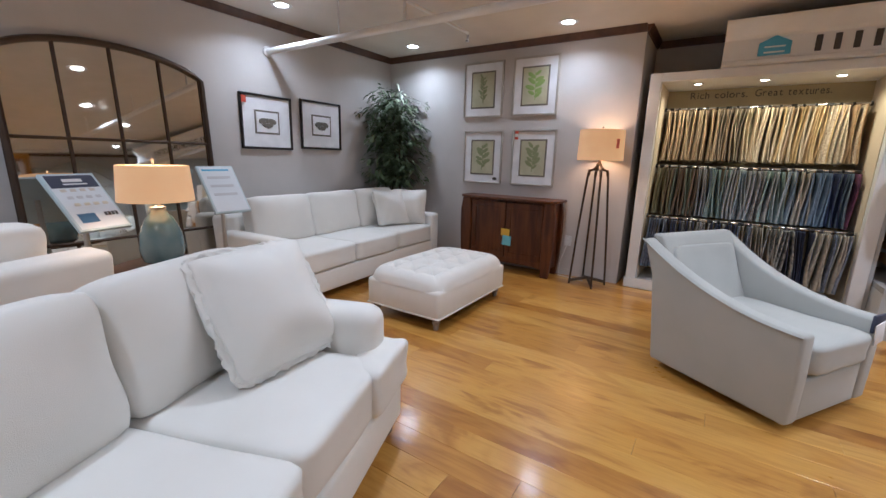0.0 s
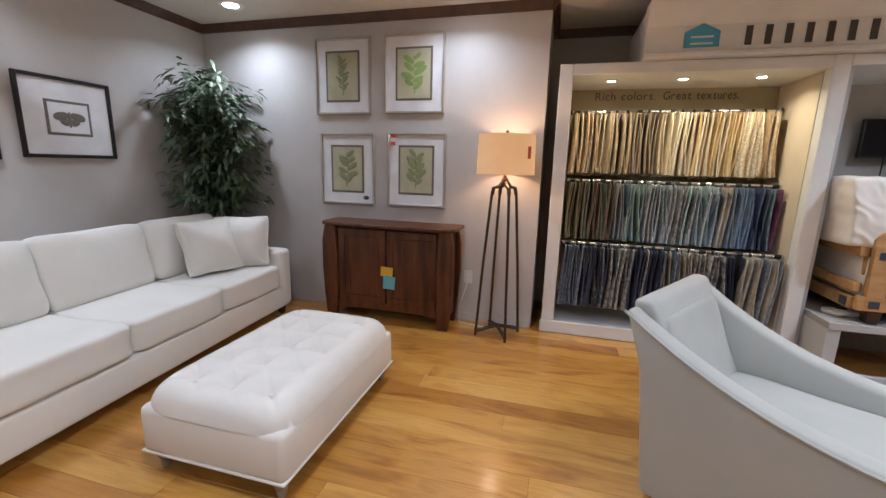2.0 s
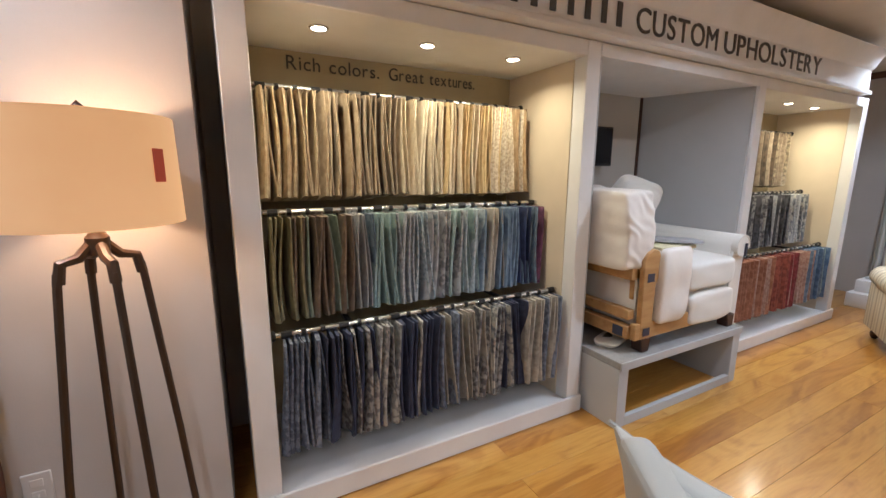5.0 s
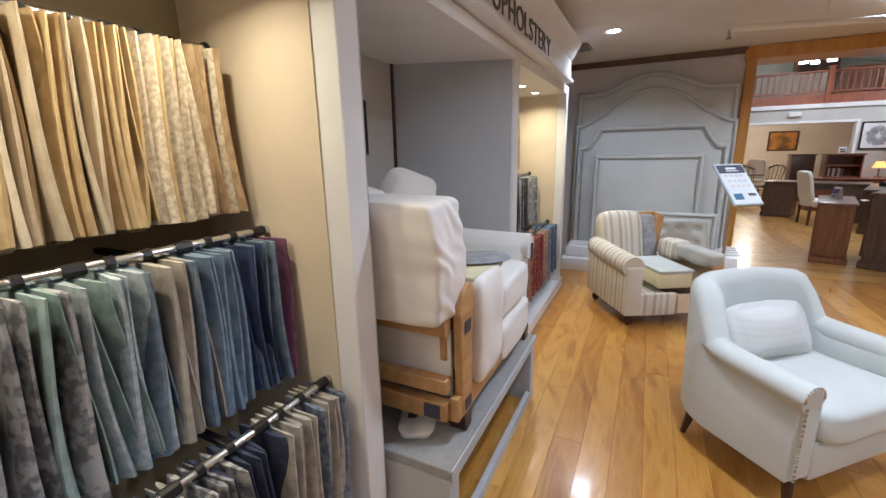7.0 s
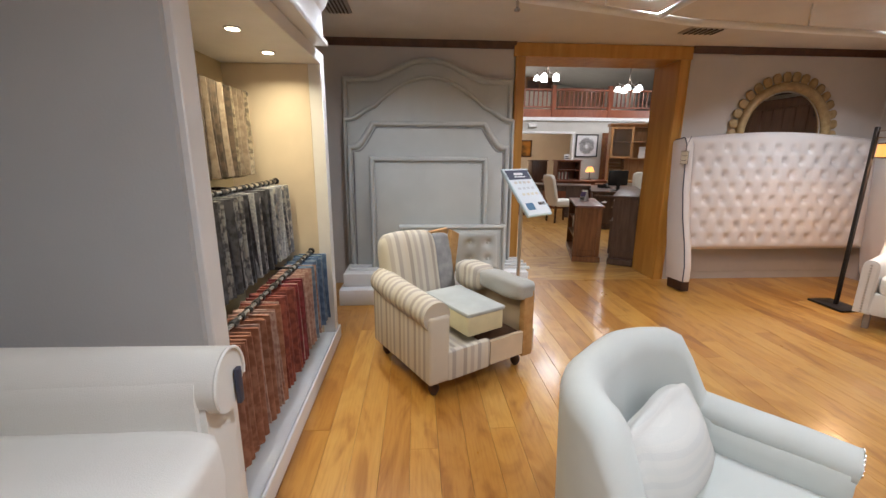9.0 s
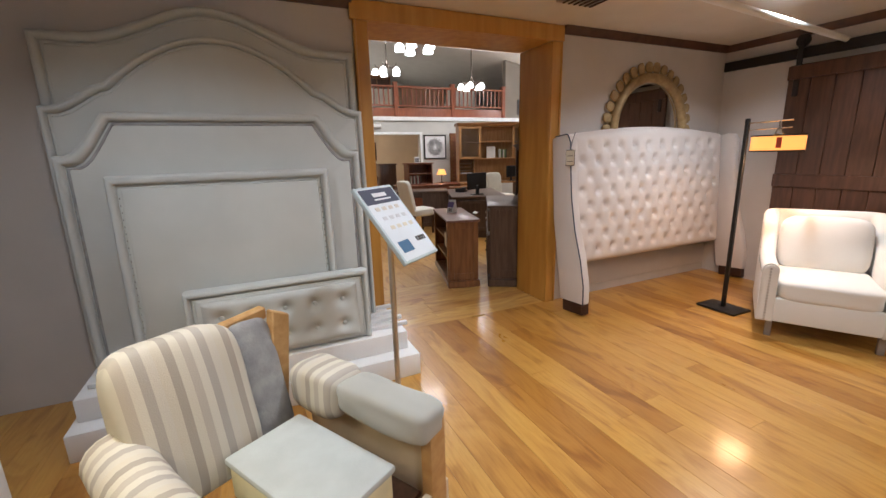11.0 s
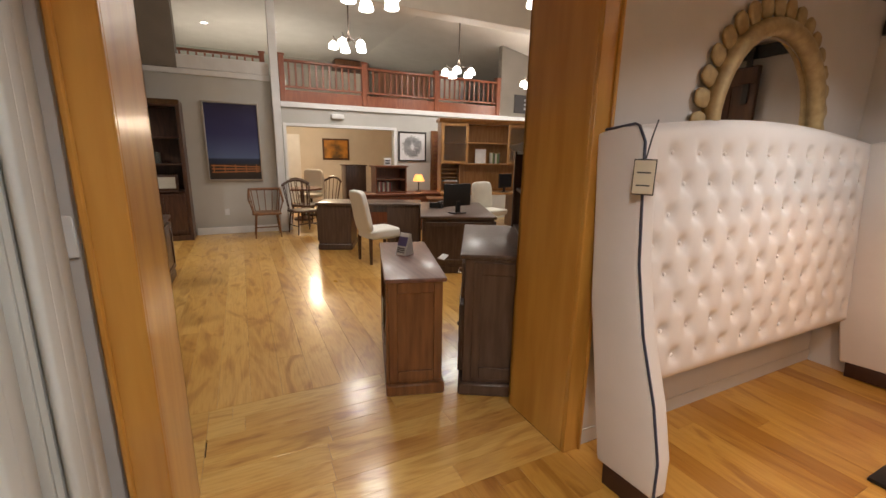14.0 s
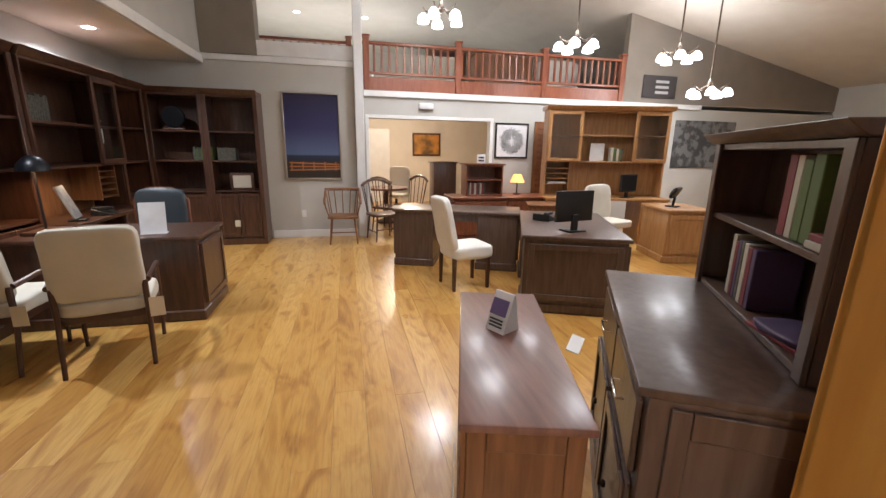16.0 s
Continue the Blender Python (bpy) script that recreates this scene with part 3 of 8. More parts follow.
for z0 in (2.252, 2.295):
    part("logo_bar", slab(0.18, 0.32, yf - 0.009, yf - 0.006, z0, z0 + 0.012), PLASTIC, fas)


# rods and swatches
def rod(x0, x1, y, z, label, posts):
    t = thing("hanging_rod", label, "hanging rod", group="swatch rods")
    part("bar", tube([(x0, y, z), (x1, y, z)], 0.014, 10), CHROME, t)
    for k in range(int((x1 - x0) / 0.085)):
        xx = x0 + 0.03 + 0.085 * k
        part("clip", tube([(xx, y, z), (xx + (0.02 if k % 3 else 0.045), y, z)], 0.0175, 8), BLACK, t)
    for xx in (x0, x1):
        part("end_cap", lathe([(0.02, -0.008), (0.024, 0), (0.02, 0.008)], (xx, y, z), 12, m=Matrix.Rotation(math.pi / 2, 4, "Y")), BLACK, t)
    for xx in posts:
        part("bracket", slab(xx - 0.012, xx + 0.012, y, Y1 - 0.03, z - 0.03, z - 0.012, r=0.003), BLACK, t)
    return t


def cloth_mat(name, a, b, scale=26.0, mixr=(0.42, 0.58)):
    return mat(name, a, 0.9, col2=b, scale=scale, bump=0.25, bscale=320, rnd=0.35, mix=mixr)


def swatch_mesh(material, depth, height, folds, seed):
    """A sample of cloth hung in loose folds over a hanger: two layers with a rounded lower edge."""
    rng = random.Random(seed)
    b = bmesh.new()
    nu, nv, t = 10, 7, 0.0105
    ph, ph2 = rng.uniform(0, 6), rng.uniform(0, 6)
    grid = {}
    for s in (-1, 1):
        for i in range(nu + 1):
            for j in range(nv + 1):
                u, v = i / nu, j / nv
                open_ = (0.45 + 0.55 * v) * (1 if 0 < i < nu else 0.35)
                x = s * t * open_ * (1.1 + 0.5 * math.sin(5 * u + ph)) + 0.012 * folds * v * math.sin(6.5 * u + ph2) + 0.012 * math.sin(3.2 * v + ph)
                z = -height * v * (1 + 0.018 * math.sin(4 * u + ph)) - 0.012 * (1 - math.cos(6.28 * u)) * v
                y = depth * (u - 0.5) * (0.9 + 0.1 * v)
                grid[s, i, j] = b.verts.new((x, y, z))
    for s in (-1, 1):
        for i in range(nu):
            for j in range(nv):
                b.faces.new((grid[s, i, j], grid[s, i + 1, j], grid[s, i + 1, j + 1], grid[s, i, j + 1]))
    for i in range(nu):
        for j in (0, nv):
            b.faces.new((grid[-1, i, j], grid[-1, i + 1, j], grid[1, i + 1, j], grid[1, i, j]))
    for j in range(nv):
        for i in (0, nu):
            b.faces.new((grid[-1, i, j], grid[-1, i, j + 1], grid[1, i, j + 1], grid[1, i, j]))
    bmesh.ops.recalc_face_normals(b, faces=b.faces[:])
    return mesh_of("fabric_swatch", b, material, 60)


def hang(x0, x1, y, z, step, palette, depth, height, seed, label, lean=6):
    rng = random.Random(seed)
    meshes = [[swatch_mesh(m, depth, height, rng.uniform(0.6, 1.3), seed * 10 + i * 3 + k) for k in range(3)] for i, m in enumerate(palette)]
    x, n = x0, len(palette)
    while x < x1:
        f = (x - x0) / (x1 - x0) * (n - 0.4) + rng.uniform(-1.6, 0.1)
        o = new("fabric_swatch", rng.choice(meshes[max(0, min(n - 1, int(f)))]))
        o.matrix_basis = pose(x, y + rng.uniform(-0.012, 0.012), z - 0.018, 0, rng.uniform(-2, 2), rng.uniform(-lean, lean))
        tagged(o, label, "fabric swatch", group="swatches on the rods")
        x += step * rng.uniform(0.75, 1.3)


CL = cloth_mat
BEIGES = [CL("cloth_sand", (0.52, 0.41, 0.27), (0.40, 0.30, 0.19)), CL("cloth_taupe", (0.36, 0.29, 0.21), (0.26, 0.20, 0.14)), CL("cloth_cream", (0.72, 0.63, 0.47), (0.62, 0.53, 0.38)),
          CL("cloth_oat", (0.62, 0.53, 0.38), (0.55, 0.45, 0.31)), CL("cloth_gold", (0.56, 0.42, 0.22), (0.48, 0.35, 0.17)), CL("cloth_ecru", (0.70, 0.62, 0.48), (0.50, 0.41, 0.29), 60), CL("cloth_tan", (0.50, 0.36, 0.20), (0.38, 0.26, 0.14))]
COOLS = [CL("cloth_olive", (0.26, 0.23, 0.13), (0.19, 0.16, 0.09)), CL("cloth_mocha", (0.22, 0.16, 0.11), (0.15, 0.11, 0.08)), CL("cloth_sage", (0.27, 0.31, 0.25), (0.20, 0.24, 0.19)), CL("cloth_spa", (0.33, 0.42, 0.40), (0.24, 0.32, 0.31)),
         CL("cloth_silver", (0.45, 0.46, 0.46), (0.30, 0.31, 0.33), 55), CL("cloth_slate", (0.17, 0.22, 0.28), (0.11, 0.15, 0.20)), CL("cloth_ice", (0.48, 0.54, 0.56), (0.33, 0.39, 0.43), 55), CL("cloth_denim", (0.12, 0.19, 0.32), (0.07, 0.12, 0.22)), CL("cloth_cadet", (0.20, 0.27, 0.36), (0.14, 0.19, 0.27)), CL("cloth_navy", (0.035, 0.05, 0.13), (0.025, 0.035, 0.09)), CL("cloth_plum", (0.20, 0.07, 0.14), (0.12, 0.05, 0.1))]
PALES = [CL("cloth_ice_print", (0.46, 0.50, 0.51), (0.24, 0.30, 0.34), 42, (0.44, 0.56)), CL("cloth_dove", (0.40, 0.40, 0.40), (0.30, 0.30, 0.31)), CL("cloth_pewter_print", (0.42, 0.42, 0.42), (0.18, 0.18, 0.19), 34, (0.44, 0.56)), CL("cloth_linen_grey", (0.50, 0.46, 0.39), (0.40, 0.36, 0.30))]
MIDDLE = [COOLS[0], COOLS[1], COOLS[2], COOLS[1], PALES[1], COOLS[5], COOLS[3], PALES[2], COOLS[4], PALES[0], PALES[1], PALES[2], COOLS[3], COOLS[6], COOLS[5], PALES[3], COOLS[8], COOLS[8], COOLS[9], COOLS[8], COOLS[10]]
PRINTS = [CL("cloth_indigo_print", (0.20, 0.23, 0.30), (0.10, 0.12, 0.17), 40, (0.44, 0.56)), CL("cloth_grey_print", (0.42, 0.41, 0.38), (0.20, 0.20, 0.20), 36, (0.44, 0.56)), CL("cloth_ink_print", (0.30, 0.30, 0.29), (0.09, 0.09, 0.10), 32, (0.44, 0.56)),
          CL("cloth_floral_print", (0.50, 0.49, 0.44), (0.16, 0.17, 0.19), 24, (0.44, 0.56)), CL("cloth_stone", (0.42, 0.39, 0.33), (0.30, 0.28, 0.24)), CL("cloth_midnight", (0.045, 0.055, 0.10), (0.03, 0.035, 0.07))]
REDS = [CL("cloth_brick", (0.30, 0.09, 0.06), (0.18, 0.05, 0.04)), CL("cloth_rust", (0.32, 0.15, 0.09), (0.22, 0.09, 0.05)), CL("cloth_blush", (0.46, 0.32, 0.26), (0.34, 0.2, 0.16), 40), CL("cloth_wine", (0.22, 0.04, 0.05), (0.14, 0.03, 0.03))]
rod(-0.56, 1.04, 4.84, 1.88, "steel hanging rod with black clips", (-0.2, 0.7))
rod(-0.56, 1.08, 4.68, 1.29, "steel hanging rod with black clips", (-0.2, 0.7))
rod(-0.56, 1.09, 4.46, 0.77, "steel hanging rod with black clips", (-0.2, 0.7))
hang(-0.53, 1.0, 4.84, 1.88, 0.0225, BEIGES, 0.25, 0.50, 3, "beige woven fabric swatch hanging from a rod")
hang(-0.53, 1.03, 4.68, 1.29, 0.0225, MIDDLE, 0.26, 0.47, 4, "folded fabric swatch in greens, greys and blues")
hang(-0.53, 1.04, 4.46, 0.77, 0.0235, [PRINTS[0], PRINTS[5], PRINTS[2], PRINTS[1], PRINTS[5], PRINTS[0], PRINTS[4], PRINTS[2], PRINTS[3], PRINTS[5], PRINTS[4], PRINTS[0], PRINTS[3]], 0.20, 0.50, 5, "dark patterned fabric swatch hanging from a rod")
CHARPRINT = CL("cloth_charcoal", (0.09, 0.09, 0.10), (0.04, 0.04, 0.045))
rod(2.94, 4.6, 4.84, 1.88, "steel hanging rod with black clips", (3.2, 4.2))
rod(2.94, 4.6, 4.68, 1.29, "steel hanging rod with black clips", (3.2, 4.2))
rod(2.94, 4.6, 4.46, 0.77, "steel hanging rod with black clips", (3.2, 4.2))
hang(2.98, 4.35, 4.84, 1.88, 0.05, [CL("cloth_cocoa", (0.12, 0.085, 0.055), (0.06, 0.045, 0.03)), BEIGES[1], CL("cloth_bronze_print", (0.40, 0.33, 0.22), (0.16, 0.13, 0.09), 40)], 0.27, 0.50, 6, "brown patterned fabric swatch hanging from a rod")
hang(2.98, 4.5, 4.68, 1.29, 0.03, [CHARPRINT, PRINTS[2], CHARPRINT, COOLS[4], PRINTS[3], CL("cloth_steel", (0.27, 0.27, 0.27), (0.17, 0.17, 0.17))], 0.26, 0.47, 7, "grey patterned fabric swatch hanging from a rod")
hang(2.98, 4.6, 4.46, 0.77, 0.034, [REDS[1], REDS[2], REDS[0], REDS[3], REDS[2], COOLS[8], COOLS[7], COOLS[3]], 0.22, 0.50, 8, "red or blue fabric swatch hanging from a rod")

# ---- showroom: seating ----
def sofa(name, label, x, y, rz, length, depth, n, mat_, arm_h=0.60, arm_w=0.18, seat_h=0.48, back_h=0.86, tcush=False, pillows=(), foot=FOOT, feet_h=0.08, panel=False):
    """Faces local +x; its length runs along local y."""
    t = thing(name, label, "sofa", x, y, 0, rz)
    L, D = length, depth
    part("base", rbox(D - 0.04, L - 0.016, 0.20, (0, 0, feet_h), 0.02, 3), mat_, t)
    part("back_frame", rbox(0.20, L - 0.02, 0.60, (-D / 2 + 0.12, 0, feet_h + 0.08), 0.05, 4, m=Matrix.Rotation(radians(-6), 4, "Y")), mat_, t)
    for s in (-1, 1):
        ax0, ax1 = -D / 2 + 0.06, D / 2 - (0.09 if tcush else 0.0)
        arm = rbox(ax1 - ax0, arm_w, arm_h - feet_h - 0.01, ((ax0 + ax1) / 2, s * (L / 2 - arm_w / 2), feet_h + 0.005), 0.045 if not tcush else 0.075, 5)
        part("arm", arm, mat_, t)
    inner = L - 2 * arm_w
    wseat = inner / n
    for k in range(n):
        yc = -inner / 2 + wseat * (k + 0.5)
        ext, off = 0.0, 0.0
        if tcush and k in (0, n - 1):
            sgn = -1 if k == 0 else 1
            b = soft(D - 0.22, wseat - 0.006, 0.20, (0.09, yc, seat_h - 0.10), 13, 14, 0.07, seed=k)
            soft(0.17, arm_w + 0.16, 0.20, (D / 2 - 0.073, yc + sgn * (wseat / 2 + arm_w / 2 - 0.08), seat_h - 0.10), 12, 10, 0.04, bm=b)
        else:
            b = soft(D - 0.20, wseat - 0.006, 0.20, (0.095, yc, seat_h - 0.10), 13, 14, 0.07, seed=k)
        part("seat_cushion", b, mat_, t, angle=60)
        m = Matrix.Rotation(radians(-12), 4, "Y")
        b = soft(0.46, wseat - 0.004, 0.21, (0, 0, 0), 6, 12, 0.22, 0.12, 0.008, m=Matrix.Translation((-D / 2 + 0.31, yc, seat_h + 0.205)) @ m @ Matrix.Rotation(math.pi / 2, 4, "Y"), seed=k + 3)
        part("back_cushion", b, mat_, t, angle=60)
    for sx in (-1, 1):
        for sy in (-1, 1):
            part("foot", lathe([(0.022, 0), (0.034, 0.02), (0.036, feet_h + 0.01)], (sx * (D / 2 - 0.08), sy * (L / 2 - 0.07), 0), 10), foot, t)
    return t


def throw_pillow(label, x, y, z, size, rz, tilt, material, fringe=False, thick=0.17):
    t = thing("throw_pillow", label, "pillow", x, y, z, rz)
    m = Matrix.Rotation(radians(tilt), 4, "Y") @ Matrix.Rotation(math.pi / 2, 4, "Y")
    part("pillow_body", soft(size, size, thick, (0, 0, size / 2), 11.0, 16, 0.55, 0.66, 0.016, m=m, seed=x), material, t, angle=80)
    if fringe:
        b = soft(size + 0.045, size + 0.045, 0.022, (0, 0, size / 2), 9.0, 34, 0.0, 0.0, 0.0, m=m)
        for v in b.verts:
            q = Vector(v.co) * 55
            v.co += Vector((noise.noise(q), noise.noise(q + Vector((9, 0, 0))), noise.noise(q + Vector((0, 9, 0))))) * 0.013
        part("fringe", b, material, t, "frayed fringe edging", 80)
    return t


sofa("sofa", "long ivory linen three-seat sofa against the wall", -3.37, 2.80, 3.7, 2.42, 1.0, 3, IVORY, arm_w=0.15, arm_h=0.62)
sofa("sofa", "white linen sofa with loose back cushions", -1.187, -0.21, 20.4, 2.30, 1.02, 3, IVORY, tcush=True, arm_w=0.21, arm_h=0.66)
sofa("sofa", "white linen loveseat beside a side table", -2.98, -0.50, 200, 1.8, 0.95, 2, IVORY, arm_w=0.17)
throw_pillow("large white throw pillow with frayed fringe", -1.43, 0.56, 0.475, 0.48, 4, -33, IVORY, True)
throw_pillow("square ivory throw pillow on the sofa", -3.31, 3.50, 0.485, 0.42, -16, -24, IVORY)
throw_pillow("square ivory throw pillow on the sofa", -3.24, 3.76, 0.485, 0.42, -58, -16, IVORY)


def price_tag(label, x, y, z, w, h, rz, material=None, tilt=0):
    t = part("price_tag", rbox(0.004, w, h, r=0.001, m=Matrix.Rotation(radians(tilt), 4, "Y")), material or TAGPAPER, None)
    t.matrix_basis = pose(x, y, z, 0, 0, rz)
    return tagged(t, label, "price tag")


t = thing("arm_placard", "small brown framed placard on the sofa arm", "placard", -2.91, 1.607, 0.30, 3.7)
part("frame_board", rbox(0.16, 0.008, 0.17, r=0.002), mat("tan_leather", (0.30, 0.22, 0.14), 0.6), t)
part("placard_sheet", rbox(0.12, 0.003, 0.13, (0, -0.0058, 0.02), 0.001, 1), TAGPAPER, t)
part("text_bar", rbox(0.07, 0.002, 0.02, (0, -0.0085, 0.07), 0.0005, 1), INK, t)

# tufted ottoman
def ottoman(x, y, lx, ly):
    t = thing("ottoman", "oatmeal tufted rectangular ottoman on turned feet", "ottoman", x, y)
    part("body", rbox(lx, ly, 0.225, (0, 0, 0.10), 0.03, 3), OATMEAL, t)
    part("welt", rbox(lx + 0.006, ly + 0.006, 0.012, (0, 0, 0.10), 0.005, 2), OATMEAL, t)
    b = bmesh.new()
    bmesh.ops.create_grid(b, x_segments=72, y_segments=108, size=1)
    for v in b.verts:
        ux, uy = v.co.x, v.co.y
        x0, y0 = ux * (lx / 2 + 0.002), uy * (ly / 2 + 0.002)
        q = abs(ux) ** 7 + abs(uy) ** 10
        if q > 1:
            x0, y0 = x0 * q ** -0.125, y0 * q ** -0.125
        e = min(1.0, q)
        z = 0.132 * (1 - e) ** 0.5
        for i in range(-1, 2):
            for j in range(-2, 3):
                dx, dy = x0 - i * 0.20, y0 - j * 0.205
                z -= 0.05 * math.exp(-(dx * dx + dy * dy) / 0.0022)
                z -= 0.024 * math.exp(-((abs(dx) - abs(dy)) ** 2) / 0.00014) * math.exp(-(dx * dx + dy * dy) / 0.012)
        v.co = (x0 * (1 - 0.02 * (1 - e)), y0, 0.308 + max(z, 0.0))
    part("tufted_top", b, OATMEAL, t, angle=80)
    for i in range(-1, 2):
        for j in range(-2, 3):
            part("button", lathe([(0.012, 0), (0.010, 0.006), (0.0, 0.008)], (i * 0.20, j * 0.205, 0.386), 8), OATMEAL, t)
    for sx in (-1, 1):
        for sy in (-1, 1):
            part("leg", lathe([(0.018, 0), (0.024, 0.025), (0.02, 0.035), (0.034, 0.06), (0.028, 0.075), (0.036, 0.09), (0.034, 0.115)], (sx * (lx / 2 - 0.06), sy * (ly / 2 - 0.06), 0), 14), GREYFOOT, t)


ottoman(-1.965, 2.62, 0.73, 1.14)


# walnut cabinet with bowed ends
def cabinet():
    t = thing("cabinet", "walnut two-door cabinet with bowed legs", "cabinet", -2.01, 4.17)
    W = 1.10
    part("top", prism([(-0.62, -0.17), (0.62, -0.17), (0.62, 0.10), (0.59, 0.16), (0.3, 0.185), (0, 0.19), (-0.3, 0.185), (-0.59, 0.16), (-0.62, 0.10)], 0.028, "z", (0, 0, 0.868), 0.006, m=Matrix.Rotation(math.pi, 4, "Z")), WALNUT, t)
    part("body", slab(-0.49, 0.49, -0.10, 0.16, 0.10, 0.853, r=0.004), WALNUT, t)
    for s in (-1, 1):
        leg = [(s * 0.565, 0), (s * 0.475, 0), (s * 0.46, 0.25), (s * 0.455, 0.55), (s * 0.475, 0.853), (s * 0.575, 0.853), (s * 0.60, 0.72), (s * 0.602, 0.5), (s * 0.59, 0.25)]
        for yy in (-0.125, 0.135):
            part("leg", prism(leg, 0.055, "y", (0, yy, 0), 0.006), WALNUT, t)
        part("end_panel", slab(min(s * 0.52, s * 0.555), max(s * 0.52, s * 0.555), -0.10, 0.11, 0.10, 0.853), WALNUT, t)
        d = part("door", slab(min(s * 0.004, s * 0.452), max(s * 0.004, s * 0.452), -0.122, -0.101, 0.17, 0.83, r=0.004), WALNUT, t)
        part("door_panel", slab(min(s * 0.07, s * 0.39), max(s * 0.07, s * 0.39), -0.1255, -0.1225, 0.24, 0.76, r=0.002), WALNUT, d)
        for z0, z1 in ((0.17, 0.235), (0.765, 0.83)):
            part("rail", slab(min(s * 0.006, s * 0.45), max(s * 0.006, s * 0.45), -0.131, -0.1225, z0, z1, r=0.003), WALNUT, d)
        for a0, a1 in ((0.006, 0.066), (0.392, 0.45)):
            part("stile", slab(min(s * a0, s * a1), max(s * a0, s * a1), -0.131, -0.1225, 0.236, 0.764, r=0.003), WALNUT, d)
    ar = [(-0.47, 0.17), (0.47, 0.17), (0.47, 0.075)] + [(0.47 * math.cos(math.pi * k / 12), 0.075 + 0.045 * math.sin(math.pi * k / 12)) for k in range(1, 12)] + [(-0.47, 0.075)]
    part("apron", prism(ar, 0.022, "y", (0, -0.115, 0), 0.003), WALNUT, t)


cabinet()
t = thing("sale_tag", "yellow and teal paper tag on the cabinet door", "tag", -2.0, 4.03, 0.32)
part("tag_upper", rbox(0.11, 0.004, 0.085, (0.0, 0, 0.11), 0.001, m=Matrix.Rotation(0.05, 4, "Y")), YELLOW, t)
part("tag_lower", rbox(0.11, 0.005, 0.115, (0.022, -0.004, 0.0), 0.001, m=Matrix.Rotation(0.06, 4, "Y")), TEAL, t)


# framed prints
def framed(label, x, y, z, w, h, rz, frame_mat, fw, matw, motif, inner=None):
    """Centre x, y; z is the lower edge. Faces local -y."""
    t = thing("framed_print", label, "framed print", x, y, z, rz, group="framed prints")
    for x0, x1, z0, z1 in ((-w / 2, -w / 2 + fw, 0, h), (w / 2 - fw, w / 2, 0, h), (-w / 2 + fw, w / 2 - fw, 0, fw), (-w / 2 + fw, w / 2 - fw, h - fw, h)):
        part("frame_bar", slab(x0, x1, -0.028, 0.0, z0, z1, r=0.004), frame_mat, t)
    part("mat_board", slab(-w / 2 + fw, w / 2 - fw, -0.012, -0.004, fw, h - fw), MATBOARD, t)
    iw, ih = w / 2 - fw - matw, h - 2 * fw - 2 * matw
    zc = h / 2
    part("inner_border", slab(-iw - 0.018, iw + 0.018, -0.015, -0.0125, zc - ih / 2 - 0.018, zc + ih / 2 + 0.018), inner or INK2, t)
    part("sheet", slab(-iw, iw, -0.018, -0.0155, zc - ih / 2, zc + ih / 2), PAPER if motif != "moth" else MATBOARD, t)
    rng = random.Random(int(x * 100) + int(z * 10))
    b = bmx()
    if motif == "moth":
        for s in (-1, 1):
            soft(iw * 0.8, 0.006, 0.055, (s * iw * 0.42, -0.021, zc + 0.012), 2.2, 5, m=Matrix.Rotation(s * 0.2, 4, "Y"), bm=b, wob=0)
            soft(iw * 0.5, 0.006, 0.05, (s * iw * 0.26, -0.021, zc - 0.025), 2.2, 5, m=Matrix.Rotation(-s * 0.5, 4, "Y"), bm=b, wob=0)
        soft(0.022, 0.008, ih * 0.55, (0, -0.021, zc - 0.01), 2.2, 5, bm=b, wob=0)
        part("motif", b, BROWNPRINT if z > 1.40 and y < 2.5 else INK2, t, "printed moth")
    else:
        nl = {"fern": 16, "lily": 9, "herb": 10, "rose": 9}[motif]
        tube([(rng.uniform(-0.02, 0.02), -0.02, zc - ih * 0.4), (0.01, -0.02, zc), (-0.005, -0.02, zc + ih * 0.38)], 0.004, 5, b)
        for k in range(nl):
            f = -0.3 + 0.68 * k / nl
            s = -1 if k % 2 else 1
            ln = (0.07 if motif == "fern" else 0.105) * (1.1 - 0.7 * abs(f)) * rng.uniform(0.8, 1.2)
            a = rng.uniform(0.3, 1.0)
            soft(ln, 0.004, ln * (0.3 if motif == "fern" else 0.42), (s * ln * 0.5 * math.cos(a), -0.021, zc + ih * f + ln * 0.4 * math.sin(a)), 2.0, 4, m=Matrix.Rotation(-s * a, 4, "Y"), bm=b, wob=0)
        part("motif", b, BRIGHTLEAF if motif == "lily" else PRINTLEAF, t, "printed plant")
    return t


INK2 = plain("grey_brown_border", (0.16, 0.145, 0.12), 0.7)
BROWNPRINT = plain("ochre_print", (0.42, 0.29, 0.12), 0.7)
PRINTLEAF = plain("faded_green_print", (0.27, 0.30, 0.15), 0.7)
BRIGHTLEAF = plain("leaf_green_print", (0.26, 0.37, 0.11), 0.7)
for x, z, mo in ((-2.55, 1.815, "fern"), (-1.88, 1.82, "lily"), (-2.52, 1.01, "rose"), (-1.85, 1.015, "herb")):
    framed("silver framed botanical print with a white mat", x, YA - 0.001, z, 0.545, 0.645, 0, SILVER, 0.02, 0.105, mo)
framed("black framed moth print with a white mat", XW + 0.001, 2.36, 1.35, 0.60, 0.55, 90, BLACK, 0.024, 0.15, "moth")
framed("black framed moth print with a white mat", XW + 0.001, 3.08, 1.37, 0.60, 0.55, 90, BLACK, 0.024, 0.15, "moth")
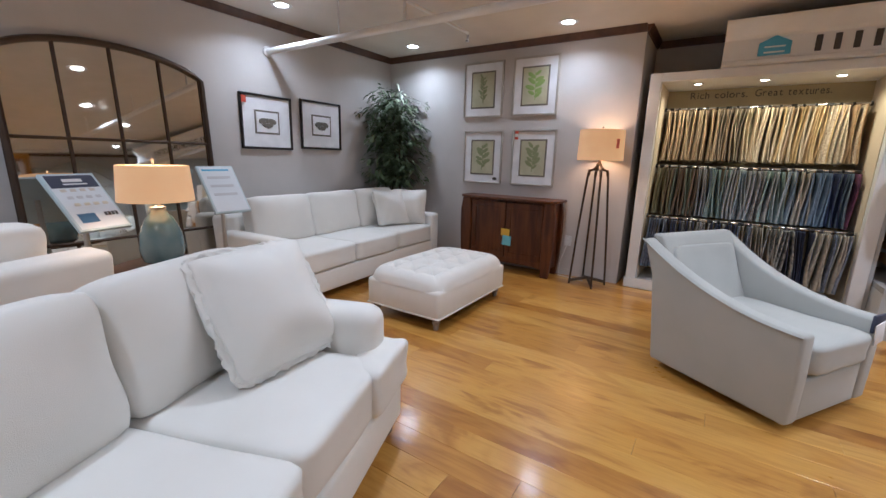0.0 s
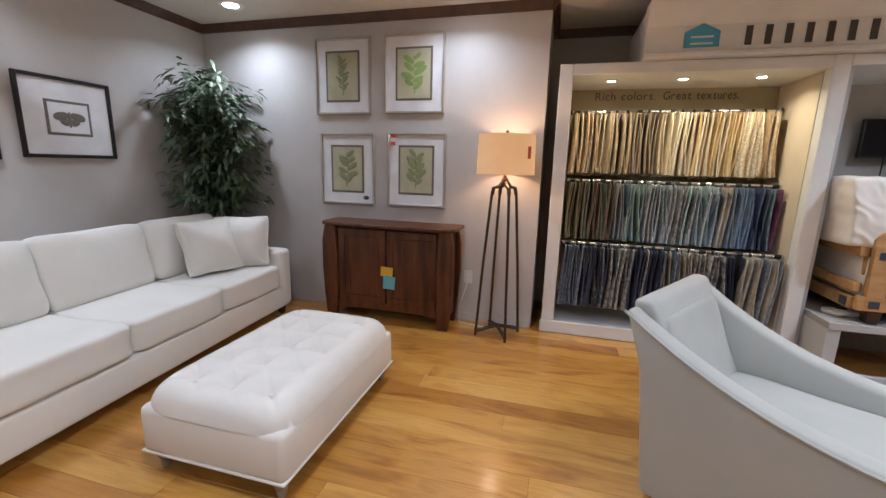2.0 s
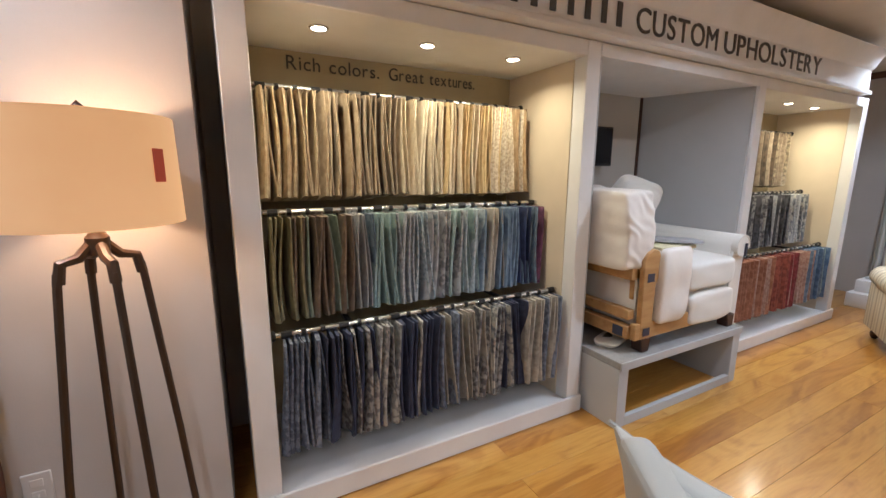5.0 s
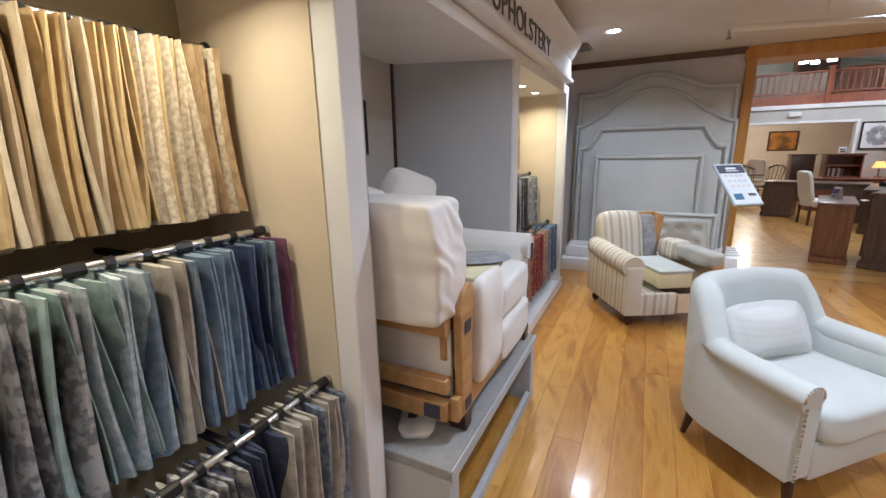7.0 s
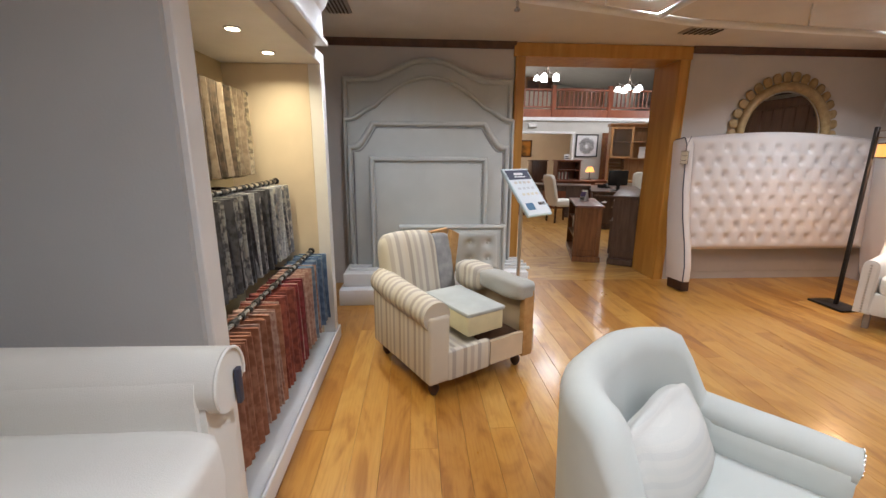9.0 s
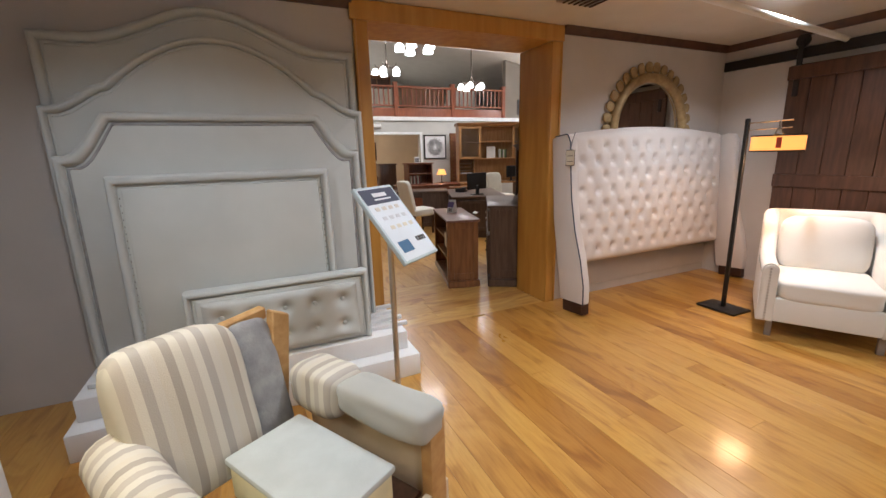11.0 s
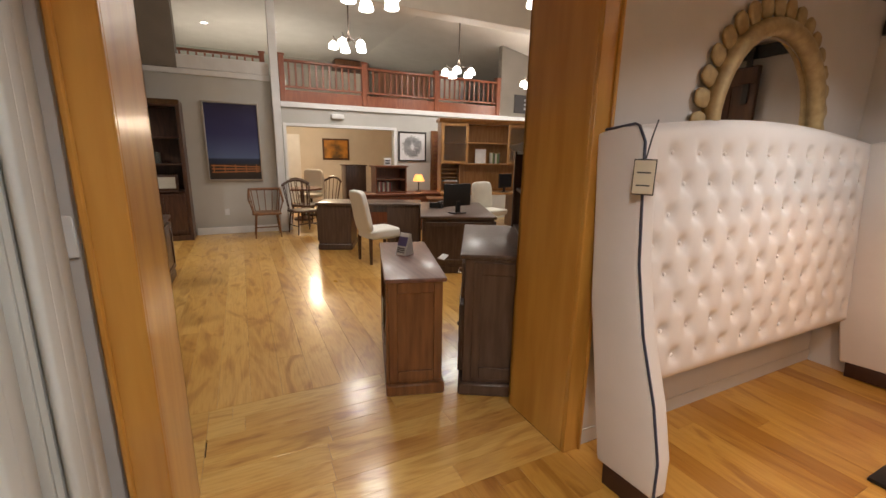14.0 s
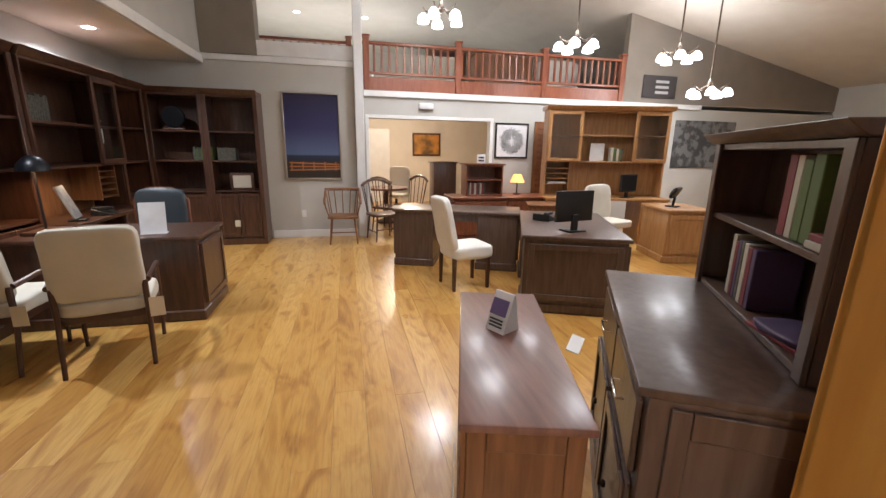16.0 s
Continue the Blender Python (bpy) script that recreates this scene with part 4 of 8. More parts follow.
for x, y, z, rz in ((-2.06, YA - 0.034, 1.55, 0), ):
    t = thing("price_sticker", "red and white price sticker on the picture glass", "sticker", x, y, z)
    part("sticker_band", slab(-0.022, 0.022, -0.002, 0.0, 0.0, 0.03), RED, t)
    part("sticker_band", slab(-0.022, 0.022, -0.002, 0.0, 0.031, 0.065), PLASTIC, t)
    part("sticker_band", slab(-0.022, 0.022, -0.002, 0.0, 0.066, 0.095), RED, t)
t = part("oval_label", lathe([(0.03, 0), (0.028, 0.003), (0, 0.003)], n=16, m=Matrix.Rotation(math.pi / 2, 4, "X") @ Matrix.Diagonal((1, 0.62, 1, 1))), INK)
t.matrix_basis = pose(-2.33, YA - 0.024, 1.075)
tagged(t, "small black oval label on the picture mat", "label")
t = thing("price_sticker", "red price sticker on the frame corner", "sticker", XW + 0.032, 2.10, 1.80)
part("sticker_band", slab(0, 0.002, -0.025, 0.025, 0, 0.07), RED, t)

# arched window mirror
def arch_mirror():
    t = thing("arched_mirror", "tall arched windowpane mirror with dark bronze bars", "mirror", XW + 0.09, 1.02, 0.0)
    t.matrix_basis = pose(XW + 0.20, 1.02, 0.0, 0, -4.2, 0)
    hw, sp, top = 0.66, 1.82, 2.08
    arc = lambda y: sp + (top - sp) * math.sqrt(max(0.0, 1 - (y / 0.72) ** 2)) * 1.02 - 0.0
    ys = [hw - 2 * hw * k / 20 for k in range(21)]
    out = [(-hw, 0.04), (hw, 0.04)] + [(y, arc(y)) for y in ys]
    part("glass", prism(out, 0.008, "x", (0, 0, 0), 0), MIRROR, t, "slightly antiqued mirror glass")
    pts = [Vector((0.012, y, z)) for y, z in out] + [Vector((0.012, out[0][0], out[0][1]))]
    part("outer_frame", tube(pts, 0.024, 8), BRONZE, t)
    for k in (-1, 0, 1):
        y = k * hw / 2
        part("bar", tube([(0.012, y, 0.05), (0.012, y, arc(y))], 0.011, 8), BRONZE, t)
    for z in (0.62, 1.38):
        part("bar", tube([(0.012, -hw, z), (0.012, hw, z)], 0.011, 8), BRONZE, t)


arch_mirror()


# ---- showroom: lamps, chairs and stands ----
def upath(d, w, r, n=6):
    """A U in plan, open towards +x, from the -y arm's front round the back to the +y arm's front."""
    out = [(d / 2 - (d - r) * k / 6, -w / 2) for k in range(7)]
    cx = -d / 2 + r
    out += [(cx - r * math.sin(a), -w / 2 + r - r * math.cos(a)) for a in [math.pi / 2 * k / n for k in range(1, n + 1)]]
    out += [(-d / 2, -w / 2 + r + (w - 2 * r) * k / 6) for k in range(1, 6)]
    out += [(x, -y) for x, y in out[:7 + n][::-1]]
    return out


def shell(path, top, z0, t, flare=0.0, rake=0.0, bm=None):
    """An upholstered wall along a path in plan, with a rounded top whose height follows top(x, y)."""
    b = bmesh.new()
    rings, n = [], len(path)
    for i, p in enumerate(path):
        q0, q1 = Vector(path[max(i - 1, 0)]), Vector(path[min(i + 1, n - 1)])
        d = (q1 - q0).normalized()
        nr = Vector((-d.y, d.x)) * -1
        h = top(*p)
        pts = [(t / 2, z0)] + [(t / 2 * math.cos(math.pi * k / 6) + flare * (0.5 + 0.5 * math.cos(math.pi * k / 6)), h - t / 2 + t / 2 * math.sin(math.pi * k / 6)) for k in range(7)] + [(-t / 2, z0)]
        ring = []
        for o, z in pts:
            lean = rake * (z - z0) * max(0.0, min(1.0, (0.05 - p[0]) / 0.4))
            ring.append(b.verts.new((p[0] + nr.x * o - lean, p[1] + nr.y * o, z)))
        rings.append(ring)
    for a, c in zip(rings, rings[1:]):
        for k in range(len(a)):
            b.faces.new((a[k], a[(k + 1) % len(a)], c[(k + 1) % len(a)], c[k]))
    b.faces.new(rings[0])
    b.faces.new(rings[-1][::-1])
    bmesh.ops.recalc_face_normals(b, faces=b.faces[:])
    ends = [e for e in b.edges if len(e.link_faces) == 2 and e.calc_face_angle(0) > 1.0 and max(len(f.verts) for f in e.link_faces) > 4]
    bmesh.ops.bevel(b, geom=ends, offset=0.014, segments=2, affect="EDGES")
    return join(bm, b)


def ease(a, b, u):
    u = max(0.0, min(1.0, u))
    return a + (b - a) * u * u * (3 - 2 * u)


def swivel_chair():
    t = thing("swivel_chair", "pale grey swivel chair with swooping arms and a hang tag", "armchair", 0.335, 2.625, 0, -33)
    swoop = lambda u: 0.535 + 0.315 * (1 - u) ** 2.1
    side = [(0.40, 0.045), (0.405, 0.30), (0.40, 0.535)] + [(0.40 - 0.915 * k / 14, swoop(1 - k / 14)) for k in range(1, 15)] + [(-0.455, 0.60), (-0.40, 0.045)]
    for s in (-1, 1):
        b = prism(side, 0.105, "y", (0, s * 0.332, 0), 0.022, seg=3)
        for v in b.verts:
            v.co.y += s * 0.17 * max(0.0, v.co.z - 0.5)
        sd = part("side_panel", b, PALEGREY, t, angle=50)
        part("piping", tube([(0.40 - 0.915 * k / 14, s * (0.385 + 0.17 * max(0.0, swoop(1 - k / 14) - 0.5)), swoop(1 - k / 14) - 0.012) for k in range(15)], 0.006, 6), PALEGREY, sd)
    bk = prism([(-0.40, 0.045), (-0.27, 0.045), (-0.285, 0.50), (-0.385, 0.845), (-0.40, 0.868), (-0.455, 0.868), (-0.472, 0.85)], 0.58, "y", (0, 0, 0), 0.018, seg=3)
    for v in bk.verts:
        v.co.y *= 1 + 0.60 * max(0.0, v.co.z - 0.5)
        v.co.x -= 0.16 * max(0.0, v.co.z - 0.5)
    part("back_panel", bk, PALEGREY, t, angle=50)
    part("inner_back", soft(0.46, 0.58, 0.06, (-0.338, 0, 0.575), 12, 12, 0.12, m=Matrix.Rotation(radians(68), 4, "Y")), PALEGREY, t, angle=60)
    part("seat_cushion", soft(0.70, 0.555, 0.17, (0.075, 0, 0.375), 10, 12, 0.10), PALEGREY, t, angle=60)
    part("front_rail", rbox(0.05, 0.555, 0.235, (0.368, 0, 0.045), 0.018, 3), PALEGREY, t)
    part("seat_deck", rbox(0.62, 0.555, 0.22, (0.02, 0, 0.05), 0.01, 1), PALEGREY, t)
    part("swivel_base", lathe([(0.26, 0), (0.26, 0.03), (0.12, 0.05)], n=28), BLACK, t, "black swivel base plate")
    part("hang_ribbon", rbox(0.016, 0.125, 0.10, (0.398, 0.334, 0.45), 0.004), NAVY, t, "navy tag ribbon over the arm")
    part("hang_tag", rbox(0.006, 0.09, 0.12, (0.425, 0.30, 0.40), 0.002, m=Matrix.Rotation(0.2, 4, "X")), MATBOARD, t, "white paper hang tag")


swivel_chair()


def club_chair():
    t = thing("club_chair", "mist grey barrel-back club chair with nailhead arms", "armchair", 2.51, 2.80, 0, -136)
    part("outer_shell", shell(upath(0.66, 0.74, 0.29, 10), lambda x, y: ease(0.575, 0.868, (-0.03 - x) / 0.17), 0.17, 0.13, 0.0, 0.04), MIST, t, angle=50)
    for s in (-1, 1):
        arm = tube([(0.335, s * 0.385, 0.555), (0.20, s * 0.385, 0.568), (0.04, s * 0.382, 0.575), (-0.06, s * 0.375, 0.585), (-0.12, s * 0.36, 0.60)], 0.067, 16)
        for v in arm.verts:
            v.co.z = 0.565 + (v.co.z - 0.565) * (0.75 if v.co.z > 0.565 else 1.0)
        part("arm_roll", arm, MIST, t, angle=60)
        for k in range(26):
            a = math.pi * (k - 15) / 10
            x, y, z = (0.338, s * 0.435, 0.19 + 0.0235 * k) if k < 15 else (0.339, s * (0.385 + 0.056 * math.cos(a)), 0.557 + 0.05 * math.sin(a))
            part("nailhead", lathe([(0.009, 0), (0.007, 0.004), (0, 0.006)], (x - 0.003, y - (0 if k >= 15 else s * 0.016), z), 6, m=Matrix.Rotation(math.pi / 2, 4, "Y")), CHROME, t)
    part("seat_cushion", soft(0.64, 0.60, 0.17, (0.06, 0, 0.395), 7, 12, 0.12), MIST, t, angle=60)
    part("seat_deck", rbox(0.64, 0.62, 0.18, (0.01, 0, 0.14), 0.02, 2), MIST, t)
    for sx, sy in ((-0.21, -0.32), (-0.21, 0.32), (0.28, -0.35), (0.28, 0.35)):
        part("leg", tube([(sx, sy, 0.17), (sx * 1.12, sy * 1.10, 0.0)], 0.028, 8, None, 0.014), FOOT, t)


club_chair()
t = thing("lumbar_pillow", "small plaid lumbar pillow on the club chair", "pillow", 2.57, 2.875, 0.475, -141)
part("pillow_body", soft(0.29, 0.50, 0.15, (-0.02, 0, 0.13), 3.6, 14, 0.38, 0.5, 0.012, m=Matrix.Rotation(radians(-26), 4, "Y") @ Matrix.Rotation(math.pi / 2, 4, "Y")), PLAID, t, angle=80)


def striped_chair():
    t = thing("cutaway_armchair", "striped armchair cut open to show its foam and frame", "armchair", 4.33, 3.44, 0, -150)
    W, D = 0.84, 0.86
    # whole, striped half
    part("side_panel", rbox(0.80, 0.15, 0.44, (0.02, -0.345, 0.11), 0.02, 3), STRIPE_X, t)
    part("rolled_arm", tube([(0.40, -0.355, 0.545), (0.2, -0.355, 0.55), (-0.1, -0.355, 0.56), (-0.38, -0.34, 0.57)], 0.095, 16), STRIPE_X, t)
    part("back_half", soft(0.60, 0.44, 0.22, (-0.36, -0.12, 0.62), 5, 12, 0.15, m=Matrix.Rotation(radians(-14), 4, "Y") @ Matrix.Rotation(math.pi / 2, 4, "Y")), STRIPE, t, angle=60)
    part("front_border", rbox(0.05, 0.34, 0.20, (0.40, -0.12, 0.11), 0.015, 2), STRIPE, t)
    part("seat_deck", rbox(0.60, 0.34, 0.14, (0.08, -0.12, 0.12), 0.01, 1), STRIPE, t)
    # opened half
    part("seat_foam", rbox(0.52, 0.30, 0.14, (0.10, 0.06, 0.33), 0.012, 2), FOAM, t, "cut yellow seat foam")
    part("seat_batting", rbox(0.54, 0.32, 0.03, (0.10, 0.06, 0.465), 0.012, 2), PALEBATT, t, "white batting over the foam")
    part("seat_support", rbox(0.56, 0.32, 0.02, (0.08, 0.20, 0.25), 0.004, 1), ESPRESSO, t, "exposed brown spring deck")
    part("front_board", rbox(0.03, 0.40, 0.17, (0.405, 0.255, 0.12), 0.003, 1), CARDBOARD, t, "plain board front")
    part("arm_board", rbox(0.74, 0.025, 0.36, (0.03, 0.405, 0.14), 0.003, 1), CARDBOARD, t, "plain board arm side")
    part("arm_post", rbox(0.05, 0.09, 0.48, (0.40, 0.39, 0.10), 0.006, 2), BEECH, t, "bare wood arm post")
    part("arm_pad", soft(0.46, 0.17, 0.13, (0.20, 0.37, 0.575), 6, 8, 0.05), PALEGREY, t, "grey padded arm top", 60)
    part("arm_cover", soft(0.30, 0.20, 0.20, (-0.16, 0.36, 0.555), 5, 8, 0.05), STRIPE_X, t, "", 60)
    part("back_cloth", soft(0.56, 0.20, 0.13, (-0.36, 0.16, 0.60), 5, 8, 0.1, m=Matrix.Rotation(radians(-14), 4, "Y") @ Matrix.Rotation(math.pi / 2, 4, "Y")), GREYCLOTH, t, "grey lining of the open back", 60)
    part("back_post", prism([(0.18, 0.25), (0.26, 0.25), (0.335, 0.86), (0.255, 0.90)], 0.05, "x", (-0.36, 0, 0), 0.006), BEECH, t, "bare wood back post")
    part("back_rail", prism([(0.05, 0.83), (0.26, 0.855), (0.26, 0.905), (0.05, 0.885)], 0.05, "x", (-0.415, 0, 0), 0.006), BEECH, t, "bare wood back rail")
    for sx, sy in ((0.34, -0.34), (0.34, 0.36), (-0.32, -0.34), (-0.32, 0.36)):
        part("foot", lathe([(0.018, 0), (0.034, 0.03), (0.036, 0.055), (0.024, 0.075), (0.03, 0.12)], (sx, sy, 0), 12), FOOT, t)


STRIPE_X = banded("striped_linen_side", [(0.62, 0.57, 0.47), (0.42, 0.37, 0.31), (0.64, 0.60, 0.50), (0.52, 0.47, 0.40), (0.66, 0.62, 0.53), (0.45, 0.41, 0.36), (0.62, 0.58, 0.5)], "X", 5.0)
PALEBATT = mat("pale_blue_batting", (0.50, 0.53, 0.52), 0.9, bump=0.3, bscale=120)
CARDBOARD = mat("buff_board", (0.66, 0.55, 0.40), 0.8, scale=6, bump=0.1)
GREYCLOTH = mat("grey_lining_cloth", (0.36, 0.36, 0.36), 0.85, col2=(0.25, 0.25, 0.26), scale=14, bump=0.3, bscale=120)
striped_chair()

# platform and cut-open sofa in the niche
t = thing("display_platform", "grey open-fronted platform with a carpeted top", "platform", 1.83, 4.56)
part("top", rbox(1.25, 1.0, 0.045, (0, 0, 0.371), 0.004, 1), PLATFORM, t)
part("edge_band", slab(-0.625, 0.625, -0.512, -0.501, 0.366, 0.418, r=0.003), WALL_IN, t)
for s in (-1, 1):
    part("side", slab(s * 0.585 - 0.04, s * 0.585 + 0.04, -0.50, 0.5, 0.0, 0.37, r=0.003), WALL_IN, t)
part("base_rail", slab(-0.545, 0.545, -0.50, -0.47, 0.0, 0.06, r=0.003), WALL_IN, t)
part("back_board", slab(-0.545, 0.545, 0.2, 0.22, 0.0, 0.37), PLATFORM, t)

t = thing("cutaway_sofa", "white sofa cut open to show its wood frame", "sofa", 1.93, 4.56, 0.417)
for sx, sy in ((-0.47, -0.43), (0.44, -0.43), (-0.47, 0.3), (0.44, 0.3)):
    part("foot", prism([(-0.045, 0.09), (0.045, 0.09), (0.03, 0), (-0.03, 0)], 0.075, "y", (sx, sy, 0), 0.005), FOOT, t)
part("front_beam", slab(-0.58, 0.10, -0.47, -0.43, 0.09, 0.19, r=0.004), BEECH, t, "bare wood front beam")
for z0, z1 in ((0.09, 0.17), (0.21, 0.27), (0.45, 0.52)):
    part("side_rail", slab(-0.60, -0.55, -0.43, 0.30, z0, z1, r=0.004), BEECH, t, "bare wood side rail")
part("rail_post", slab(-0.597, -0.553, 0.24, 0.30, 0.27, 0.45, r=0.003), BEECH, t, "bare wood post")
part("arm_front", prism([(-0.05, 0.09), (0.05, 0.09), (0.055, 0.42), (0.09, 0.50), (0.09, 0.57), (0.06, 0.62), (0.01, 0.635), (-0.04, 0.61), (-0.065, 0.56), (-0.06, 0.5)], 0.035, "y", (-0.49, -0.455, 0), 0.005), BEECH, t, "shaped wood arm front")
part("arm_front", prism([(-0.05, 0.32), (0.05, 0.32), (0.09, 0.50), (0.085, 0.57), (0.04, 0.60), (-0.02, 0.60), (-0.06, 0.57), (-0.06, 0.5)], 0.03, "y", (-0.49, -0.39, 0), 0.005), BEECH, t, "shaped wood arm front")
part("arm_rail", slab(-0.50, -0.44, -0.372, 0.30, 0.50, 0.545, r=0.004), BEECH, t, "bare wood arm rail")
part("inner_panel", slab(-0.535, -0.515, -0.42, 0.30, 0.17, 0.45), MUSLIN, t, "white batting inside the frame")
part("webbing", slab(-0.514, -0.42, -0.40, 0.25, 0.20, 0.23), CHARCOAL, t, "dark webbing under the seat")
for yy, zz in ((-0.4745, 0.11), (-0.4745, 0.44)):
    part("frame_label", slab(-0.52, -0.46, yy - 0.002, yy, zz, zz + 0.05), NAVY, t, "small blue frame label")
part("frame_label", slab(-0.604, -0.60, -0.40, -0.33, 0.10, 0.16), NAVY, t, "small blue frame label")
part("seat_base", rbox(0.50, 0.80, 0.24, (0.17, -0.03, 0.09), 0.02, 2), IVORY, t)
part("border_cushion", soft(0.48, 0.10, 0.20, (0.16, -0.445, 0.20), 7, 8, 0.1), IVORY, t, "", 60)
part("seat_cushion", soft(0.54, 0.76, 0.19, (0.14, -0.11, 0.415), 10, 12, 0.08), IVORY, t, "", 60)
b = soft(0.27, 0.15, 0.46, (-0.285, -0.437, 0.40), 9, 16, 0.0, wob=0.008)
for v in b.verts:
    v.co.y += 0.008 * math.sin(v.co.z * 26 + 1.2) * math.cos(v.co.x * 12)
part("draped_batting", b, MUSLIN, t, "white batting hanging over the front", 60)
part("seat_batting", soft(0.36, 0.62, 0.15, (-0.27, -0.14, 0.54), 8, 9, 0.06, wob=0.012), MUSLIN, t, "white wrapped seat core", 60)
part("foam_layer", rbox(0.30, 0.50, 0.02, (-0.24, -0.23, 0.613), 0.006, 2, m=Matrix.Rotation(-0.08, 4, "Z")), FOAM, t, "yellow foam layer")
part("lining_flap", soft(0.52, 0.21, 0.014, (-0.20, -0.29, 0.647), 3.4, 14, 0.1, wob=0.010, m=Matrix.Rotation(-1.0, 4, "Z")), GREYCLOTH, t, "grey lining folded back", 60)
part("arm", shell([(0.465, -0.44), (0.465, -0.2), (0.465, 0.1), (0.465, 0.34)], lambda x, y: 0.64, 0.09, 0.14, 0.01), IVORY, t)
part("arm_roll", tube([(0.475, -0.465, 0.575), (0.475, -0.1, 0.58), (0.475, 0.34, 0.585)], 0.075, 16), IVORY, t)
part("arm_welt", tube([(0.475 + 0.072 * math.cos(a), -0.467, 0.575 + 0.072 * math.sin(a)) for a in [math.pi * k / 12 - 0.3 for k in range(16)]], 0.005, 6), IVORY, t)
part("hang_ribbon", rbox(0.02, 0.012, 0.09, (0.50, -0.474, 0.50), 0.003), NAVY, t, "navy ribbon on the arm")
part("back_frame", rbox(1.0, 0.14, 0.66, (0.02, 0.36, 0.12), 0.04, 3), IVORY, t)
part("back_cushion", soft(0.50, 0.56, 0.19, (0.11, 0.20, 0.755), 3.6, 14, 0.25, 0.3, 0.014, m=Matrix.Rotation(0.22, 4, "Y") @ Matrix.Rotation(radians(-68), 4, "X")), IVORY, t, "", 70)
part("back_cushion", soft(0.42, 0.48, 0.17, (-0.16, 0.25, 0.72), 3.6, 12, 0.2, 0.3, 0.012, m=Matrix.Rotation(0.25, 4, "Y") @ Matrix.Rotation(radians(-70), 4, "X")), MUSLIN, t, "", 70)
part("fabric_card", rbox(0.11, 0.006, 0.06, (-0.03, 0.05, 0.74), 0.001, 1, m=Matrix.Rotation(0.3, 4, "Z")), INK, t, "dark fabric card")
b = soft(0.235, 0.50, 0.45, (-0.585, -0.195, 0.738), 16, 44, 0.04, wob=0.008)
for v in b.verts:
    u = (v.co.z - 0.515) / 0.45
    # tight diagonal wrinkles on the front end, slack cover on the long side
    k = max(0.0, min(1.0, (-0.33 - v.co.y) / 0.10))
    wr = math.sin(62 * v.co.z + 55 * v.co.x + 4 * noise.noise(v.co * 9)) * (0.3 + 0.7 * noise.noise(v.co * 7 + Vector((5, 2, 1))))
    v.co.y -= 0.010 * k * wr
    v.co.x += -0.055 * (u - 0.5) + 0.005 * noise.noise(Vector((v.co.x * 4, v.co.y * 9, v.co.z * 16)))
    v.co.y -= 0.018 * math.sin(math.pi * max(0.0, min(1.0, u))) * k
part("core_cushion", b, MUSLIN, t, "white muslin-wrapped cushion core", 70)
t = thing("folded_cloth", "folded white printed cloth on the platform", "cloth", 1.40, 4.30, 0.417, 20)
part("cloth_fold", soft(0.22, 0.15, 0.03, (0, 0, 0.014), 4, 7, 0.1, wob=0.008), MUSLIN, t, "", 70)
part("cloth_print", rbox(0.09, 0.05, 0.002, (0.03, 0.02, 0.029), 0.0005, 1), INK, t)

t = thing("television", "small flat black television on a wall bracket", "television", 1.86, 4.97, 1.53, 0)
part("bezel", rbox(0.40, 0.035, 0.30, (0, 0, 0), 0.006, 2), BLACK, t)
part("screen", rbox(0.375, 0.004, 0.272, (0, -0.0185, 0.016), 0.001, 1), SCREEN, t)
part("wall_bracket", rbox(0.08, 0.06, 0.12, (0, 0.045, 0.08), 0.004, 1), BLACK, t)
part("cable", tube([(0, 0.03, 0.02), (0.01, 0.05, -0.15), (-0.01, 0.06, -0.4), (0.0, 0.06, -0.6)], 0.005, 6), BLACK, t)


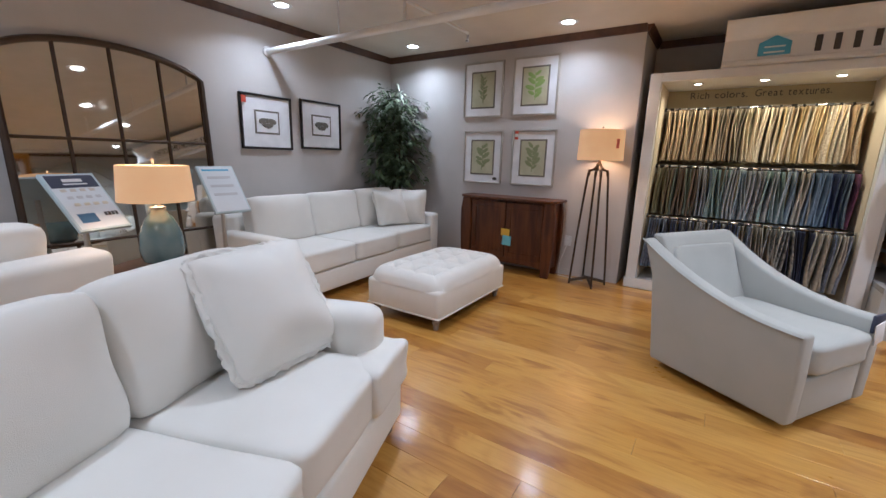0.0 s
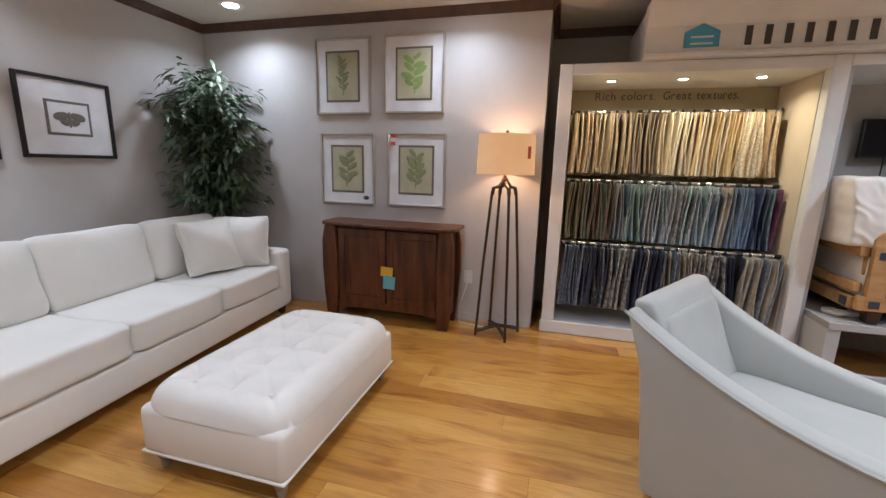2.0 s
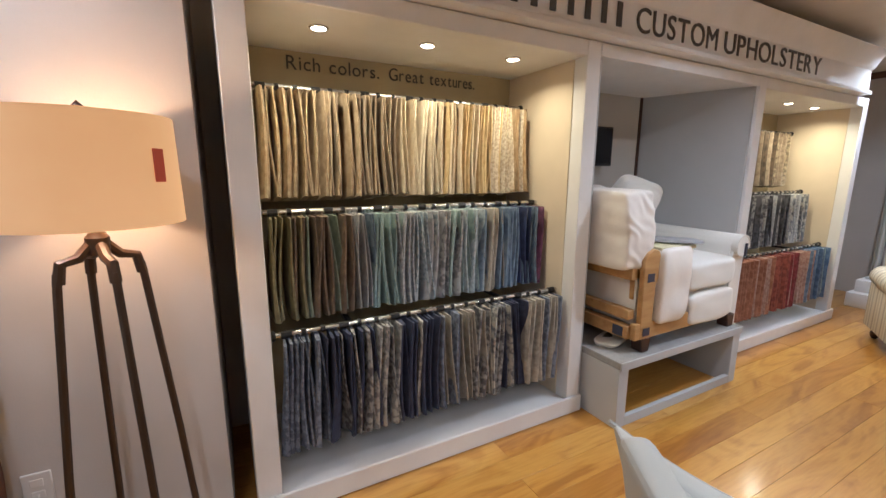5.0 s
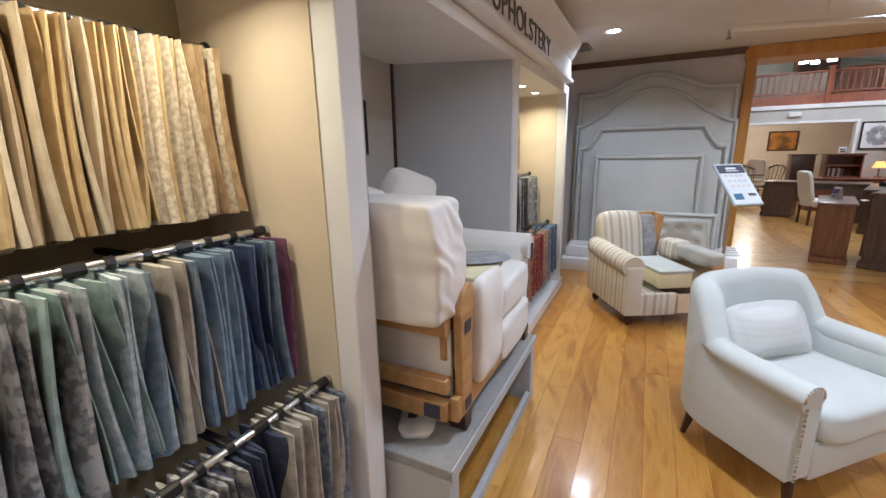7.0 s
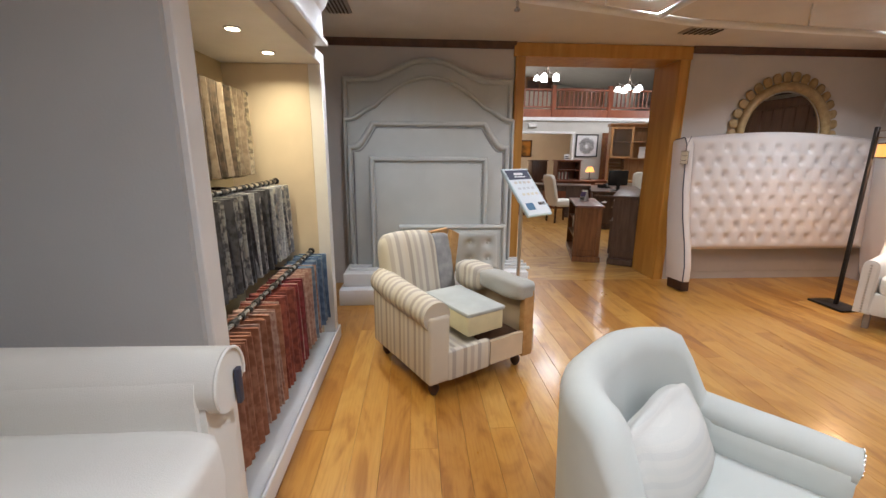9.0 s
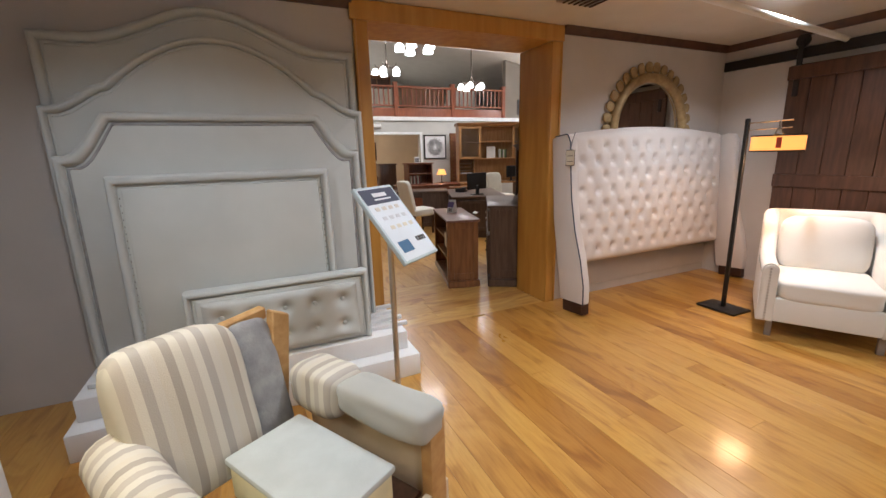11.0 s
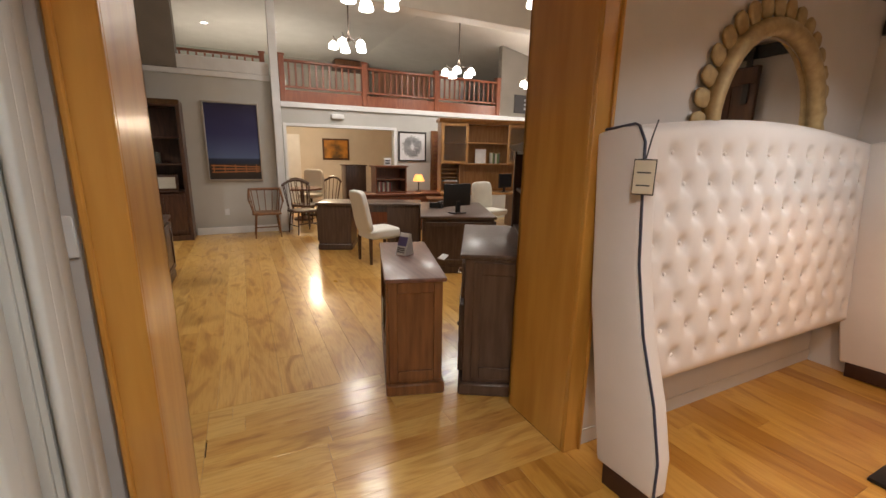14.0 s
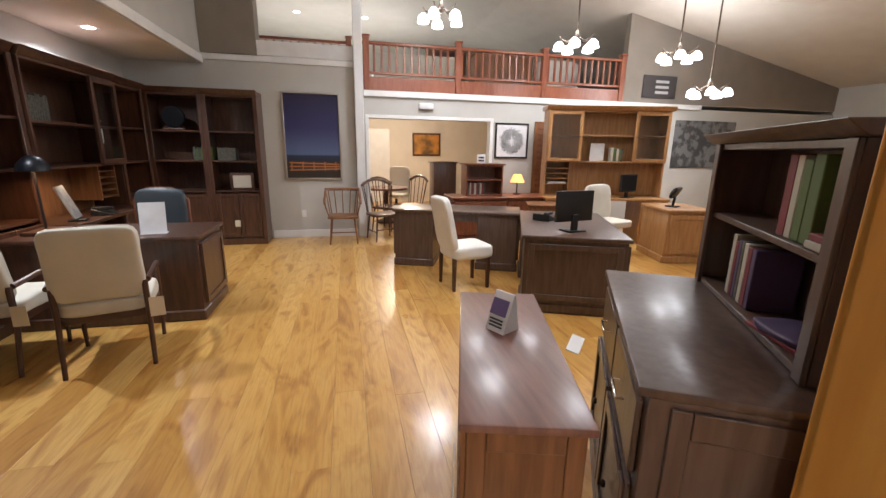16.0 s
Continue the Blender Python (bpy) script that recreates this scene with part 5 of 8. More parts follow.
# headboards
def outline_headboard(name, label, x, yc, z0, half, shoulder, peak, style, t, material, lean, border=0.07, studs=False):
    th = thing(name, label, "headboard", x, yc, z0, group="stacked headboards")
    th.matrix_basis = pose(x, yc, z0, 0, lean, 0)

    def edge(h, s, p, k=1.0):
        if style == "arch":
            f = lambda u: s + (p - s) * (0.5 + 0.5 * math.cos(math.pi * min(1, abs(u) / 0.78))) if abs(u) < 0.78 else s
            us = [1 - 2 * i / 32 for i in range(33)]
            return [(u * h, f(u)) for u in us]
        if style == "scroll":
            mid = s + (p - s) * 0.36
            f = lambda u: ease(s, mid - 0.02, (0.96 - abs(u)) / 0.32) if abs(u) > 0.62 else mid + (p - mid) * math.cos(math.pi / 2 * abs(u) / 0.62) ** 0.85
            return [((1 - 2 * i / 40) * h, f(1 - 2 * i / 40)) for i in range(41)]
        if style == "clip":
            c = 0.30 * h
            arc = [(h, s)] + [(h - 0.05 - (c - 0.05) * i / 6, s + (p - s) * (1 - math.cos(math.pi / 2 * i / 6)) ** 0.8) for i in range(7)]
            return arc + [(-a, b) for a, b in arc[::-1]]
        return [(h, s), (-h, s)]

    out = [(-half, 0), (half, 0)] + edge(half, shoulder, peak)
    part("panel", prism(out, t, "x", (0, 0, 0), 0.012, seg=2), material, th)
    b = border
    rim = bmesh.new()
    lo = [(half - 0.004, 0.0)] + edge(half - 0.004, shoulder - 0.004, peak - 0.004) + [(-half + 0.004, 0.0)]
    li = [(half - b * 0.72, 0.0)] + edge(half - b * 0.72, shoulder - b * 0.72, peak - b * 0.72) + [(-half + b * 0.72, 0.0)]
    rows = []
    for (ya, za), (yb, zb) in zip(lo, li):
        sec = []
        for k in range(9):
            u = k / 8
            sec.append(rim.verts.new((-t / 2 + 0.004 - 0.036 * math.sin(math.pi * u) ** 0.5, ya + (yb - ya) * u, za + (zb - za) * u)))
        rows.append(sec)
    for p0, p1 in zip(rows, rows[1:]):
        for k in range(8):
            rim.faces.new((p0[k], p0[k + 1], p1[k + 1], p1[k]))
    bmesh.ops.recalc_face_normals(rim, faces=rim.faces[:])
    part("padded_border", rim, material, th, "", 60)
    inner = [(-half + b, 0.02), (half - b, 0.02)] + edge(half - b, shoulder - b, peak - b)
    part("cushion_panel", prism(inner, 0.03, "x", (-t / 2 - 0.012, 0, 0), 0.012, seg=2), material, th)
    e = edge(half - b * 0.95, shoulder - b * 0.95, peak - b * 0.95)
    line = [(half - b * 0.95, 0.02)] + e + [(-half + b * 0.95, 0.02)]
    part("welt", tube([(-t / 2 - 0.010, y, z) for y, z in line], 0.012, 6), GREYCLOTH if style == "clip" else material, th)
    if studs:
        for k in range(26):
            for s in (-1, 1):
                part("nailhead", lathe([(0.008, 0), (0.006, 0.004), (0, 0.005)], (-t / 2 - 0.014, s * (half - b * 0.9), 0.04 + k * (shoulder - b - 0.05) / 26), 6, m=Matrix.Rotation(-math.pi / 2, 4, "Y")), STUD, th)
    return th


BASEZ = 0.30
STUD = mat("dark_pewter_stud", (0.20, 0.19, 0.17), 0.4, 0.8)
t = thing("headboard_stand", "low white stepped stand holding headboards", "display stand", 5.78, 3.42)
part("lower_step", rbox(0.72, 1.98, 0.16, (0.03, 0.03, 0), 0.006, 2), WHITE, t)
part("upper_step", rbox(0.60, 1.90, 0.135, (0.08, 0.04, 0.161), 0.006, 2), WHITE, t)
for k in range(4):
    part("slot_strip", rbox(0.03, 1.9, 0.03, (0.29 - 0.13 * k, 0, 0.2965), 0.004, 1), WHITE, t)
outline_headboard("headboard", "tall arched pale grey upholstered headboard", 6.11, 3.53, BASEZ, 0.90, 1.96, 2.16, "arch", 0.07, HBGREY, 1.0, 0.08)
outline_headboard("headboard", "arched pale grey headboard with a scrolled top", 6.0, 3.52, BASEZ, 0.90, 1.55, 1.97, "scroll", 0.06, HBGREY, 1.5, 0.06)
outline_headboard("headboard", "pale grey headboard with clipped corners and nailheads", 5.885, 3.53, BASEZ, 0.84, 1.275, 1.51, "clip", 0.07, HBGREY, 2.0, 0.075, True)
outline_headboard("headboard", "rectangular pale grey headboard with nailhead border", 5.77, 3.535, BASEZ, 0.605, 1.16, 1.16, "rect", 0.07, HBGREY, 3.0, 0.075, True)
th = outline_headboard("headboard", "low button-tufted pale grey headboard", 5.65, 3.30, BASEZ, 0.55, 0.48, 0.48, "rect", 0.07, HBGREY, 4.0, 0.06)
b = bmesh.new()
bmesh.ops.create_grid(b, x_segments=60, y_segments=28, size=1)
for v in b.verts:
    yy, zz = v.co.x * 0.47, 0.22 + v.co.y * 0.19
    xx = -0.055 * (1 - max(abs(v.co.x) ** 10, abs(v.co.y) ** 10)) ** 0.5
    for i in range(5):
        for j in range(2):
            r2 = (yy + 0.36 - 0.18 * i) ** 2 + (zz - 0.13 - 0.17 * j) ** 2
            xx += 0.030 * math.exp(-r2 / 0.0014) + 0.012 * math.exp(-r2 / 0.008)
    v.co = (min(xx, 0) - 0.045, yy, zz)
part("tufted_cushion", b, HBGREY, th, "", 80)
for i in range(5):
    for j in range(2):
        part("button", lathe([(0.014, 0), (0.012, 0.007), (0, 0.01)], (-0.062, -0.36 + 0.18 * i, 0.13 + 0.17 * j), 10, m=Matrix.Rotation(-math.pi / 2, 4, "Y")), HBGREY, th)


def wing_headboard():
    t = thing("tufted_headboard", "white diamond-tufted wingback headboard with dark piping", "headboard", 5.915, -0.515, 0)
    t.matrix_basis = pose(5.915, -0.515, 0, 0, 4.3, 0)
    hw = 1.17
    b = bmesh.new()
    nx, nz = 120, 64
    bmesh.ops.create_grid(b, x_segments=nx, y_segments=nz, size=1)
    btn = [(-1.0 + 0.20 * i + (0.10 if j % 2 else 0), 0.56 + 0.145 * j) for j in range(8) for i in range(11 if j % 2 == 0 else 10)]
    for v in b.verts:
        u, w = v.co.x, (v.co.y + 1) / 2
        y = u * (hw - 0.02)
        top = 1.66 + 0.10 * math.cos(u * 1.35)
        z = 0.42 + (top - 0.42) * w
        x = -0.075 * (1 - max(abs(u) ** 12, abs(2 * w - 1) ** 12)) ** 0.5
        for by, bz in btn:
            dy, dz = y - by, z - bz
            if abs(dy) < 0.14 and abs(dz) < 0.14:
                r2 = dy * dy + dz * dz
                x += 0.032 * math.exp(-r2 / 0.0013) + 0.010 * math.exp(-r2 / 0.006)
                k = abs(abs(dy) * 0.145 - abs(dz) * 0.105) / 0.18
                x += 0.006 * math.exp(-k * k / 0.00030) * math.exp(-r2 / 0.009)
        v.co = (min(x, 0.0) + 0.08, y, z)
    part("tufted_front", b, TUFTWHITE, t, "", 80)
    for by, bz in btn:
        part("button", lathe([(0.011, 0), (0.009, 0.006), (0, 0.008)], (0.036, by, bz), 8, m=Matrix.Rotation(-math.pi / 2, 4, "Y")), TUFTWHITE, t)
    ol = [(-hw, 0.42), (hw, 0.42)] + [((1 - 2 * k / 20) * hw, 1.665 + 0.10 * math.cos((1 - 2 * k / 20) * 1.35)) for k in range(21)]
    part("back_panel", prism(ol, 0.07, "x", (0.118, 0, 0), 0.01), TUFTWHITE, t)
    for s in (-1, 1):
        wing = [(0.07, 0.10), (-0.24, 0.10), (-0.25, 0.28), (-0.215, 0.52), (-0.145, 0.80), (-0.105, 1.1), (-0.10, 1.4), (-0.10, 1.60), (-0.07, 1.665), (0.0, 1.68), (0.15, 1.66), (0.15, 0.9)]
        wg = part("wing", prism(wing, 0.095, "y", (0, s * (hw + 0.045), 0), 0.02, seg=3), TUFTWHITE, t)
        if s > 0:
            part("piping", tube([(x - 0.002, s * (hw + 0.045) + s * 0.042, z) for x, z in wing[1:9]] + [(-0.05, s * (hw + 0.087), 1.676), (0.10, s * (hw + 0.087), 1.67)], 0.006, 6), NAVY, wg, "dark piping")
        part("foot", rbox(0.26, 0.09, 0.11, (-0.10, s * (hw + 0.045), 0), 0.006, 2), FOOT, t)
    tg = thing("hang_tag", "cream paper hang tag on the headboard wing", "tag", 5.895, -0.515 + hw + 0.120, 1.40, -62)
    part("tag_card", rbox(0.004, 0.075, 0.13, (0, 0, 0), 0.001, 1), TAGPAPER, tg)
    part("tag_border", rbox(0.002, 0.083, 0.14, (0.0035, 0, -0.005), 0.0005, 1), INK, tg)
    for k in range(3):
        part("print_bar", rbox(0.002, 0.05, 0.006, (-0.0032, 0, 0.03 + 0.05 * k), 0.0005, 1), INK, tg)
    part("cord", tube([(0, 0.0, 0.13), (0.02, -0.01, 0.22), (0.05, -0.02, 0.285)], 0.003, 5), INK, tg)


wing_headboard()

GILT = mat("pale_gilt_wood", (0.42, 0.31, 0.15), 0.55, 0.25, col2=(0.30, 0.21, 0.10), scale=20, bump=0.3, bscale=60)
# round mirror with a carved shell edge
t = thing("round_mirror", "round mirror with a carved gilt shell-edged frame", "mirror", XC - 0.002, -0.535, 1.73)
part("glass", lathe([(0.455, 0), (0.455, 0.012), (0, 0.012)], n=40, m=Matrix.Rotation(-math.pi / 2, 4, "Y")), MIRROR, t)
ring = [Vector((-0.025, 0.52 * math.cos(a), 0.52 * math.sin(a))) for a in [2 * math.pi * k / 48 for k in range(49)]]
part("frame_ring", tube(ring, 0.05, 10), GILT, t)
for k in range(34):
    a = 2 * math.pi * k / 34
    part("shell", soft(0.032, 0.10, 0.12, (-0.02, 0.605 * math.cos(a), 0.615 * math.sin(a)), 2.4, 6, m=Matrix.Rotation(a - math.pi / 2, 4, "X"), wob=0.004, seed=k), GILT, t, "", 80)

# floor lamp with four bronze legs
t = thing("floor_lamp", "bronze four-leg floor lamp with a lit drum shade", "floor lamp", -1.035, 4.13)
for k in range(4):
    a = math.pi / 4 + k * math.pi / 2 - 0.30
    ca, sa = math.cos(a), math.sin(a)
    part("leg", tube([(0.19 * ca, 0.19 * sa, 0.0), (0.15 * ca, 0.15 * sa, 0.6), (0.105 * ca, 0.105 * sa, 1.15), (0.10 * ca, 0.10 * sa, 1.20)], 0.011, 8), BRONZE, t)
    part("shoulder", tube([(0.10 * ca, 0.10 * sa, 1.17), (0.09 * ca, 0.09 * sa, 1.225), (0.05 * ca, 0.05 * sa, 1.235), (0.018 * ca, 0.018 * sa, 1.27)], 0.015, 8), BRONZE, t)
    part("foot_bar", tube([(0, 0, 0.075), (0.12 * ca, 0.12 * sa, 0.05), (0.19 * ca, 0.19 * sa, 0.035)], 0.016, 8), BRONZE, t)
part("hub", lathe([(0.028, 1.24), (0.03, 1.29), (0.014, 1.31), (0.012, 1.40)], n=14), BRONZE, t)
SHADE = glow("lit_linen_shade", (1.0, 0.47, 0.16), 0.52, (0.60, 0.42, 0.25))
part("shade", drum(0.225, 0.218, 1.33, 1.63), SHADE, t, "lit cream linen drum shade", 30)
part("finial", lathe([(0.008, 1.60), (0.008, 1.645), (0.014, 1.655), (0.0, 1.67)], n=10), BRONZE, t)
part("spider", tube([(-0.217, 0, 1.61), (0.217, 0, 1.61)], 0.003, 5), BRONZE, t)
part("price_sticker", rbox(0.036, 0.003, 0.09, (0.185, -0.125, 1.45), 0.001, 1, m=Matrix.Rotation(0.96, 4, "Z")), RED, t, "red and white price sticker")
bulb("floor_lamp_bulb", -1.035, 4.13, 1.50, 9, 0.05, (1.0, 0.62, 0.32))

# reading lamp with a hanging amber shade
t = thing("floor_lamp", "black metal floor lamp with a small amber shade", "floor lamp", 5.22, -0.60)
part("base_plate", rbox(0.36, 0.26, 0.022, (0.0, 0, 0), 0.006, 2), BLACK, t)
part("pole", rbox(0.032, 0.032, 1.74, (-0.0, 0, 0.02), 0.004, 1), BLACK, t)
part("arm", tube([(0, 0, 1.72), (-0.30, -0.09, 1.73)], 0.007, 8), CHROME, t)
part("arm", tube([(0, 0, 1.66), (-0.30, -0.09, 1.67)], 0.005, 8), CHROME, t)
part("hanger", tube([(-0.22, -0.065, 1.73), (-0.22, -0.065, 1.60)], 0.008, 8), CHROME, t)
part("hanger_collar", lathe([(0.02, 1.60), (0.035, 1.62), (0.018, 1.66)], (-0.22, -0.065, 0), 12), CHROME, t)
AMBER = glow("amber_shade", (1.0, 0.42, 0.08), 1.5, (0.8, 0.45, 0.15))
part("shade", drum(0.185, 0.185, 1.48, 1.60, (-0.22, -0.065, 0)), AMBER, t, "lit amber shade with dark rims", 30)
for zz in (1.475, 1.60):
    part("shade_rim", drum(0.190, 0.190, zz, zz + 0.012, (-0.22, -0.065, 0), 40, 0.012), BLACK, t)
part("price_sticker", rbox(0.035, 0.003, 0.085, (-0.31, 0.097, 1.505), 0.001, 1, m=Matrix.Rotation(0.5, 4, "Z")), RED, t, "red and white price sticker")
lamp("reading_lamp_bulb", 5.0, -0.665, 1.49, 12, 0.26, (1.0, 0.56, 0.28), spread=175)


# nailhead armchair
t = thing("nailhead_armchair", "ivory armchair with nailhead trim beside the lamp", "armchair", 4.59, -0.80, 0, 120)
part("side_shell", shell(upath(0.86, 0.74, 0.08), lambda x, y: ease(0.62, 0.95, (-0.12 - x) / 0.2), 0.14, 0.11, 0.0, 0.08), IVORY, t, "", 50)
part("seat_cushion", soft(0.70, 0.62, 0.17, (0.08, 0, 0.40), 8, 10, 0.08), IVORY, t, "", 60)
part("back_cushion", soft(0.48, 0.60, 0.18, (-0.24, 0, 0.68), 5, 10, 0.2, m=Matrix.Rotation(radians(-10), 4, "Y") @ Matrix.Rotation(math.pi / 2, 4, "Y")), IVORY, t, "", 60)
part("front_rail", rbox(0.06, 0.64, 0.20, (0.39, 0, 0.14), 0.02, 2), IVORY, t)
for s in (-1, 1):
    for k in range(18):
        part("nailhead", lathe([(0.009, 0), (0.007, 0.004), (0, 0.006)], (0.432, s * 0.37, 0.16 + 0.0245 * k), 6, m=Matrix.Rotation(math.pi / 2, 4, "Y")), SILVER, t)
        part("nailhead", lathe([(0.009, 0), (0.007, 0.004), (0, 0.006)], (0.40 - 0.045 * k, s * 0.425, ease(0.62, 0.95, (-0.12 - (0.40 - 0.045 * k)) / 0.2) - 0.075), 6, m=Matrix.Rotation(-s * math.pi / 2, 4, "X")), SILVER, t)
for sx in (-1, 1):
    for sy in (-1, 1):
        part("leg", prism([(-0.026, 0.15), (0.026, 0.15), (0.018, 0), (-0.018, 0)], 0.045, "y", (sx * 0.36, sy * 0.33, 0), 0.004), GREYFOOT, t)

# sliding barn door
t = thing("barn_door", "dark stained sliding barn door on a black rail", "barn door", 4.72, -1.70)
part("rail", slab(-1.6, 1.46, -0.03, 0.0, 2.36, 2.46, r=0.004), BLACK, t)
for k in range(8):
    part("board", slab(-0.78 + 0.195 * k, -0.78 + 0.195 * k + 0.192, -0.01, 0.03, 0.03, 2.30, r=0.005), ESPRESSO, t)
for z0 in (0.06, 1.1, 2.16):
    part("cross_rail", slab(-0.78, 0.78, 0.031, 0.05, z0, z0 + 0.13, r=0.004), ESPRESSO, t)
for xx in (-0.6, 0.70):
    part("hanger_strap", slab(xx - 0.025, xx + 0.025, 0.034, 0.046, 2.0, 2.52, r=0.003), BLACK, t)
    part("roller", lathe([(0.06, -0.012), (0.065, 0.0), (0.06, 0.012)], (xx, 0.02, 2.52), 20, m=Matrix.Rotation(math.pi / 2, 4, "X")), BLACK, t)


# sign boards on posts
def sign_stand(label, x, y, z, w, h, rz, tilt, post_top, base, dark=True):
    """z is the board's middle; it faces local +x, tilted back."""
    t = thing("sign_stand", label, "sign stand", x, y, 0, rz, group="sign stands")
    m = Matrix.Translation((0, 0, z)) @ Matrix.Rotation(radians(-tilt), 4, "Y")
    bd = part("board", rbox(0.025, w, h, (0, 0, -h / 2), 0.004, 2), PALEBLUE, t)
    bd.matrix_basis = m
    def inlay(nm, y0, y1, z0, z1, mm, lab="", px=0.0155):
        o = part(nm, slab(px - 0.002, px, y0, y1, z0, z1), mm, bd, lab)
        return o
    inlay("sheet", -w / 2 + 0.014, w / 2 - 0.014, -h / 2 + 0.014, h / 2 - 0.014, SHEET, "white printed sheet", 0.0145)
    if dark:
        inlay("header_band", -w / 2 + 0.018, w / 2 - 0.018, h / 2 - 0.12, h / 2 - 0.02, NAVY, "dark blue header", 0.0165)
        inlay("header_bar", -w * 0.18, w * 0.18, h / 2 - 0.075, h / 2 - 0.05, PLASTIC, "", 0.0182)
        inlay("header_bar", -w * 0.2, w * 0.24, h / 2 - 0.098, h / 2 - 0.088, PLASTIC, "", 0.0182)
        for r in range(3):
            for c in range(4):
                y0 = -w * 0.33 + c * w * 0.175 + 0.01 * r
                inlay("thumbnail", y0, y0 + w * 0.10, h * 0.17 - r * h * 0.125, h * 0.17 - r * h * 0.125 + h * 0.045, (PINKISH, GREYISH, TAGPAPER)[r], "", 0.0165)
        inlay("photo", -w / 2 + 0.045, -w / 2 + 0.145, -h / 2 + 0.06, -h / 2 + 0.13, SKYDARK, "small blue photo", 0.0165)
        for c in range(4):
            inlay("thumbnail", w * 0.14 + c * w * 0.07, w * 0.14 + c * w * 0.07 + w * 0.055, -h / 2 + 0.10, -h / 2 + 0.13, (INK, BRONZE, INK, INK)[c], "", 0.0165)
    else:
        inlay("header_bar", -w / 2 + 0.03, w / 2 - 0.05, h / 2 - 0.05, h / 2 - 0.035, SKYBLUE, "", 0.0165)
        for k in range(3):
            inlay("text_bar", -w / 2 + 0.05, w / 2 - 0.06, h * 0.22 - k * h * 0.18, h * 0.22 - k * h * 0.18 + 0.022, GREYISH, "", 0.0165)
    part("post", tube([(-0.05, 0, 0.02), (-0.05, 0, z - 0.1), (-0.02, 0, z)], 0.017, 10), SILVERPOST, t, "silver post")
    part("base", lathe([(0.15, 0), (0.15, 0.01), (0.03, 0.018)], (-0.05, 0, 0), 28), SILVERPOST, t, "round silver base")


PALEBLUE = plain("pale_blue_frame", (0.50, 0.59, 0.62), 0.4)
SHEET = plain("bluish_white_sheet", (0.70, 0.73, 0.76), 0.5)
PINKISH = plain("faded_tan_print", (0.60, 0.54, 0.47), 0.6)
GREYISH = plain("faded_grey_print", (0.56, 0.56, 0.58), 0.6)
SKYDARK = plain("blue_photo_print", (0.06, 0.15, 0.27), 0.5)
SILVERPOST = plain("satin_silver", (0.55, 0.52, 0.47), 0.35, 0.8)
sign_stand("tilted white information board with a dark header on a post", 5.13, 2.69, 1.162, 0.34, 0.50, 217, 40, 1.1, 0)
sign_stand("tilted white information board with a dark header on a post", -3.38, 0.57, 0.97, 0.31, 0.46, 16, 43, 1.0, 0)
sign_stand("tilted white notice board on a silver post", -3.46, 1.52, 1.0, 0.305, 0.45, 0, 35, 1.0, 0, False)

# side table with a glass lamp
t = thing("side_table", "dark wood side table beside the sofa", "side table", -2.88, 0.78)
part("tabletop", lathe([(0.27, 0.57), (0.28, 0.58), (0.28, 0.595), (0.27, 0.60)], n=32), ESPRESSO, t)
part("lower_shelf", lathe([(0.22, 0.20), (0.22, 0.22)], n=32), ESPRESSO, t)
for k in range(4):
    a = math.pi / 4 + k * math.pi / 2
    part("leg", tube([(0.2 * math.cos(a), 0.2 * math.sin(a), 0.0), (0.2 * math.cos(a), 0.2 * math.sin(a), 0.57)], 0.016, 8), ESPRESSO, t)
t = thing("table_lamp", "blue-green glass table lamp with a lit cream shade", "table lamp", -2.88, 0.78, 0.60)
TEALGLASS = mat("smoky_teal_glass", (0.10, 0.17, 0.18), 0.12, col2=(0.16, 0.22, 0.22), scale=7, coat=0.6)
part("body", lathe([(0.07, 0), (0.11, 0.03), (0.125, 0.10), (0.115, 0.20), (0.08, 0.29), (0.05, 0.33), (0.04, 0.35)], n=28), TEALGLASS, t)
part("neck", lathe([(0.04, 0.35), (0.045, 0.365), (0.012, 0.375), (0.012, 0.42)], n=16), SILVER, t)
part("shade", drum(0.205, 0.19, 0.405, 0.62), SHADE, t, "lit cream shade", 30)
part("finial", lathe([(0.006, 0.62), (0.006, 0.64), (0.012, 0.655), (0, 0.67)], n=10), SILVER, t)
bulb("table_lamp_bulb", -2.88, 0.78, 1.13, 8, 0.04, (1.0, 0.66, 0.36))


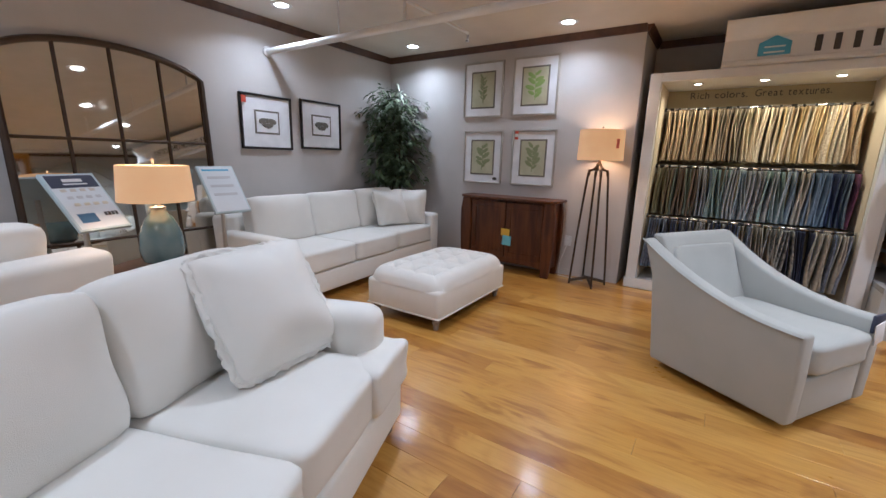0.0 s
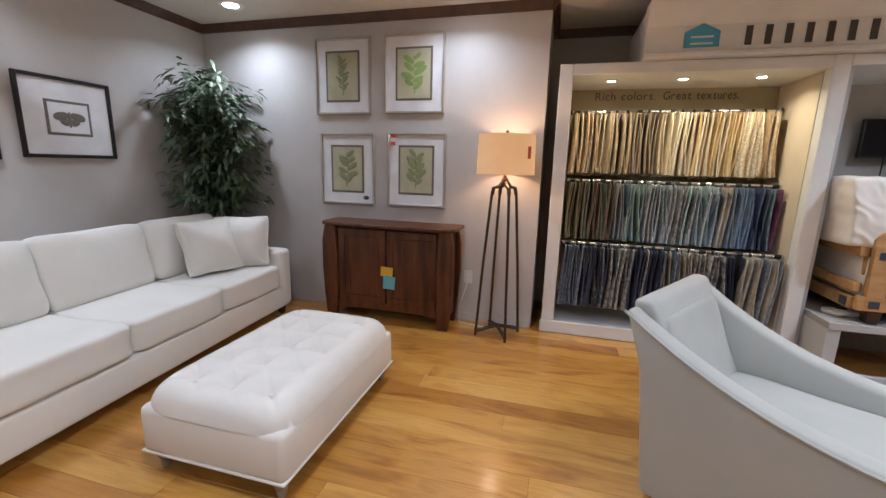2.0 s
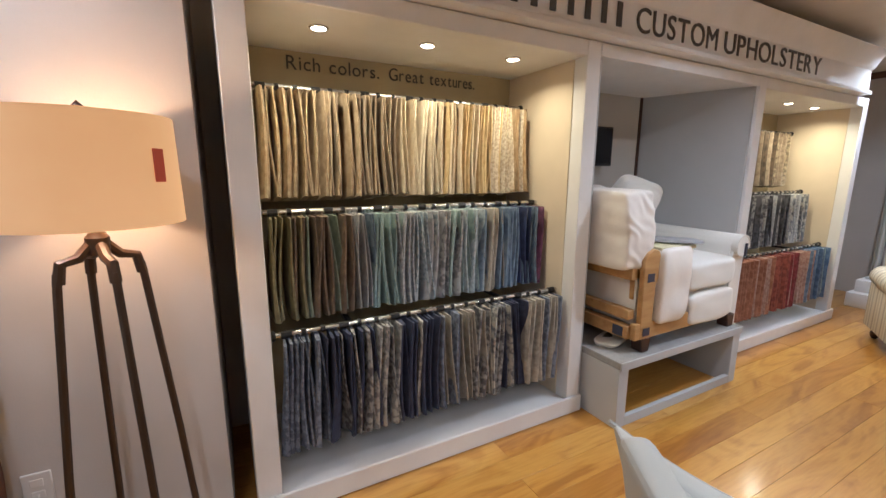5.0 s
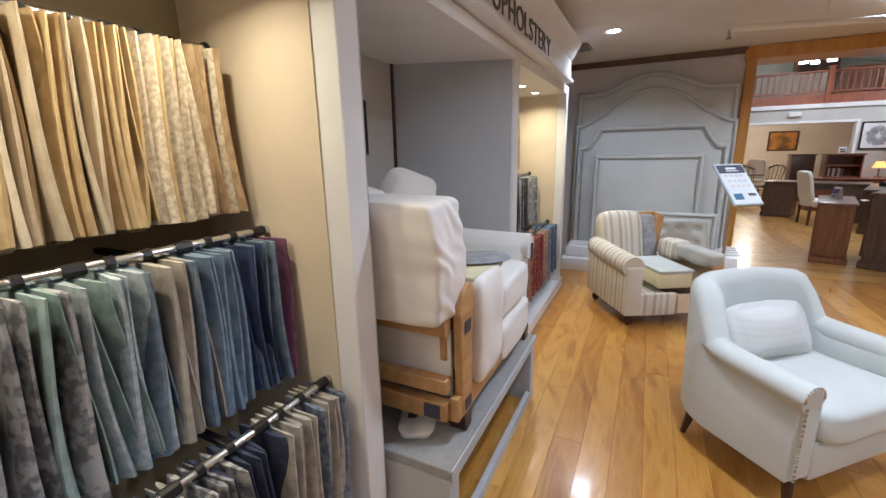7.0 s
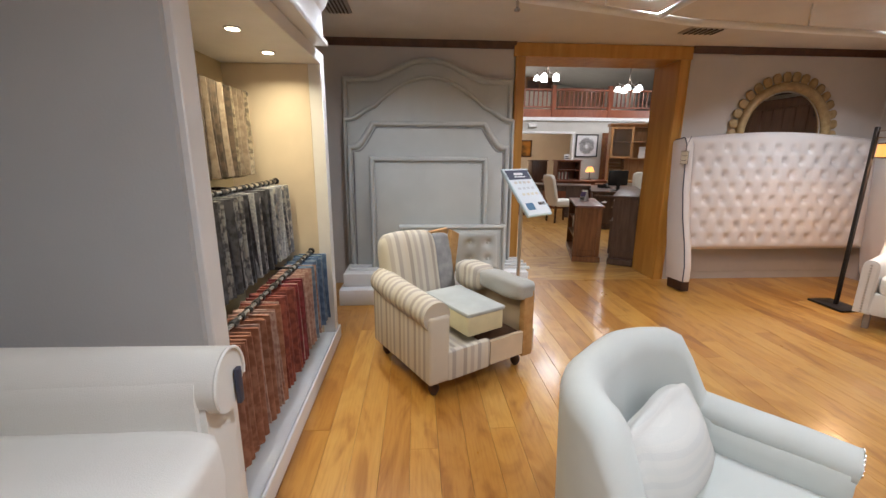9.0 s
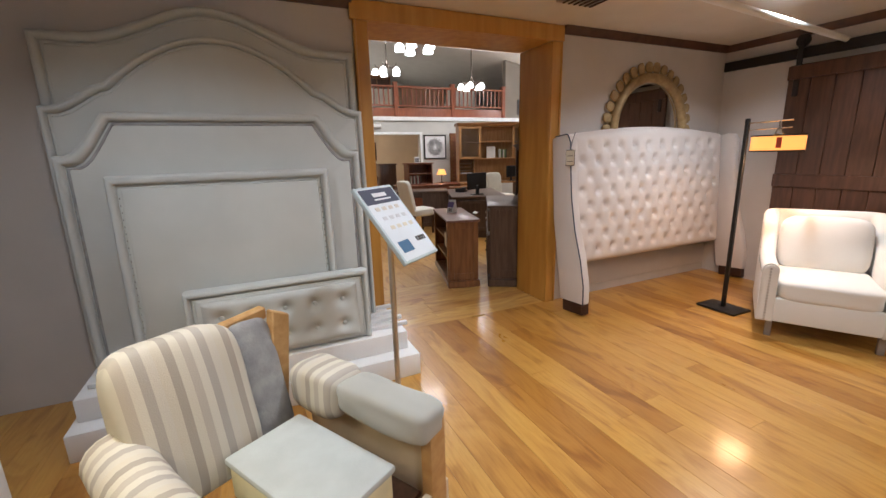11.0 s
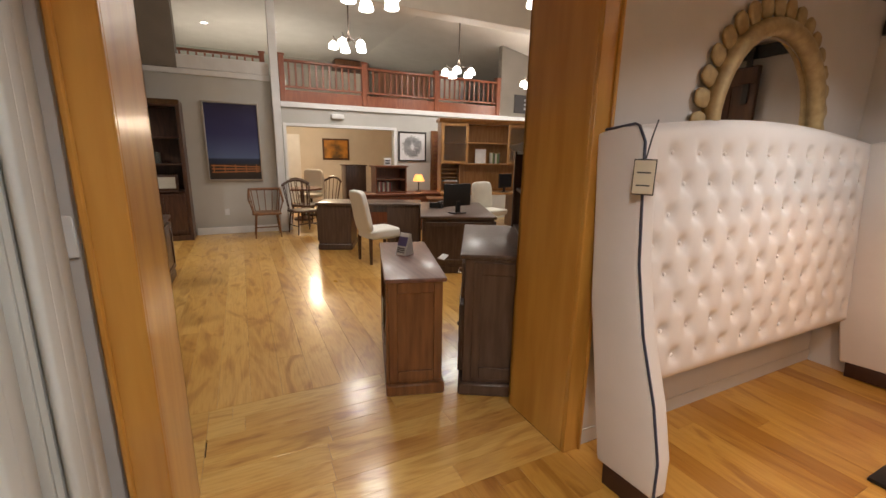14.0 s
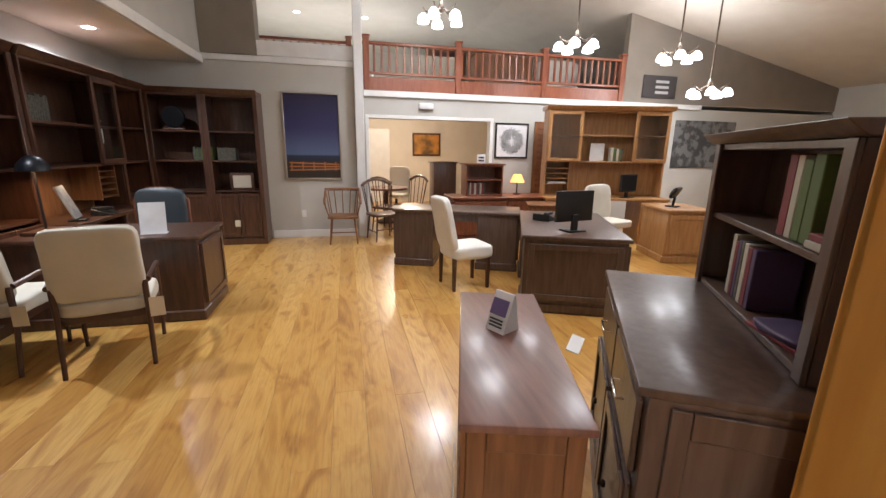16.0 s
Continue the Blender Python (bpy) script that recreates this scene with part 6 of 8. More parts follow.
# bamboo in the corner
def bamboo():
    rng = random.Random(9)
    t = thing("potted_bamboo", "tall artificial bamboo plant in the corner", "plant", -3.78, 4.165)
    part("pot", lathe([(0.13, 0), (0.15, 0.05), (0.17, 0.26), (0.18, 0.28), (0.16, 0.28), (0.15, 0.24)], n=24), FOOT, t)
    part("soil", lathe([(0.15, 0.22), (0.15, 0.235)], n=20), ESPRESSO, t)
    tips = []
    for k in range(7):
        a = 2 * math.pi * k / 7
        x0, y0 = 0.06 * math.cos(a), 0.06 * math.sin(a)
        x1, y1 = x0 * 3.2 + rng.uniform(-0.05, 0.05), y0 * 2.2 + rng.uniform(-0.05, 0.05)
        h = rng.uniform(1.75, 2.12)
        y1 -= 0.14
        pts = [(x0 + (x1 - x0) * f * f, y0 + (y1 - y0) * f * f, 0.23 + (h - 0.23) * f) for f in [i / 8 for i in range(9)]]
        part("stem", tube(pts, 0.014, 7, None, 0.006), STEM, t)
        tips += [pts[i] for i in range(3, 9)]
    b = bmesh.new()
    for n in range(760):
        # sprays of drooping leaves, clumped along the stems
        px, py, pz = rng.choice(tips)
        a, r = rng.uniform(0, 2 * math.pi), min(abs(rng.gauss(0, 0.22)), 0.38)
        o0 = Vector((px + r * math.cos(a), py + r * math.sin(a), pz + rng.gauss(0, 0.13)))
        if o0.x < -0.23 or o0.y > 0.15 or o0.z > 2.2 or o0.z < 0.95:
            continue
        for k in range(rng.randint(5, 9)):
            o = o0 + Vector([rng.gauss(0, 0.03) for _ in range(3)])
            b2 = a + rng.uniform(-1.1, 1.1)
            d = Vector((math.cos(b2), math.sin(b2), rng.uniform(-0.5, 0.35))).normalized()
            s = d.cross(Vector((rng.uniform(-0.5, 0.5), rng.uniform(-0.5, 0.5), 1))).normalized()
            ln, wd = rng.uniform(0.08, 0.14), rng.uniform(0.010, 0.018)
            sag = Vector((0, 0, -ln * rng.uniform(0.2, 0.6)))
            p1, p2, p3 = o + d * ln * 0.35 + sag * 0.1, o + d * ln * 0.7 + sag * 0.45, o + d * ln + sag
            if p3.x < -0.25 or p3.y > 0.18:
                continue
            v = [b.verts.new(q) for q in (o, p1 + s * wd, p1 - s * wd, p2 + s * wd * 0.8, p2 - s * wd * 0.8, p3)]
            b.faces.new((v[0], v[1], v[2]))
            b.faces.new((v[1], v[3], v[4], v[2]))
            b.faces.new((v[3], v[5], v[4]))
    tagged(part("leaves", b, LEAF, t, "narrow dark green leaves"), kind="stuff")


bamboo()

# ceiling services
t = thing("sprinkler_pipe", "white painted sprinkler pipe below the ceiling", "pipe")
part("main_pipe", tube([(XW, 2.42, 2.33), (2.2, 2.46, 2.36)], 0.032, 14), WHITE, t)
part("wall_flange", lathe([(0.055, 0), (0.05, 0.02), (0.035, 0.03)], (XW, 2.42, 2.33), 18, m=Matrix.Rotation(math.pi / 2, 4, "Y")), WHITE, t)
for xx in (-3.0, -0.6, 1.4):
    part("hanger", tube([(xx, 2.43, 2.36), (xx, 2.43, CEIL)], 0.006, 6), WHITE, t)
part("branch_pipe", tube([(-2.25, 2.43, 2.38), (-2.25, 2.43, 2.52), (-2.25, 3.42, 2.52)], 0.014, 8), WHITE, t)
part("sprinkler_head", lathe([(0.02, 2.44), (0.022, 2.45), (0.008, 2.46), (0.012, 2.50)], (-2.25, 3.42, 0), 10), CHROME, t)
t = thing("sprinkler_pipe", "white painted sprinkler pipe below the ceiling", "pipe")
part("main_pipe", tube([(4.45, 3.0, 2.48), (4.78, 1.6, 2.46), (5.1, -1.74, 2.46)], 0.026, 14), WHITE, t)
part("branch_pipe", tube([(4.72, 1.9, 2.47), (3.0, 1.8, 2.50)], 0.024, 10), WHITE, t)
part("hanger", tube([(4.6, 2.35, 2.48), (4.6, 2.35, CEIL)], 0.006, 6), WHITE, t)
part("hanger", tube([(4.86, 0.6, 2.46), (4.86, 0.6, CEIL)], 0.006, 6), WHITE, t)
part("sprinkler_head", lathe([(0.02, 2.40), (0.022, 2.41), (0.008, 2.42), (0.012, 2.47)], (4.45, 3.0, 0), 10), CHROME, t)


def vent(x, y, lx, ly):
    t = thing("ceiling_vent", "dark slatted metal ceiling vent", "ceiling vent", x, y, CEIL, group="ceiling vents")
    part("frame", slab(-lx / 2, lx / 2, -ly / 2, ly / 2, -0.012, -0.001, r=0.003), SILVERPOST, t)
    for k in range(6):
        yy = -ly / 2 + 0.02 + (ly - 0.04) * (k + 0.5) / 6
        part("slat", rbox(lx - 0.04, 0.012, 0.008, (0, yy, -0.020), 0.001, 1, m=Matrix.Rotation(0.5, 4, "X")), BRONZE, t)


vent(5.17, 4.30, 0.40, 0.22)
vent(5.6, 0.96, 0.22, 0.36)
t = thing("wall_outlet", "white double wall outlet with a plugged cord", "outlet", -1.345, YA - 0.001, 0.35)
part("cover_plate", slab(-0.04, 0.04, -0.008, 0, 0, 0.12, r=0.003), PLASTIC, t)
for zz in (0.025, 0.07):
    part("socket", slab(-0.018, 0.018, -0.011, -0.008, zz, zz + 0.028, r=0.002), WHITE, t)
part("cord", tube([(0.0, -0.012, 0.04), (0.0, -0.05, 0.0), (-0.06, -0.06, -0.2), (-0.05, -0.10, -0.342), (0.10, -0.12, -0.346), (0.25, -0.16, -0.345)], 0.004, 6), PLASTIC, t)
t = thing("light_switch", "white light switch plate beside the doorway", "light switch", XC - 0.001, 2.66, 1.24)
part("cover_plate", slab(-0.008, 0, -0.04, 0.04, 0, 0.12, r=0.003), PLASTIC, t)
part("toggle", slab(-0.018, -0.008, -0.006, 0.006, 0.05, 0.075, r=0.002), WHITE, t)


# ---- office: shelving, desks and chairs ----
def case(parent, name, w, d, z0, z1, m, material, shelves=(), back=True, t=0.025):
    """An open case facing local -y: sides, top, bottom, back and shelves as parts."""
    def p(nm, *a):
        o = part(nm, slab(*a, r=0.003), material, parent)
        o.matrix_basis = m
        return o
    p("side", -w / 2, -w / 2 + t, -d / 2, d / 2, z0, z1)
    p("side", w / 2 - t, w / 2, -d / 2, d / 2, z0, z1)
    p("top_board", -w / 2 + t, w / 2 - t, -d / 2, d / 2, z1 - t, z1)
    p("bottom_board", -w / 2 + t, w / 2 - t, -d / 2, d / 2, z0, z0 + t)
    if back:
        p("back_board", -w / 2 + t, w / 2 - t, d / 2 - 0.012, d / 2 - 0.001, z0 + t, z1 - t)
    for z in shelves:
        p("shelf", -w / 2 + t, w / 2 - t, -d / 2 + 0.01, d / 2 - 0.013, z, z + t)


def panel_door(parent, x0, x1, y, z0, z1, m, material, knob=None, glass=None):
    d = part("door", slab(x0, x1, y - 0.02, y, z0, z1, r=0.003), material, parent) if glass is None else part("door_pane", slab(x0 + 0.05, x1 - 0.05, y - 0.012, y - 0.008, z0 + 0.05, z1 - 0.05), glass, parent)
    d.matrix_basis = m
    f = 0.055
    for nm, a in (("stile", (x0, x0 + f, z0, z1)), ("stile", (x1 - f, x1, z0, z1)), ("rail", (x0 + f, x1 - f, z0, z0 + f)), ("rail", (x0 + f, x1 - f, z1 - f, z1))):
        part(nm, slab(a[0], a[1], y - 0.032, y - 0.0205 if glass is None else y, a[2], a[3], r=0.003), material, d)
    if knob:
        part("knob", lathe([(0.012, 0), (0.016, 0.012), (0, 0.02)], (knob, y - 0.032, (z0 + z1) / 2), 10, m=Matrix.Rotation(math.pi / 2, 4, "X")), BRONZE, d)
    return d


def books(name, label, x, y, z, n, h, rz, mats, seed=1, th=0.032, depth=0.17):
    t = thing(name, label, "books", x, y, z, rz, group="book rows")
    rng = random.Random(seed)
    xx = 0.0
    for k in range(n):
        w, hh = th * rng.uniform(0.8, 1.25), h * rng.uniform(0.93, 1.05)
        part("book", rbox(w - 0.002, depth, hh, (xx + w / 2, 0, 0), 0.003, 1), mats[k % len(mats)], t)
        xx += w


DARKBOOK = mat("dark_bound_book", (0.05, 0.055, 0.05), 0.6, col2=(0.12, 0.11, 0.08), scale=40)
GREENBOOK = mat("green_book", (0.10, 0.15, 0.04), 0.6)
REDBOOK = mat("maroon_book", (0.20, 0.03, 0.035), 0.6)
PLUMBOOK = mat("plum_book", (0.08, 0.05, 0.12), 0.6)
CREAMBOOK = mat("cream_book", (0.50, 0.46, 0.38), 0.7)
I4 = Matrix()


def tall_bookcase(x, y, rz, w, doors=True, label="tall espresso bookcase with open shelves and lower doors"):
    t = thing("bookcase", label, "bookcase", x, y, 0, rz, group="office bookcases")
    case(t, "case", w, 0.42, 0.10, 2.28, I4, ESPRESSO, (0.84, 1.30, 1.74))
    part("plinth", slab(-w / 2, w / 2, -0.23, 0.2, 0, 0.10, r=0.006), ESPRESSO, t)
    part("cornice", prism([(0.21, 2.281), (-0.22, 2.281), (-0.25, 2.33), (-0.28, 2.36), (0.21, 2.36)], w + 0.004, "x", (0, 0, 0), 0.004), ESPRESSO, t)
    for s in (-1, 1):
        part("pilaster", slab(min(s * (w / 2 - 0.06), s * w / 2), max(s * (w / 2 - 0.06), s * w / 2), -0.235, -0.212, 0.10, 2.28, r=0.005), ESPRESSO, t)
        if doors:
            panel_door(t, min(s * 0.004, s * (w / 2 - 0.065)), max(s * 0.004, s * (w / 2 - 0.065)), -0.213, 0.13, 0.82, I4, ESPRESSO, s * 0.05)
    return t


tall_bookcase(13.34, 3.42, -90, 0.76)
tall_bookcase(13.34, 4.18, -90, 0.76)
books("book_row", "row of dark bound books on a shelf", 13.3, 4.02, 1.327, 8, 0.19, -90, [DARKBOOK, GREENBOOK], 2)
books("book_row", "row of dark bound books on a shelf", 13.3, 3.68, 1.327, 8, 0.19, -90, [DARKBOOK], 3)
t = thing("desk_clock", "dark round shelf clock on a small stand", "clock", 13.2, 4.22, 1.765, -90)
part("dial", lathe([(0.15, -0.02), (0.16, 0), (0.15, 0.02)], (0, 0, 0.19), 28, m=Matrix.Rotation(math.pi / 2, 4, "X")), SCREEN, t)
part("stand", rbox(0.26, 0.12, 0.03), GREYBROWN, t)
t = thing("photo_stand", "dark framed picture leaning on a shelf", "picture frame", 13.2, 3.36, 0.867, -90)
part("frame_body", rbox(0.34, 0.03, 0.27, r=0.006), ESPRESSO, t)
part("picture", rbox(0.26, 0.004, 0.19, (0, -0.017, 0.04), 0.001, 1), CREAMBOOK, t)
price_tag("small cream tag on the bookcase door", 13.09, 3.46, 0.30, 0.08, 0.10, 0)

# run along the left wall
for x, dr in ((12.55, False), (10.2, False), (9.4, False)):
    tall_bookcase(x, 4.72, 0, 0.8, True, "tall espresso bookcase with open shelves and lower doors")
t = thing("desk_hutch", "espresso wall desk with glass doors and letter slots", "desk hutch", 11.37, 4.68)
case(t, "case", 1.52, 0.44, 1.30, 2.28, I4, ESPRESSO, (1.72,))
part("cornice", prism([(0.22, 2.281), (-0.23, 2.281), (-0.27, 2.36), (0.22, 2.36)], 1.524, "x", (0, 0, 0), 0.004), ESPRESSO, t)
panel_door(t, 0.22, 0.74, -0.225, 1.32, 2.26, I4, ESPRESSO, 0.27, GLASS)
part("worktop", slab(-0.76, 0.76, -0.40, 0.22, 0.74, 0.78, r=0.006), ESPRESSO, t)
for s in (-1, 1):
    part("pedestal", slab(min(s * 0.34, s * 0.75), max(s * 0.34, s * 0.75), -0.34, 0.2, 0, 0.74, r=0.004), ESPRESSO, t)
part("back_panel", slab(-0.74, 0.74, 0.18, 0.2, 0.78, 1.30), BROWNOAK, t)
for k in range(5):
    part("letter_slot", slab(0.36, 0.70, -0.12, 0.18, 0.92 + 0.075 * k, 0.93 + 0.075 * k), BROWNOAK, t)
for xx in (0.35, 0.70):
    part("slot_side", slab(xx - 0.01, xx + 0.01, -0.12, 0.18, 0.90, 1.30), BROWNOAK, t)
books("book_row", "row of dark bound books on a shelf", 10.75, 4.68, 1.747, 12, 0.24, 0, [DARKBOOK], 4)
price_tag("pale blue tag on the glass door", 11.65, 4.44, 1.55, 0.10, 0.16, -90, PALEBLUE)
# added warm fill for the letter slots; it belongs to no fixture
lamp("hutch_warm_fill", 11.1, 4.6, 1.28, 2.2, 0.3, (1.0, 0.66, 0.34))


def desk_unit(name, label, x, y, rz, w, d, h, material, top_mat, top_over=0.03, panels=2, open_knee=True):
    """A pedestal desk; its long side runs along local x, its panelled front faces local -y."""
    t = thing(name, label, "desk", x, y, 0, rz)
    part("desktop", rbox(w + 2 * top_over, d + 2 * top_over, 0.04, (0, 0, h - 0.04), 0.012, 3), top_mat, t)
    pw = w * 0.32 if open_knee else w / 2 - 0.002
    for s in (-1, 1):
        x0, x1 = sorted((s * (w / 2 - pw), s * w / 2))
        part("pedestal", slab(x0, x1, -d / 2, d / 2, 0.09, h - 0.04, r=0.004), material, t)
        part("plinth", slab(x0 - 0.015, x1 + 0.015, -d / 2 - 0.02, d / 2 + 0.02, 0, 0.10, r=0.012), material, t)
        panel_door(t, x0 + 0.03, x1 - 0.03, -d / 2, 0.14, h - 0.08, I4, material)
        o = panel_door(t, -d / 2 + 0.04, d / 2 - 0.04, 0, 0.14, h - 0.08, I4, material)
        o.matrix_basis = Matrix.Translation((s * w / 2, 0, 0)) @ Matrix.Rotation(s * math.pi / 2, 4, "Z")
    if open_knee:
        part("apron", slab(-w / 2 + pw, w / 2 - pw, -d / 2 + 0.04, d / 2 - 0.04, h - 0.15, h - 0.04), material, t)
    return t


desk_unit("executive_desk", "dark espresso executive desk with panelled sides", 10.33, 3.86, 90, 1.62, 0.70, 0.78, ESPRESSO, ESPRESSO, open_knee=False)
t = thing("acrylic_sign", "white notice in a clear stand on the desk", "sign", 10.12, 3.42, 0.78, -80)
part("notice", rbox(0.20, 0.006, 0.27, (0, 0, 0.005), 0.001, 1, m=Matrix.Rotation(-0.16, 4, "X")), MATBOARD, t)
for k in range(2):
    part("text_bar", rbox(0.13, 0.002, 0.018, (0, -0.008 + 0.03 + 0.008 * k, 0.14 + 0.05 * k), 0.0005, 1, m=Matrix.Rotation(-0.16, 4, "X")), GREYISH, t)
part("stand_foot", rbox(0.20, 0.09, 0.005, (0, 0.02, 0), 0.001, 1), PLASTIC, t)
t = thing("desk_blotter", "dark leather desk tray on the desk", "desk tray", 10.3, 4.3, 0.78)
part("tray", rbox(0.32, 0.24, 0.03, r=0.008), ESPRESSO, t)
lamp("desk_lamp_glow", 10.35, 4.35, 1.30, 2.5, 0.2, (1.0, 0.55, 0.22))
t = thing("desk_lamp", "black domed desk lamp", "desk lamp", 10.35, 4.35, 0.78)
part("foot", lathe([(0.09, 0), (0.09, 0.015), (0.02, 0.03)], n=20), BLACK, t)
part("stem", tube([(0, 0, 0.02), (0, 0, 0.40), (0.0, 0, 0.56)], 0.009, 8), BLACK, t)
part("dome", lathe([(0.12, 0.53), (0.11, 0.58), (0.06, 0.64), (0.015, 0.66)], n=22), SCREEN, t)
t = thing("tablet_display", "grey tilted tablet display on the wall desk", "tablet", 10.95, 4.42, 0.78, 15)
part("screen", rbox(0.24, 0.02, 0.34, (0, 0, 0.03), 0.008, 2, m=Matrix.Rotation(-0.35, 4, "X")), GREYCLOTH, t)
part("foot", rbox(0.16, 0.14, 0.02), BLACK, t)
t = thing("telephone", "dark office telephone on the desk", "telephone", 11.35, 4.38, 0.78, 10)
part("body", prism([(-0.1, 0), (0.1, 0), (0.1, 0.08), (-0.1, 0.02)], 0.2, "x", r=0.008), BLACK, t)
part("handset", soft(0.05, 0.2, 0.035, (-0.05, 0, 0.08), 4, 5), BLACK, t, "", 60)


def guest_chair(label, x, y, rz, group="guest chairs"):
    t = thing("guest_chair", label, "chair", x, y, 0, rz, group=group)
    part("seat", soft(0.52, 0.54, 0.12, (0.02, 0, 0.45), 6, 10, 0.15), LINEN, t, "cream upholstered seat", 60)
    part("backrest", soft(0.52, 0.52, 0.075, (-0.25, 0, 0.76), 9, 10, 0.05, m=Matrix.Rotation(radians(-10), 4, "Y") @ Matrix.Rotation(math.pi / 2, 4, "Y")), LINEN, t, "cream upholstered back", 60)
    part("seat_frame", rbox(0.50, 0.52, 0.05, (0.02, 0, 0.35), 0.006, 2), BROWNDARK, t)
    for s in (-1, 1):
        part("front_leg", tube([(0.25, s * 0.26, 0.60), (0.26, s * 0.26, 0.38), (0.24, s * 0.25, 0)], 0.021, 8, None, 0.014), BROWNDARK, t)
        part("rear_leg", tube([(-0.24, s * 0.25, 0.62), (-0.24, s * 0.25, 0.38), (-0.31, s * 0.25, 0)], 0.021, 8, None, 0.015), BROWNDARK, t)
        part("armrest", tube([(-0.24, s * 0.27, 0.62), (0.0, s * 0.285, 0.645), (0.2, s * 0.275, 0.63), (0.27, s * 0.265, 0.60)], 0.02, 8), BROWNDARK, t)
    part("price_card", rbox(0.004, 0.09, 0.14, (-0.30, -0.31, 0.36), 0.001, 1), TAGPAPER, t, "hanging paper price card")
    return t


LINEN = mat("warm_linen", (0.60, 0.57, 0.49), 0.9, col2=(0.55, 0.52, 0.45), scale=5, bump=0.3, bscale=420)
BROWNDARK = mat("dark_walnut_leg", (0.07, 0.03, 0.018), 0.4)
guest_chair("cream linen guest chair with dark wood arms", 9.42, 3.47, 15)
guest_chair("cream linen guest chair with dark wood arms", 9.46, 4.20, 2)
SLATELEATHER = mat("slate_leather", (0.045, 0.06, 0.075), 0.45, bump=0.2, bscale=120)
t = thing("leather_chair", "dark blue-grey leather desk chair behind the desk", "chair", 11.0, 3.75, 0, 180)
part("backrest", soft(0.56, 0.50, 0.12, (-0.2, 0, 0.80), 5, 9, 0.1, m=Matrix.Rotation(math.pi / 2, 4, "Y")), SLATELEATHER, t, "", 60)
part("seat", soft(0.5, 0.5, 0.12, (0.05, 0, 0.46), 6, 8, 0.1), SLATELEATHER, t, "", 60)
part("frame_rim", tube([(-0.2, -0.26, 0.55), (-0.2, -0.26, 0.95), (-0.2, -0.12, 1.08), (-0.2, 0.12, 1.08), (-0.2, 0.26, 0.95), (-0.2, 0.26, 0.55)], 0.018, 8), CHERRY, t)
part("column", tube([(0, 0, 0.06), (0, 0, 0.40)], 0.03, 10), BLACK, t)
part("base", lathe([(0.28, 0), (0.28, 0.03), (0.05, 0.08)], n=5), BLACK, t)

# painting on the back wall
t = thing("framed_painting", "tall framed twilight landscape with an orange fence", "painting", XB - 0.001, 2.285, 1.005, -90)
w_, h_ = 0.93, 1.42
for a in ((-w_ / 2, -w_ / 2 + 0.03, 0, h_), (w_ / 2 - 0.03, w_ / 2, 0, h_), (-w_ / 2 + 0.03, w_ / 2 - 0.03, 0, 0.03), (-w_ / 2 + 0.03, w_ / 2 - 0.03, h_ - 0.03, h_)):
    part("frame_bar", slab(a[0], a[1], -0.04, 0, a[2], a[3], r=0.004), SILVERPOST, t)


def fade(name, stops, axis, z0, z1):
    """Paint laid in soft horizontal bands between two heights."""
    m = mat(name, stops[0][1], 0.55)
    n, l = m.node_tree.nodes, m.node_tree.links
    tc, sx, mr, rp = n.new("ShaderNodeTexCoord"), n.new("ShaderNodeSeparateXYZ"), n.new("ShaderNodeMapRange"), n.new("ShaderNodeValToRGB")
    mr.inputs["From Min"].default_value, mr.inputs["From Max"].default_value = z0, z1
    l.new(tc.outputs["Object"], sx.inputs[0])
    l.new(sx.outputs["XYZ".index(axis)], mr.inputs["Value"])
    l.new(mr.outputs[0], rp.inputs[0])
    els = rp.color_ramp.elements
    while len(els) < len(stops):
        els.new(0.5)
    for e, (p_, c_) in zip(els, stops):
        e.position, e.color = p_, (*c_, 1)
    l.new(rp.outputs[0], n["Principled BSDF"].inputs["Base Color"])
    return m


DUSK = fade("dusk_sky_paint", [(0.0, (0.03, 0.02, 0.015)), (0.20, (0.05, 0.03, 0.02)), (0.215, (0.02, 0.025, 0.05)), (0.27, (0.02, 0.03, 0.07)), (0.29, (0.10, 0.14, 0.28)), (0.6, (0.035, 0.035, 0.13)), (1.0, (0.015, 0.012, 0.05))], "Z", 0.03, h_ - 0.03)
part("canvas", slab(-w_ / 2 + 0.03, w_ / 2 - 0.03, -0.02, -0.01, 0.03, h_ - 0.03), DUSK, t)
FENCE = plain("orange_fence_paint", (0.42, 0.16, 0.05), 0.6)
for k in range(3):
    part("fence_rail", rbox(w_ - 0.10, 0.003, 0.022, (0.02, -0.0222, 0.16 + 0.05 * k), 0.001, 1, m=Matrix.Rotation(0.03 * (k - 1), 4, "Y")), FENCE, t)
for k in range(5):
    part("fence_post", rbox(0.02, 0.003, 0.15, (-0.36 + 0.18 * k, -0.0255, 0.15), 0.001, 1), FENCE, t)


